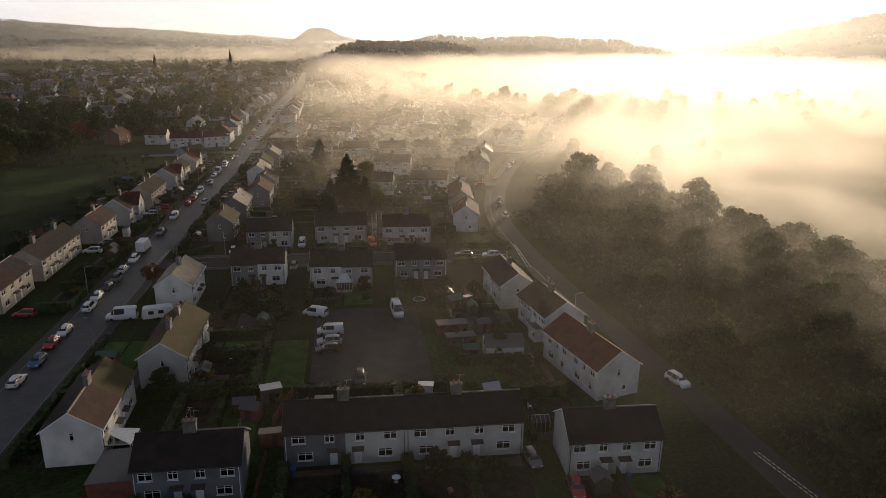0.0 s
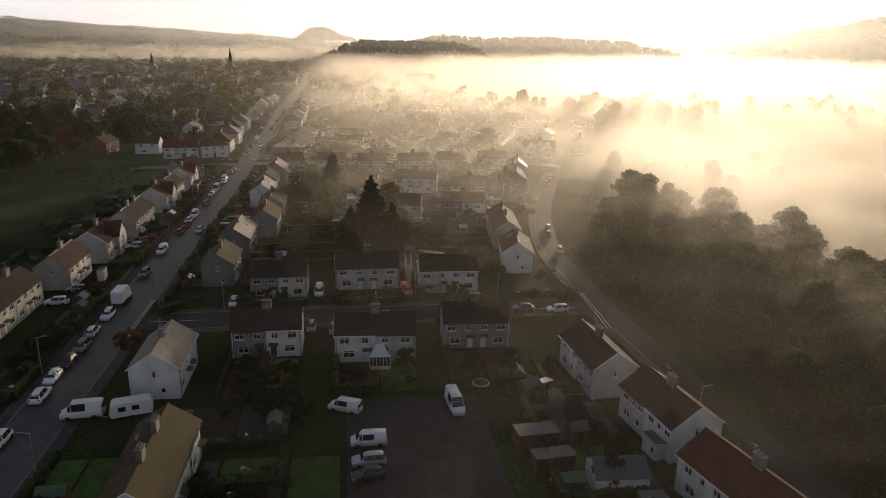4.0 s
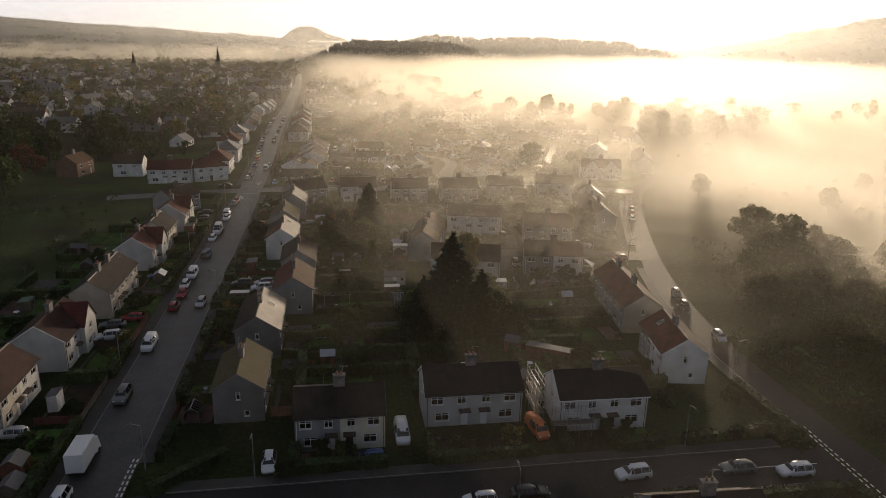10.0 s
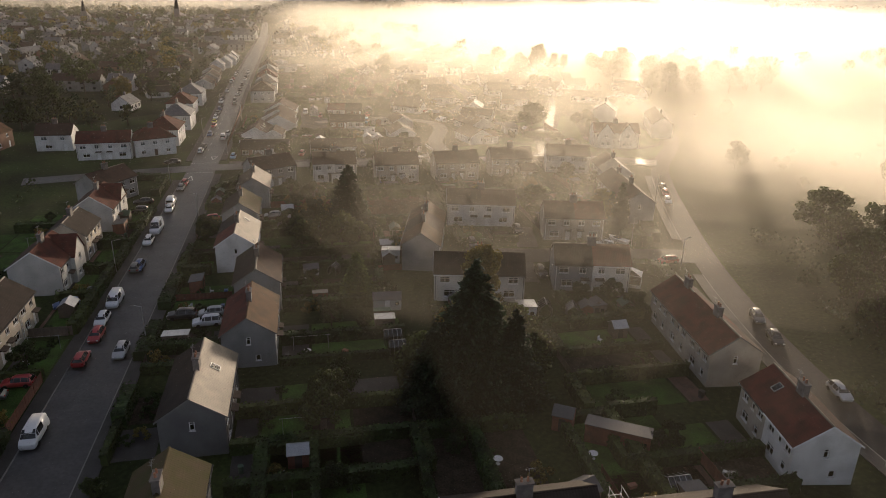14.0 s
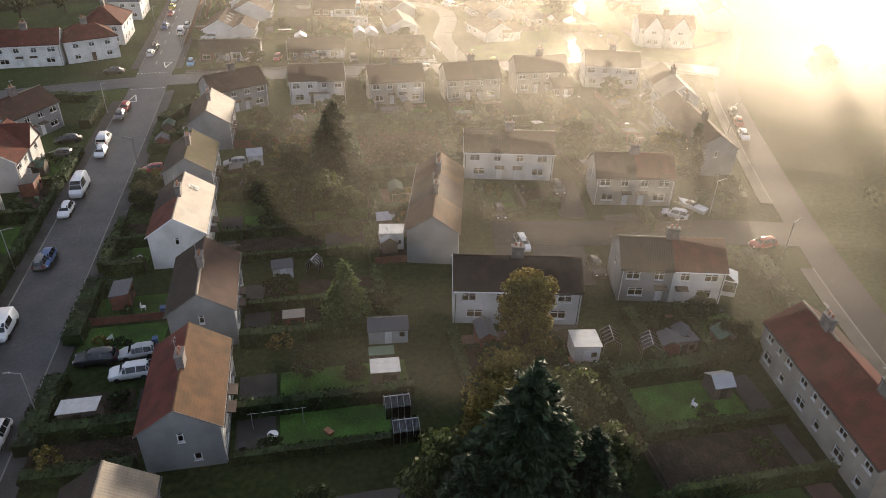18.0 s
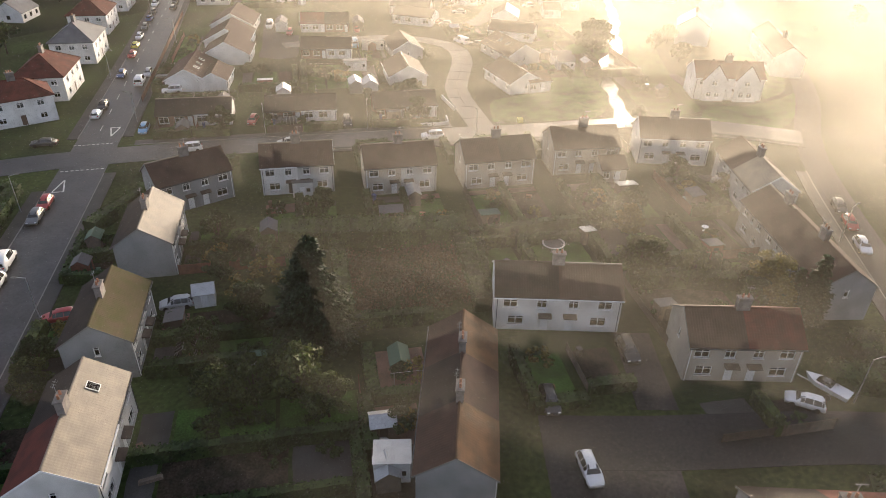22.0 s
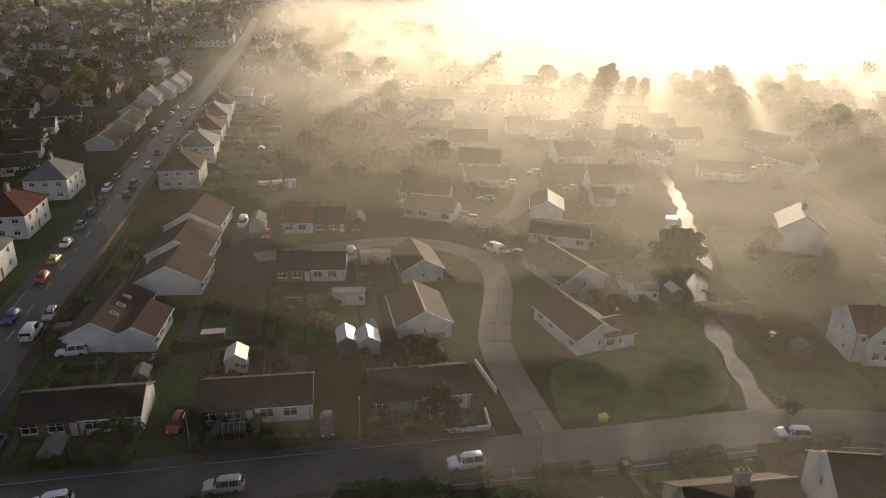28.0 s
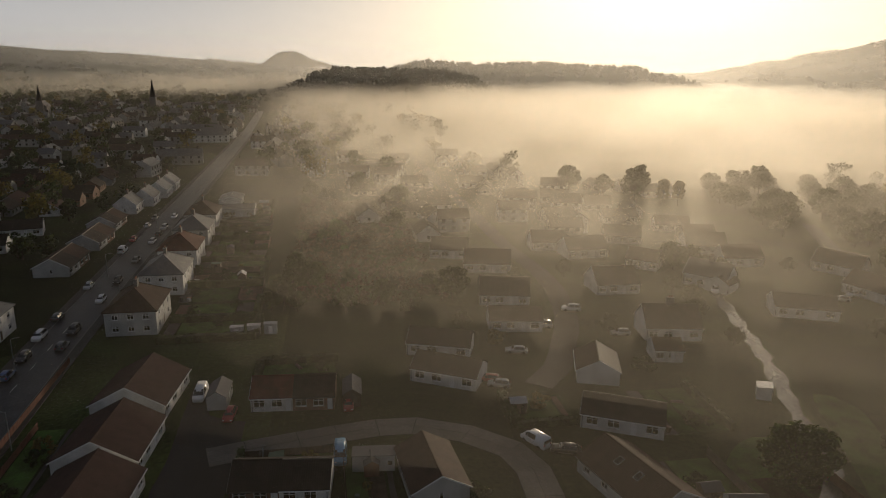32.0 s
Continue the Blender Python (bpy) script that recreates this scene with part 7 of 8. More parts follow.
def clutter(x, y, rng):
    """Small garden things: a table, a planter, a storage box, stacked boards, a water butt."""
    k = rng.choice(("garden_table", "planter", "storage_box", "board_stack", "water_butt", "garden_chair"))
    if k not in CLUTTER:
        s = Shape()
        if k == "garden_table":
            s.tube((0, 0, 0.70), (0, 0, 0.74), 0.55, 0.55, 14).tube((0, 0, 0), (0, 0, 0.70), 0.05, 0.04, 6).tube((0, 0, 0), (0, 0, 0.05), 0.3, 0.25, 8)
            CLUTTER[k] = (s.mesh(k, UPVC), "round white garden table on one foot", "table")
        elif k == "planter":
            s.hexa([(-0.4, -0.25, 0), (0.4, -0.25, 0), (0.4, 0.25, 0), (-0.4, 0.25, 0), (-0.48, -0.3, 0.42), (0.48, -0.3, 0.42), (0.48, 0.3, 0.42), (-0.48, 0.3, 0.42)])
            CLUTTER[k] = (s.mesh(k, POT), "terracotta garden planter trough", "planter")
        elif k == "storage_box":
            s.box(-0.6, 0.6, -0.3, 0.3, 0, 0.55).hexa([(-0.63, -0.33, 0.553), (0.63, -0.33, 0.553), (0.63, 0.33, 0.553), (-0.63, 0.33, 0.553), (-0.6, -0.3, 0.63), (0.6, -0.3, 0.63), (0.6, 0.25, 0.68), (-0.6, 0.25, 0.68)])
            CLUTTER[k] = (s.mesh(k, SHED_WALL["grey"]), "pale plastic garden storage box", "box")
        elif k == "board_stack":
            for q in range(4):
                s.box(-1.1 + 0.05 * q, 1.1 - 0.04 * q, -0.3 + 0.03 * q, 0.3 - 0.02 * q, 0.07 * q, 0.07 * q + 0.065)
            CLUTTER[k] = (s.mesh(k, TIMBER), "stack of weathered timber boards", "boards")
        elif k == "water_butt":
            s.tube((0, 0, 0), (0, 0, 0.9), 0.28, 0.32, 12).tube((0, 0, 0.9), (0, 0, 0.95), 0.34, 0.30, 12)
            CLUTTER[k] = (s.mesh(k, SHED_ROOF["green"]), "dark green plastic water butt", "water butt")
        else:
            s.box(-0.28, 0.28, -0.28, 0.28, 0.40, 0.45).box(-0.28, 0.28, 0.24, 0.29, 0.45, 0.95)
            for sx in (-0.25, 0.25):
                for sy in (-0.25, 0.25):
                    s.tube((sx, sy, 0), (sx, sy, 0.4), 0.025, 0.025, 4)
            CLUTTER[k] = (s.mesh(k, UPVC), "white plastic garden chair outdoors", "chair")
    me, lab, cat = CLUTTER[k]
    ob = new(k, me)
    ob.matrix_basis = pose(x, y, 0.03, 0, 0, rng.uniform(0, 360))
    tagged(ob, lab, cat, "garden clutter")


SOFT = ("lawn", "lawn", "lawn", "soil", "chips", "pave")
COVER = {"lawn": (LAWN, "damp green mown lawn of a garden"), "soil": (SOIL, "dark planted garden soil"), "chips": (CHIPS, "reddish stone-chip garden surface"), "pave": (PAVE, "grey paved garden yard surface")}


KEPT_CLEAR = ((-5.8, 261.0), (12.9, 233.4), (-9.0, 240.3), (-10.2, 233.0), (-26.0, 291.8), (28.0, 298.4), (22.5, 297.4))


def garden(x0, x1, y0, y1, seed, house_side="w", density=1.0, sides="auto", yaw=0.0):
    """One garden plot: its surfaces, boundaries and what stands in it. house_side: the side where the house stands."""
    rng = random.Random(seed)
    x0, x1, y0, y1 = min(x0, x1), max(x0, x1), min(y0, y1), max(y0, y1)
    along_x = house_side in "we"
    near = {"w": x0, "e": x1, "s": y0, "n": y1}[house_side]
    # surfaces: a yard by the house, then one or two beds
    f = rng.uniform(0.12, 0.25)
    g = rng.uniform(0.5, 0.75)
    small = (x1 - x0) * (y1 - y0) < 60
    spans = ((0, 1, rng.choice(("lawn", "lawn", "chips", "pave", "soil"))),) if small else ((0, f, rng.choice(("pave", "chips", "pave"))), (f, 1, rng.choice(("lawn", "lawn", "lawn", "soil")))) if (x1 - x0) * (y1 - y0) < 130 else \
        ((0, f, rng.choice(("pave", "chips", "pave"))), (f, g, rng.choice(("lawn", "lawn", "lawn", "soil"))), (g, 1, rng.choice(SOFT)))
    for a, b, c in spans:
        if c == "lawn" and y1 < 200 and rng.random() < 0.55:
            c = rng.choice(("soil", "chips", "soil"))
        m, lab = COVER[c]
        if along_x:
            xa, xb = (x0 + (x1 - x0) * a, x0 + (x1 - x0) * b) if house_side == "w" else (x1 - (x1 - x0) * a, x1 - (x1 - x0) * b)
            patch("lawn" if c == "lawn" else "yard", min(xa, xb) + 0.2, max(xa, xb) - 0.2, y0 + 0.5, y1 - 0.5, m, lab)
        else:
            ya, yb = (y0 + (y1 - y0) * a, y0 + (y1 - y0) * b) if house_side == "s" else (y1 - (y1 - y0) * a, y1 - (y1 - y0) * b)
            patch("lawn" if c == "lawn" else "yard", x0 + 0.5, x1 - 0.5, min(ya, yb) + 0.2, max(ya, yb) - 0.2, m, lab)
    lines = [(x0, y0, x1, y0), (x1, y0, x1, y1)] if house_side == "w" else [(x0, y0, x1, y0), (x0, y0, x0, y1)] if house_side == "e" else \
        [(x0, y0, x0, y1), (x0, y0, x1, y0)] if house_side == "n" else [(x0, y0, x0, y1), (x0, y1, x1, y1)]
    for ln in lines:
        r = rng.random()
        if r < 0.68:
            hedge(*ln, h=rng.uniform(1.2, 2.2), w=rng.uniform(0.8, 1.6), leaf=rng.choice(("hedge", "hedge", "hedge", "green")))
        elif r < 0.84:
            fence(*ln, h=rng.choice((1.2, 1.6)), material=rng.choice((TIMBER, DARKWOOD, REDWOOD)))
    pick = lambda lo, hi: (rng.uniform(x0 + 1.3, x1 - 1.3), rng.uniform(y0 + 1.3, y1 - 1.3))
    for _ in range(int(rng.uniform(1.6, 4.6) * density)):
        px, py = pick(0, 1)
        if clear_of((px, py), KEPT_CLEAR, 3.6):
            tree(rng.choice(("shrub", "shrub", "shrub", "apple", "gold_shrub")), px, py, rng.uniform(0.5, 1.2))
    if rng.random() < 0.55 * density and density > 0.45:
        px, py = pick(0, 1)
        k = rng.random()
        if k < 0.72:
            shed(px, py, rng.choice((0, 90)), rng.uniform(2.2, 3.6), rng.uniform(1.8, 2.4), rng.uniform(1.8, 2.1), rng.choice(("timber", "dark", "red", "timber")), rng.choice(("felt", "felt", "tin", "green")), rng.choice(("gable", "gable", "lean")))
        elif k < 0.86:
            greenhouse(px, py, rng.choice((0, 90)))
    for _ in range(int(rng.uniform(0.3, 2.6) * density)):
        clutter(*pick(0, 1), rng)
    if rng.random() < 0.13 * density:
        px, py = pick(0, 1)
        washing_poles(px, py, *((min(5, x1 - px - 0.5), 0) if along_x else (0, min(5, y1 - py - 0.5))))
    if rng.random() < 0.28:
        bx = {"w": (x0 + 1, y0 + 1.2), "e": (x1 - 1, y0 + 1.2), "s": (x0 + 1.2, y0 + 1), "n": (x0 + 1.2, y1 - 1)}[house_side]
        bin_(*bx, rng.choice(("black", "blue", "brown")))


# back gardens of the street's east row, and the front ones
for k, (ya, yb, xa, xb) in enumerate(((186, 196, -31.2, -24), (198, 205, -31, -9), (205, 212, -31, -9.5), (212, 219, -31, -9.5), (224, 230, -26, -8.5), (230, 236.5, -26, -7.5), (241.5, 248, -26, -9.5), (248, 254, -26, -9),
                                      (259.5, 266, -30.6, -9), (266, 273, -30.6, -8), (278.5, 284, -31, -16.5), (284, 290, -31, -15.5), (298.5, 304, -30, -16), (304, 310.5, -30, -17.5))):
    garden(xa, xb, ya, yb, 100 + k, "w")
for k, (ya, yb) in enumerate(((185, 191), (191, 197), (205, 212), (212, 219), (224.5, 230), (230, 236.5), (242, 248), (248, 254), (259.5, 266), (266, 273), (278.5, 284), (284, 289), (298.5, 304), (304, 310))):
    garden(-44.4, -39.2 if not 224 < ya < 255 else -34.6, ya, yb, 200 + k, "e", 0.6)
# west row: front and back
for k in range(13):
    ya = 137 + 12.6 * k
    garden(-62.8, -56.8, ya, ya + 11.8, 300 + k, "w", 0.7)
    garden(-86 if k % 3 else -82, -72.4, ya, ya + 11.8, 330 + k, "e", 0.9)
# south block
for k, (xa, xb) in enumerate(((-27, -21.2), (-21.2, -15.2), (-9.4, -2.6), (-2.6, 4.2), (9.6, 15.5), (15.5, 21.6))):
    garden(xa, xb, 134.5, 148.0, 400 + k, "n")
    garden(xa, xb, 156.4, 160.6, 410 + k, "s", 0.4)
for k, (xa, xb) in enumerate(((-27.4, -21.6), (-21.6, -15.8), (-10, -3.1), (-3.1, 3.8), (8.2, 14.5), (14.5, 21))):
    garden(xa, xb, 172.3, 176.6 if k < 2 else 177.2, 420 + k, "n", 0.4)
    garden(xa, xb, 188.2 if 1 < k < 4 else 184.4, 204.5, 430 + k, "s", 0.9)
for k in range(4):
    garden(-9.4 + 7.8 * k, -1.6 + 7.8 * k, 66, 77.6, 440 + k, "n", 0.7)
    garden(-9.4 + 7.8 * k, -1.6 + 7.8 * k, 85.8, 96.4, 450 + k, "s")
garden(-26, -20, 62, 72, 460, "n", 0.7); garden(-20, -13.8, 62, 72, 461, "n", 0.7)
garden(-26, -20, 80.4, 98, 462, "s"); garden(-20, -13.8, 80.4, 98, 463, "s")
garden(-32, -16, 99, 106, 464, "w"); garden(-26, -16, 106, 112, 465, "w"); garden(-26, -15.5, 112, 119, 466, "w")
garden(-44.6, -40.4, 82, 98, 467, "e", 0.6); garden(-44.6, -34, 100, 121, 468, "e", 0.7); garden(-32, -16, 121.5, 132.5, 469, "w", 1.4)
garden(26.4, 32.4, 62, 71.6, 470, "n", 0.6); garden(32.4, 38.4, 62, 71.6, 471, "n", 0.6); garden(24, 33, 80.5, 92, 472, "s"); garden(22.5, 32.4, 93, 104, 473, "e"); garden(18, 31.5, 105, 117, 474, "e"); garden(18.5, 30.8, 118, 129, 475, "e"); garden(23.6, 28.4, 131, 142, 476, "e")
# east row's gardens
for k, (ya, yb, xa) in enumerate(((188.5, 195, 21.5), (195, 202, 12.5), (205.5, 212.5, 12.5), (212.5, 220, 13.5), (220, 227.5, 14))):
    garden(xa, 29.4 + 0.2 * k, ya, yb, 500 + k, "e", 0.5)
garden(9.5, 21.5, 186, 194.5, 506, "e", 0.8)
for k, (xa, xb) in enumerate(((-1.5, 6.4), (6.4, 14.6), (20.8, 27.4), (27.4, 34.4))):
    garden(xa, xb, 229.5, 239.2, 510 + k, "n", 1.3)
patch("yard", 22.2, 26.6, 264, 277, ROUGHYARD, "tarmac drive beside the white house", "yard", -11, 0.05)
garden(10, 16, 266.5, 275, 515, "n", 0.4); garden(16.6, 22, 268, 275, 516, "n", 0.4); garden(27.5, 33.8, 258.8, 264.5, 517, "n", 0.3); garden(34, 40, 258.5, 263.6, 518, "n", 0.3)
garden(10, 17, 284.6, 299, 519, "s"); garden(17.6, 27.5, 284.6, 299, 520, "s"); garden(29, 42, 273.5, 290, 521, "s", 0.8)
garden(-8.8, -3.6, 256, 262, 522, "e"); garden(-7.6, -2.0, 262.5, 270, 523, "e", 1.4); garden(-6.6, 0.0, 270.5, 279, 524, "e", 1.2)
# gardens of the row along the cross street
for k, (xa, xb) in enumerate(((-19.6, -13.8), (-13.8, -7.6), (-3.1, 2.8), (2.8, 9.4), (13.3, 19.5), (19.5, 26), (30, 36.2), (36.2, 43), (47.5, 53.6), (54, 60))):
    garden(xa, xb, 303.5, 317.0, 600 + k, "n", 1.0)
    garden(xa, xb, 327.6, 336.4, 620 + k, "s", 0.4)
garden(44, 51, 279, 290, 640, "e"); garden(43, 52, 290.5, 302, 641, "e"); garden(28.5, 43.5, 291, 302, 642, "e", 0.7)
# bungalow plots
for k, (xa, xb) in enumerate(((-40.8, -33.8), (-33.2, -26.6), (-19.6, -12.8), (-12.6, -6), (1.8, 8.2), (8.4, 14.6))):
    garden(xa, xb, 346.8, 352.3, 700 + k, "n", 0.5)
    garden(xa, xb, 359.6, 368.5, 710 + k, "s", 1.0)
for k, (xa, xb, ya, yb, sd) in enumerate(((-44.5, -41.6, 374, 390, "e"), (-26.5, -14, 372, 386, "w"), (-12, 5.6, 371, 390, "e"), (-44, -38.6, 396, 420, "e"), (-12, 2, 401.8, 407, "s"),
                                       (2.5, 9.5, 388, 408, "e"), (32.5, 52, 372, 380, "w"), (48, 56, 384, 398, "w"), (52.5, 64, 404, 420, "w"), (30, 40, 410, 420, "e"), (-12, 2.5, 428.8, 440, "s"), (56, 70, 372, 392, "w"), (62, 80, 352, 372, "e"))):
    garden(xa, xb, ya, yb, 730 + k, sd, 0.9)
for k in range(6):
    garden(-33.6 - k * 0.9, -14 - k * 0.9, 453 + 24.4 * k, 464.5 + 24.4 * k, 760 + k, "w", 1.0)
    garden(-33.6 - k * 0.9, -15 - k * 0.9, 465 + 24.4 * k, 476.5 + 24.4 * k, 770 + k, "w", 1.0)

# larger surfaces
patch("yard", -7.5, 12.5, 98.5, 132.5, ROUGHYARD, "rough tarmac parking yard behind the houses", "yard", z=0.035)
patch("lawn", -14.6, -8.4, 100, 118, LAWN, "square of damp mown grass beside the yard")
patch("yard", 8.5, 21.5, 247.5, 264, ROUGHYARD, "tarmac turning area of the cul-de-sac", "yard", -11, 0.036)
def green(pts, label, z=0.03, material=LAWN, name="lawn", category="green"):
    """A lawn or court with a soft curved outline."""
    ring = smooth_line(list(pts) + [pts[0]], 3.0)[:-1]
    s = Shape().prism([(p[0], p[1], -0.02) for p in ring], [(p[0], p[1], z) for p in ring])
    single(name, s, material, label, category, kind="structure")


green(((-12.6, 418), (-12.8, 408.5), (-13.6, 397), (-18, 395.6), (-23, 398), (-22.6, 408), (-22.8, 422), (-22.4, 432), (-19.5, 433), (-18.6, 421)), "worn tarmac court between the bungalows", 0.026, DARKROAD, "yard", "yard")
green(((26, 346.6), (40, 345.6), (50, 347.2), (53.5, 352), (57, 362), (62, 373), (68.5, 386), (73, 398), (66, 402), (58, 396), (52, 384), (45, 376), (44, 366), (36, 361.5), (29, 359), (27, 353)), "open mown green in the bend beside the track")
green(((60, 349.5), (66, 345), (73, 347), (74.5, 356), (78, 372), (84, 392), (90, 408), (86, 414), (80, 402), (74, 388), (67, 374), (62, 362)), "open mown green between track and white house")
green(((70, 341.5), (84, 335), (96, 346), (104, 356), (96, 352), (84, 348), (76, 349)), "grass in front of the white gabled house")
green(((92, 352), (100, 357), (108, 372), (104, 384), (96, 372)), "grass beside the white gabled house")
patch("lawn", 52, 60, 180, 200, LAWN, "grass verge beside the east road", "verge", -3)
hedge(-16.5, 305.0, 10.5, 302.4, 3.0, 5.0, "hedge", "wide overgrown hedge across the gardens")
hedge(9.8, 301.4, 29, 303, 2.0, 1.4)
hedge(9.6, 284.5, 11.5, 301, 2.0, 1.6)
hedge(-8.0, 283.5, 2.0, 283.0, 2.0, 1.4)
hedge(-43.8, 169.6, -36, 176.5, 1.6, 1.3)
hedge(-44.0, 176.5, -43.6, 184.5, 1.6, 1.3)
hedge(-44.2, 312, -35.5, 328.0, 2.0, 2.2)
hedge(-35.5, 328.0, -24.5, 333.6, 1.8, 1.8)
hedge(-58.5, 312, -59, 327, 2.0, 2.2)
hedge(-59, 327, -70, 329.5, 1.8, 1.8)
hedge(29.5, 287.0, 43.5, 284.0, 2.2, 2.2, "hedge", "thick dark hedge between the gardens")
hedge(-8.4, 284.4, -8.8, 301.5, 2.2, 2.0, "hedge", "tall dark hedge beside the waste plot")
hedge(8.6, 284.0, 9.0, 300.5, 2.4, 2.2, "hedge", "tall dark hedge beside the waste plot")
hedge(24, 172.4, 40, 174, 1.5, 1.2)
hedge(40.6, 174.5, 40.2, 187, 1.5, 1.3)
hedge(24.5, 160, 39.5, 160.2, 1.4, 1.3)
hedge(39.6, 146, 40, 159, 1.6, 1.6)
hedge(43.8, 264.8, 50, 263.2, 2.4, 3.4, "hedge", "broad rounded corner hedge at the cul-de-sac")
hedge(50.4, 263.4, 52.6, 270.5, 2.4, 3.6, "hedge", "broad rounded corner hedge at the cul-de-sac")
hedge(37.5, 250.5, 44, 247.4, 2.0, 2.6)
hedge(44, 247.2, 41.5, 233, 2.0, 2.6)
hedge(33.8, 232, 24, 228.6, 1.8, 2.0)
hedge(24, 228.6, 14, 228.4, 1.8, 1.8)
hedge(-45.0, 228, -44.6, 238, 1.7, 2.4)
hedge(-44.8, 244.5, -44.6, 256.5, 1.7, 2.2)
# brambles and dead bracken on the waste plot
rng = random.Random(77)
wild = Shape()
for _ in range(420):
    px, py = rng.uniform(-7.5, 7.5), rng.uniform(285.5, 299.5)
    leaf_cloud(wild, rng, (px, py, rng.uniform(0.2, 1.3)), rng.uniform(0.5, 1.0), 22, 0.17, 0.9)
single("brambles", wild, LEAF["wild"], "brown autumn brambles and bracken on a waste plot", "brambles", kind="stuff")
wild2 = Shape()
for _ in range(900):
    px, py = rng.uniform(-8, 30), rng.uniform(470, 600)
    leaf_cloud(wild2, rng, (px, py, rng.uniform(0.2, 1.5)), rng.uniform(0.8, 2.2), 16, 0.35, 0.8)
single("scrub", wild2, LEAF["wild"], "rough brown scrub behind the far houses", "scrub", kind="stuff")
verge = Shape()
for _ in range(520):
    py = rng.uniform(52, 205)
    px = 60 - 0.085 * (py - 40) + rng.uniform(0, 7) + (3 if py > 120 else 0)
    leaf_cloud(verge, rng, (px, py, rng.uniform(0.3, 2.4)), rng.uniform(0.7, 1.6), 20, 0.3, 0.85)
single("verge_scrub", verge, LEAF["dark"], "dark tangled scrub along the east road's verge", "scrub", kind="stuff")
under = Shape()
for _ in range(1300):
    px, py = rng.uniform(57, 118), rng.uniform(40, 262)
    if px < 57 + max(0, py - 205) * 0.28 or (px > 135 and py > 215):
        continue
    leaf_cloud(under, rng, (px, py, rng.uniform(0.3, 2.2)), rng.uniform(0.9, 2.2), 16, 0.36, 0.8)
single("undergrowth", under, LEAF["dark"], "dense green undergrowth below the misty wood", "undergrowth", kind="stuff")
low = Shape()
for _ in range(900):
    px, py = rng.uniform(-250, -88), rng.uniform(130, 330)
    if -130 < px < -92 and 160 < py < 300:
        continue
    leaf_cloud(low, rng, (px, py, rng.uniform(0.2, 1.2)), rng.uniform(0.8, 2.4), 14, 0.36, 0.7)
single("field_scrub", low, LEAF["green"], "low green scrub round the western field", "scrub", kind="stuff")

# single things read from the gardens
shed(-9.0, 240.3, -4, 4.6, 2.6, 2.0, "grey", "felt", "gable", "long low shed with a grey felt roof")
shed(-10.2, 233.0, -3, 3.0, 2.4, 1.9, "timber", "tin", "lean", "shed with a pale corrugated sheet roof")
shed(-10.3, 235.6, -3, 2.6, 1.6, 1.8, "timber", "green", "lean", "low shed with a green roof")
shed(12.9, 233.4, -8, 3.0, 3.2, 2.2, "white", "tin", "lean", "white garage shed with a pale sheet roof")
greenhouse(16.4, 234.0, 80)
greenhouse(20.6, 232.4, 75)
shed(22.8, 232.2, 80, 2.4, 2.0, 1.9, "red", "felt", "gable", "small red-brown shed beside a greenhouse")
shed(25.0, 233.0, 78, 2.4, 2.0, 1.9, "dark", "felt", "gable", "small dark shed beside a hedge")
greenhouse(-9.6, 228.0, 0)
greenhouse(-9.2, 224.6, 0)
shed(-5.8, 261.0, -8, 3.4, 3.0, 2.4, "white", "tin", "lean", "white lean-to garage with a sheet roof")
shed(-21.2, 255.4, 5, 2.6, 2.0, 1.9, "white", "felt", "gable", "small white shed with a felt roof")
greenhouse(-17.0, 256.0, 60, 1.8, 1.6, 1.4)
shed(-26.0, 291.8, 5, 2.6, 2.6, 2.0, "white", "tin", "gable", "pale shed with a white sheet roof")
shed(28.0, 298.4, 5, 1.8, 1.8, 2.0, "timber", "tin", "lean", "narrow shed with a pale roof by the trampoline")
trampoline(22.5, 297.4)
trampoline(13.5, 134.5, 1.4)
shed(-18.8, 278.0, 0, 1.8, 1.4, 1.7, "grey", "green", "lean", "small bunker with a pale green roof")
# garage and yards behind the nearest houses
shed(-29.4, 77.6, 90, 7.0, 5.2, 2.4, "red", "felt", "lean", "red-brown flat-roofed garage beside the grey house")
shed(-13.0, 96.4, 14, 3.0, 2.4, 2.1, "timber", "tin", "lean", "leaning shed with a pale sheet roof")
shed(-15.2, 91.4, -20, 2.6, 2.4, 2.0, "red", "felt", "gable", "small red-brown shed with a weathered roof")
shed(-11.2, 84.2, 4, 4.0, 1.8, 1.9, "red", "felt", "lean", "low red-brown store beside the terrace")
fence(-8.5, 96.2, 0.5, 97.0, 1.7, REDWOOD, "red-brown stained garden fence")
fence(1.5, 97.0, 9.0, 96.6, 1.7, REDWOOD, "red-brown stained garden fence")
fence(-12.0, 88.0, -9.8, 97.0, 1.7, REDWOOD, "red-brown stained garden fence")
fence(-12.5, 70.0, -12.0, 81.0, 1.5, REDWOOD, "red-brown stained garden fence")
shed(10.6, 95.0, -10, 2.2, 1.8, 1.9, "white", "tin", "lean", "small store with a pale sheet roof")
shed(20.4, 93.4, 10, 2.6, 2.2, 1.9, "metal", "tin", "gable", "small metal shed behind the terrace")
shed(18.0, 118.0, 4, 5.6, 3.2, 2.2, "red", "felt", "lean", "long red-brown shed with a flat felt roof")
shed(18.8, 112.6, 4, 5.2, 2.6, 2.0, "dark", "felt", "lean", "long low dark shed with a flat roof")
shed(25.6, 108.0, -3, 6.6, 4.6, 2.6, "white", "felt", "gable", "pale garage with a dark felt roof")
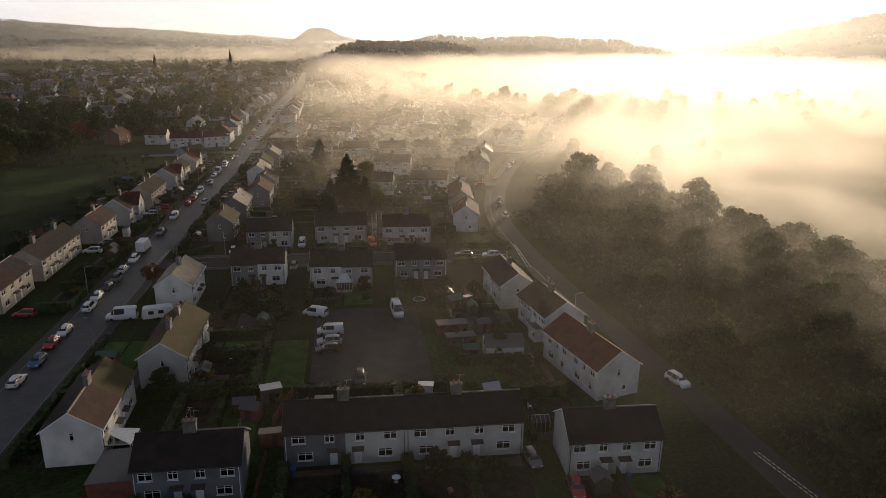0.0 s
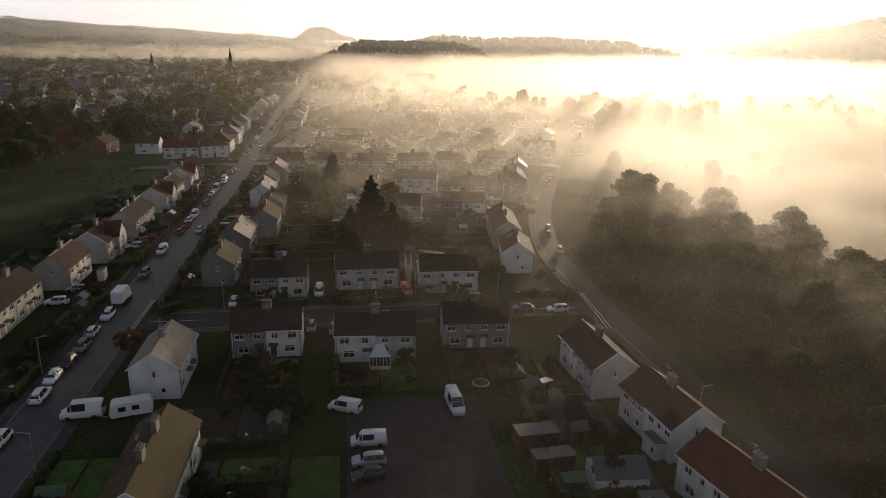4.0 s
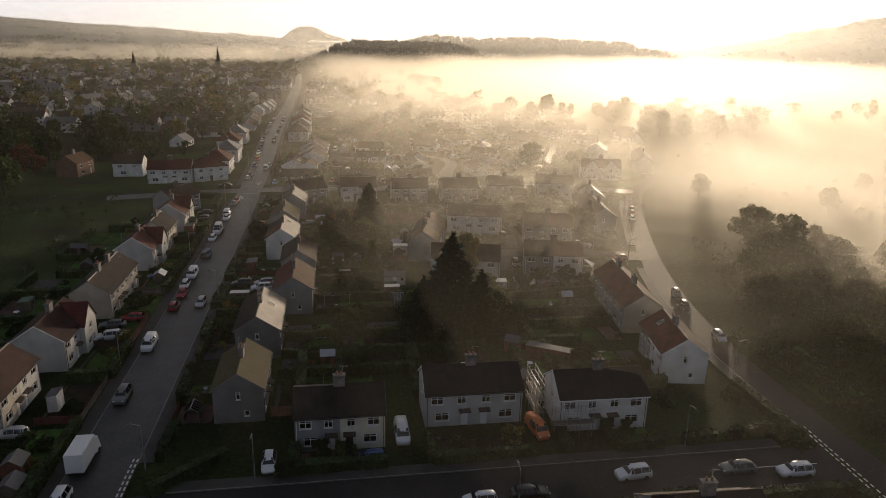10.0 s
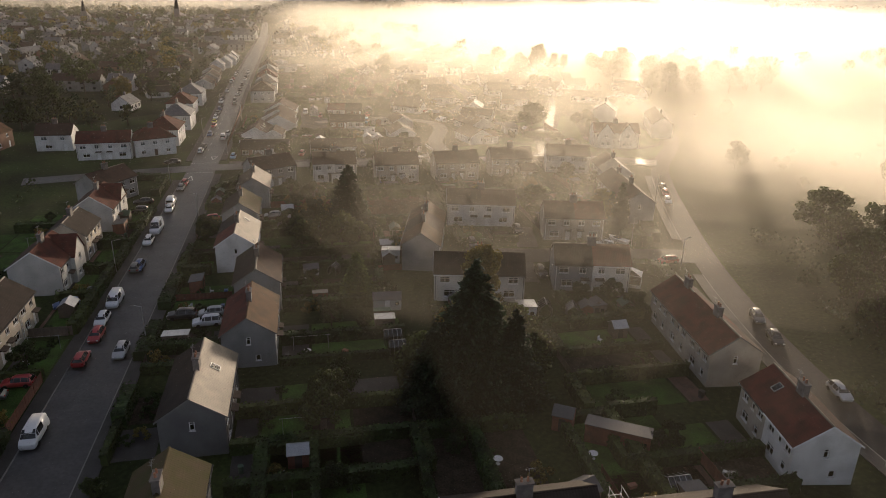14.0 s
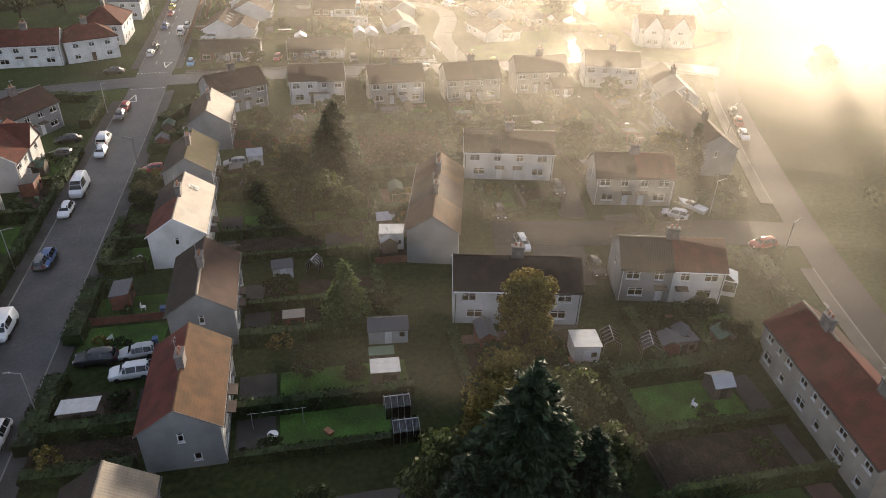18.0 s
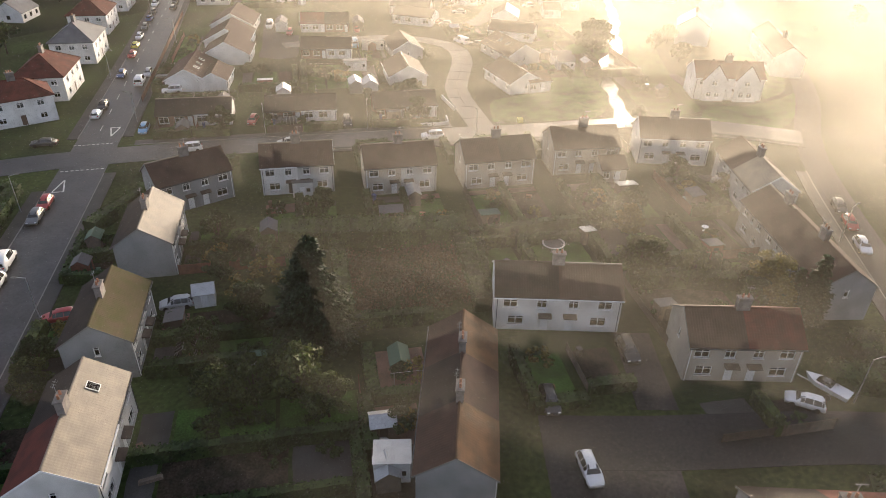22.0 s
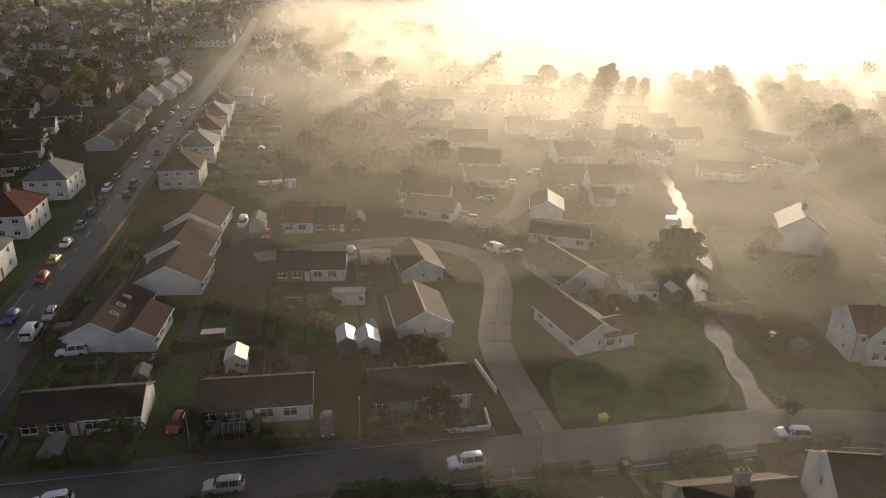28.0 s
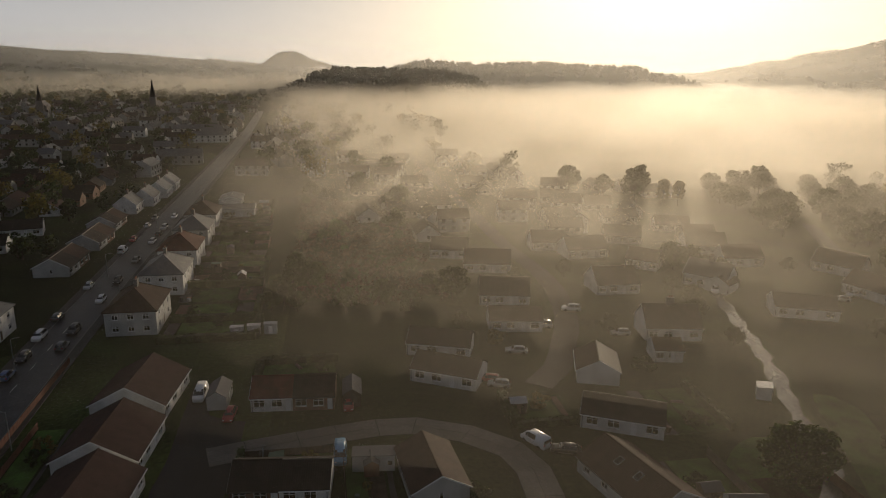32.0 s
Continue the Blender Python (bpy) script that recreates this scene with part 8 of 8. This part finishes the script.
shed(24.0, 118.6, 10, 2.6, 2.2, 2.0, "timber", "felt", "gable")
shed(20.4, 131.4, 25, 3.2, 2.4, 2.0, "timber", "felt", "gable", "brown timber shed with pale roof boards")
shed(23.2, 132.2, 25, 1.8, 1.6, 1.8, "metal", "tin", "lean", "small metal store with a tin roof")
shed(5.6, 190.4, 20, 2.6, 2.6, 2.2, "timber", "felt", "gable", "brown shed beside the scaffolded house")
shed(13.6, 199.4, -32, 7.5, 2.4, 2.2, "red", "felt", "lean", "long red-brown timber outbuilding with a dark roof")
shed(8.4, 203.6, -32, 2.4, 2.4, 2.2, "red", "felt", "gable", "red-brown timber summer house")
greenhouse(16.2, 190.2, 0, 2.6, 2.6, 1.6)
shed(-16.5, 366.2, 90, 3.6, 3.0, 2.2, "white", "tin", "gable", "pale garage shed with a sheet roof")
shed(-0.6, 369.5, 92, 4.4, 2.8, 2.2, "metal", "tin", "gable", "long corrugated metal garage")
shed(2.6, 368.6, 92, 4.0, 3.4, 2.2, "white", "tin", "gable", "white garage with a pitched sheet roof")
shed(0.6, 385.2, -4, 5.6, 2.6, 2.2, "white", "felt", "lean", "long white flat-roofed garage")
shed(6.8, 402.6, -5, 6.0, 3.0, 2.2, "grey", "felt", "lean", "grey flat-roofed garage beside the lane")
shed(4.6, 423.6, 88, 6.0, 3.0, 2.3, "dark", "felt", "gable", "dark garage beside a red car")
shed(-17.5, 425.5, 88, 6.0, 3.2, 2.3, "grey", "felt", "gable", "grey garage with a pitched roof")
shed(76.2, 414.2, 60, 2.6, 2.4, 2.2, "white", "tin", "lean", "white hut beside the track")
shed(53.4, 384.2, -8, 5.0, 3.0, 2.2, "white", "felt", "gable", "low white shed with a grey roof")
shed(53.0, 379.6, -8, 4.4, 3.2, 2.3, "white", "felt", "gable", "white shed with a dark felt roof behind the bungalow")
for k in range(3):
    shed(-18 + 3.4 * k, 455.0 + k * 0.6, 0, 2.6, 2.0, 2.0, "white" if k == 1 else "grey", "tin", "lean", "pale shed in a long garden")
conservatory(-2.0, 145.1, -2)
conservatory(-32.6, 84.5, 88, 3.8, 3.4)
conservatory(35.4, 243.2, 60, 2.8, 2.4, 2.3, "white sunroom with a red-brown roof beside the house")
# front porches
for x, y, yaw, w, d in ((-13.2, 320.3, 0, 3.2, 1.6), (33.3, 114.0, 279, 3.0, 2.0), (-61.6, 192, 90, 2.4, 1.4)):
    shed(x, y - d / 2 if yaw == 0 else y, yaw, w, d, 2.4, "white", "felt", "lean", "small enclosed white porch with a flat roof")


def scaffold(x, y, yaw, n=5, lifts=3):
    """Tube scaffolding with boards along a wall."""
    th = thing("scaffolding", pose(x, y, 0, 0, 0, yaw), "galvanised tube scaffolding with timber boards", "scaffolding")
    for i in range(n):
        for yy in (0, -1.2):
            part("standard", Shape().tube((i * 1.8, yy, 0), (i * 1.8, yy, lifts * 2.0 + 0.9), 0.04, 0.04, 6), METAL, th)
        for k in range(1, lifts + 1):
            part("transom", Shape().tube((i * 1.8, 0.1, k * 2.0), (i * 1.8, -1.3, k * 2.0), 0.035, 0.035, 5), METAL, th)
    for k in range(1, lifts + 1):
        for yy in (0, -1.2):
            for dz in (0, 0.9):
                part("ledger", Shape().tube((-0.2, yy, k * 2.0 + dz), ((n - 1) * 1.8 + 0.2, yy, k * 2.0 + dz), 0.03, 0.03, 5), METAL, th)
        if k < lifts:
            for b in range(4):
                part("board", Shape().box(-0.3, (n - 1) * 1.8 + 0.3, -1.15 + b * 0.28, -0.9 + b * 0.28, k * 2.0 + 0.04, k * 2.0 + 0.09), TIMBER, th)


scaffold(7.0, 177.0, -1, 4, 2)
scaffold(6.6, 184.6, -91, 4, 3)
# low white wall round a front garden
for x0, y0, x1, y1 in ((9.2, 346.2, 16.4, 346.0), (9.2, 346.3, 9.2, 349.6), (16.4, 346.3, 16.6, 349.8), (19.2, 354, 18.0, 362)):
    d = Vector((x1 - x0, y1 - y0, 0))
    s = Shape().box(0, d.length, -0.1, 0.1, 0, 0.75).box(-0.03, d.length + 0.03, -0.14, 0.14, 0.753, 0.82)
    single("garden_wall", s, WALLS["white"], "low white rendered garden wall", "wall", m=pose(x0, y0, 0, 0, 0, math.degrees(math.atan2(d.y, d.x))))
fence(-46.4, 368, -47.5, 445, 1.3, REDWOOD, "long red-brown timber fence along the street")


# ---- far houses ----
FAR_ME = {}


def far_house(x, y, yaw, L, D, he, pitch, wall, roof, label, n=3, stacks=1):
    th = thing("house", pose(x, y, 0, 0, 0, yaw), label, "house", "far houses")
    hr = he + D / 2 * math.tan(radians(pitch))
    key = (round(L), round(D), round(he, 1), pitch, wall, roof, n)
    if key not in FAR_ME:
        L, D = round(L), round(D)
        hr = he + D / 2 * math.tan(radians(pitch))
        a, b = L / 2, D / 2
        body = Shape()
        ring = lambda xx: [(xx, -b, 0), (xx, b, 0), (xx, b, he), (xx, 0, hr), (xx, -b, he)]
        body.prism(ring(-a)[::-1], ring(a)[::-1])
        slopes = []
        for sy in (-1, 1):
            dz = 0.3 * (hr - he) / b
            low = [(-a - 0.15, sy * (b + 0.3), he - dz + 0.01), (a + 0.15, sy * (b + 0.3), he - dz + 0.01), (a + 0.15, 0, hr + 0.01), (-a - 0.15, 0, hr + 0.01)]
            low = low if sy < 0 else low[::-1]
            slopes.append(Shape().prism(low, [(p[0], p[1], p[2] + 0.15) for p in low]).mesh("roof_slope", ROOFS[roof]))
        win = Shape()
        for z in ((1.0, 3.5) if he > 4 else (0.9,)):
            for i in range(n):
                cx = -a + L * (i + 0.5) / n
                win.box(cx - 0.6, cx + 0.6, -b - 0.03, -b + 0.02, z, z + 1.15)
            for sx in (-1, 1):
                win.box(min(sx * a, sx * (a + 0.03)), max(sx * a, sx * (a + 0.03)), -0.5, 0.5, z, z + 1.1)
        FAR_ME[key] = (body.mesh("wall", WALLS[wall]), slopes, win.mesh("windows", CARGLASS))
    bd, sl, wn_ = FAR_ME[key]
    part("wall", bd, None, th)
    for m in sl:
        part("roof_slope", m, None, th)
    tagged(part("windows", wn_, None, th), kind="stuff")
    for k in range(stacks):
        cs = Shape().box(-0.6, 0.6, -0.35, 0.35, -0.8, 1.2).box(-0.35, -0.15, -0.1, 0.1, 1.2, 1.6).box(0.15, 0.35, -0.1, 0.1, 1.2, 1.6)
        if "stack" not in FAR_ME:
            FAR_ME["stack"] = cs.mesh("chimney", STACK)
        part("chimney", FAR_ME["stack"], None, th, at=pose((-0.3 + 0.6 * k) * L if stacks > 1 else 0, 0, hr))


TOWN = {}


def joined_house(x, y, rng):
    """A house of the far town, laid into the joined town."""
    L, D, he = rng.choice((10, 12, 16, 24)), rng.uniform(7, 9), rng.choice((2.8, 5.0, 5.2))
    hr = he + D / 2 * 0.7
    m = pose(x, y, 0, 0, 0, rng.choice((0, 90)) + rng.uniform(-12, 12) + (x + 60) * 0.03)
    add = lambda key, low, high: TOWN.setdefault(key, Shape()).prism([m @ Vector(p) for p in low], [m @ Vector(p) for p in high])
    a, b = L / 2, D / 2
    ring = lambda xx: [(xx, -b, 0), (xx, b, 0), (xx, b, he), (xx, 0, hr), (xx, -b, he)][::-1]
    add((rng.choice(("grey", "pale", "white", "buff", "grey")), 0), ring(-a), ring(a))
    rf = rng.choice(("slate", "slate", "dark", "brown"))
    for sy in (-1, 1):
        low = [(-a - 0.2, sy * (b + 0.3), he - 0.2), (a + 0.2, sy * (b + 0.3), he - 0.2), (a + 0.2, 0, hr + 0.01), (-a - 0.2, 0, hr + 0.01)]
        low = low if sy < 0 else low[::-1]
        add((rf, 1), low, [(p[0], p[1], p[2] + 0.16) for p in low])
    for z in ((1.0, 3.5) if he > 4 else (1.0,)):
        for i in range(max(2, L // 4)):
            cx = -a + L * (i + 0.5) / max(2, L // 4)
            add(("g", 2), [(cx - 0.6, -b - 0.04, z), (cx + 0.6, -b - 0.04, z), (cx + 0.6, -b + 0.02, z), (cx - 0.6, -b + 0.02, z)], [(cx - 0.6, -b - 0.04, z + 1.2), (cx + 0.6, -b - 0.04, z + 1.2), (cx + 0.6, -b + 0.02, z + 1.2), (cx - 0.6, -b + 0.02, z + 1.2)])
    for k in (-0.4, 0.4):
        cx = k * L
        add(("dark", 1), [(cx - 0.6, -0.4, hr - 1), (cx + 0.6, -0.4, hr - 1), (cx + 0.6, 0.4, hr - 1), (cx - 0.6, 0.4, hr - 1)], [(cx - 0.6, -0.4, hr + 1.5), (cx + 0.6, -0.4, hr + 1.5), (cx + 0.6, 0.4, hr + 1.5), (cx - 0.6, 0.4, hr + 1.5)])


rng = random.Random(5)
taken = []
# houses of the estate further into the mist
for k in range(900):
    x, y = rng.uniform(14, 150), rng.uniform(522, 720)
    if abs(x - 57.5) < 10.5 or not clear_of((x, y), taken, 13.6) or (x < 32 and y < 560) or (x > 125 and y < 600) or (x > 96 and y > 620):
        continue
    taken.append((x, y))
    side = 90 if rng.random() < 0.4 else 0
    far_house(x, y, side + rng.uniform(-18, 12), rng.choice((11, 12, 13)), rng.choice((7, 8)), rng.choice((2.6, 2.6, 2.6, 4.9)), 36, rng.choice(("white", "white", "pale", "buff")), rng.choice(("dark", "brown", "dark", "maroon")), "pale estate house half lost in the mist", 3, 0)
    if len(taken) > 56:
        break
# houses behind the far street's west side
for k in range(6):
    for x0 in (-96, -114, -132):
        x, y = x0 + rng.uniform(-3, 3) - k * 1.2, 586 + 16 * k + rng.uniform(-2, 2)
        taken.append((x, y))
        far_house(x, y, rng.choice((0, 90)) + rng.uniform(-8, 8), rng.choice((11, 13)), 8, 2.6, 32, rng.choice(("white", "brick", "grey")), rng.choice(("dark", "dark", "maroon")), "low bungalow with a dark roof", 3, 0)
taken += [(-70, 590), (-70, 620), (-70, 640), (-33, 580), (-97, 516), (-99, 532), (-97, 553), (-117, 570), (-108, 522), (-92, 498), (-112, 548), (-87, 480)]
# the old town to the north-west
for k in range(2600):
    x, y = rng.uniform(-430, 20), rng.uniform(410, 1250)
    if abs(x + 56 + max(0, y - 600) * 0.02) < 36 and y < 640 or abs(x + 58) < 13 or (x > -45 and y < 640) or (y < 480 and x < -95) or not clear_of((x, y), taken, 14.5 if y > 660 else 16):
        continue
    taken.append((x, y))
    if y > 640:
        joined_house(x, y, rng)
        if len(taken) > 520:
            break
        continue
    big = rng.random()
    ang = rng.choice((0, 90)) + rng.uniform(-10, 10) + (x + 60) * 0.03
    if big < 0.45:
        far_house(x, y, ang, rng.choice((12, 16, 22)), 8, 5.2, 34, rng.choice(("white", "pale", "grey", "buff", "brick")), rng.choice(("slate", "slate", "dark", "brown")), "rendered two-storey town house with a pitched roof", 4, 2)
    else:
        far_house(x, y, ang, rng.choice((10, 12)), 8, rng.choice((2.8, 4.9)), 36, rng.choice(("white", "pale", "white", "buff")), rng.choice(("slate", "dark", "brown", "slate")), "small rendered town house with a pitched roof", 3, 1)


for (k, i), s in sorted(TOWN.items()):
    single(("far_house_walls", "far_house_roofs", "far_house_windows")[i], s, (WALLS, ROOFS, {"g": CARGLASS})[i][k], ("rendered walls of the far town's houses", "pitched roofs of the far town's houses", "dark windows of the far town's houses")[i], "far houses", kind="stuff")


def church(x, y, h, yaw=0):
    th = thing("church", pose(x, y, 0, 0, 0, yaw), "dark stone church with a slender spire", "church")
    part("tower", Shape().box(-3, 3, -3, 3, 0, h * 0.5), STACK, th)
    sp = Shape()
    for i in range(8):
        a, b = math.pi / 4 * i, math.pi / 4 * (i + 1)
        sp.face((2.9 * math.cos(a), 2.9 * math.sin(a), h * 0.5), (2.9 * math.cos(b), 2.9 * math.sin(b), h * 0.5), (0, 0, h))
    part("spire", sp, ROOFS["dark"], th)
    part("nave", Shape().prism([(-5, 3, 0), (5, 3, 0), (5, 3, 9), (0, 3, 14), (-5, 3, 9)], [(-5, 28, 0), (5, 28, 0), (5, 28, 9), (0, 28, 14), (-5, 28, 9)]), STACK, th)


single("grit_bin", Shape().hexa([(-0.5, -0.35, 0), (0.5, -0.35, 0), (0.5, 0.35, 0), (-0.5, 0.35, 0), (-0.6, -0.42, 0.7), (0.6, -0.42, 0.7), (0.6, 0.42, 0.9), (-0.6, 0.42, 0.9)]), PAINTS["yellow"], "yellow plastic roadside grit bin", "grit bin", m=pose(31.5, 345.8, 0.02, 0, 0, 12))
church(-172, 1085, 37)
church(-274, 1065, 30, 10)


# ---- morning mist ----
ACROSS = Vector((math.cos(radians(SUN_AZ)), -math.sin(radians(SUN_AZ)), 0))
ALONG = Vector((math.sin(radians(SUN_AZ)), math.cos(radians(SUN_AZ)), 0))


def mist(s_, t0, t1, top, material, wave=5.0, name="ground_mist", label="golden ground mist lying over the village", low=0.3):
    """One layer of mist, lying across the sun's light, s_ metres along it."""
    s = Shape()
    n = 48
    pts = []
    for i in range(n + 1):
        q = t0 + (t1 - t0) * i / n
        pts.append(ALONG * (s_ + wave * noise.noise(Vector((q / 60, s_ / 37, 5.0)))) + ACROSS * q)
    s.v = [(p.x, p.y, low) for p in pts] + [(p.x, p.y, top) for p in pts]
    s.f = [(i, i + 1, n + 2 + i, n + 1 + i) for i in range(n)]
    ob = single(name, s, material, label, "mist", kind="stuff")
    ob.visible_shadow = False


MIST = fog_mat("morning_mist", 12.5, 0.18, 0.40)
at = 40.0
while at < 700:
    mist(at, -430, 470, 44, MIST)
    at += 12.0
FAR_MIST = fog_mat("valley_mist", 19.0, 0.30, 0.34, 0.17, glare=0.05)
while at < 2200:
    mist(at, -2300, 1500, 44, FAR_MIST, 18.0)
    at += 52.0
HAZE = haze_mat("distant_haze", 0.095)
for k in range(9):
    mist(1250 + 290 * k, -3800, 3800, 300, HAZE, 0.0, "distant_haze", "pale haze between the far hills", -2)
AIR = air_mat("golden_air")
at = 60.0
while at < 1350:
    mist(at, -900, 700, 43, AIR, 0.0, "thin_haze", "thin golden haze hanging over the village", 0.5)
    at += 27.0
scene.cycles.transparent_max_bounces = 150
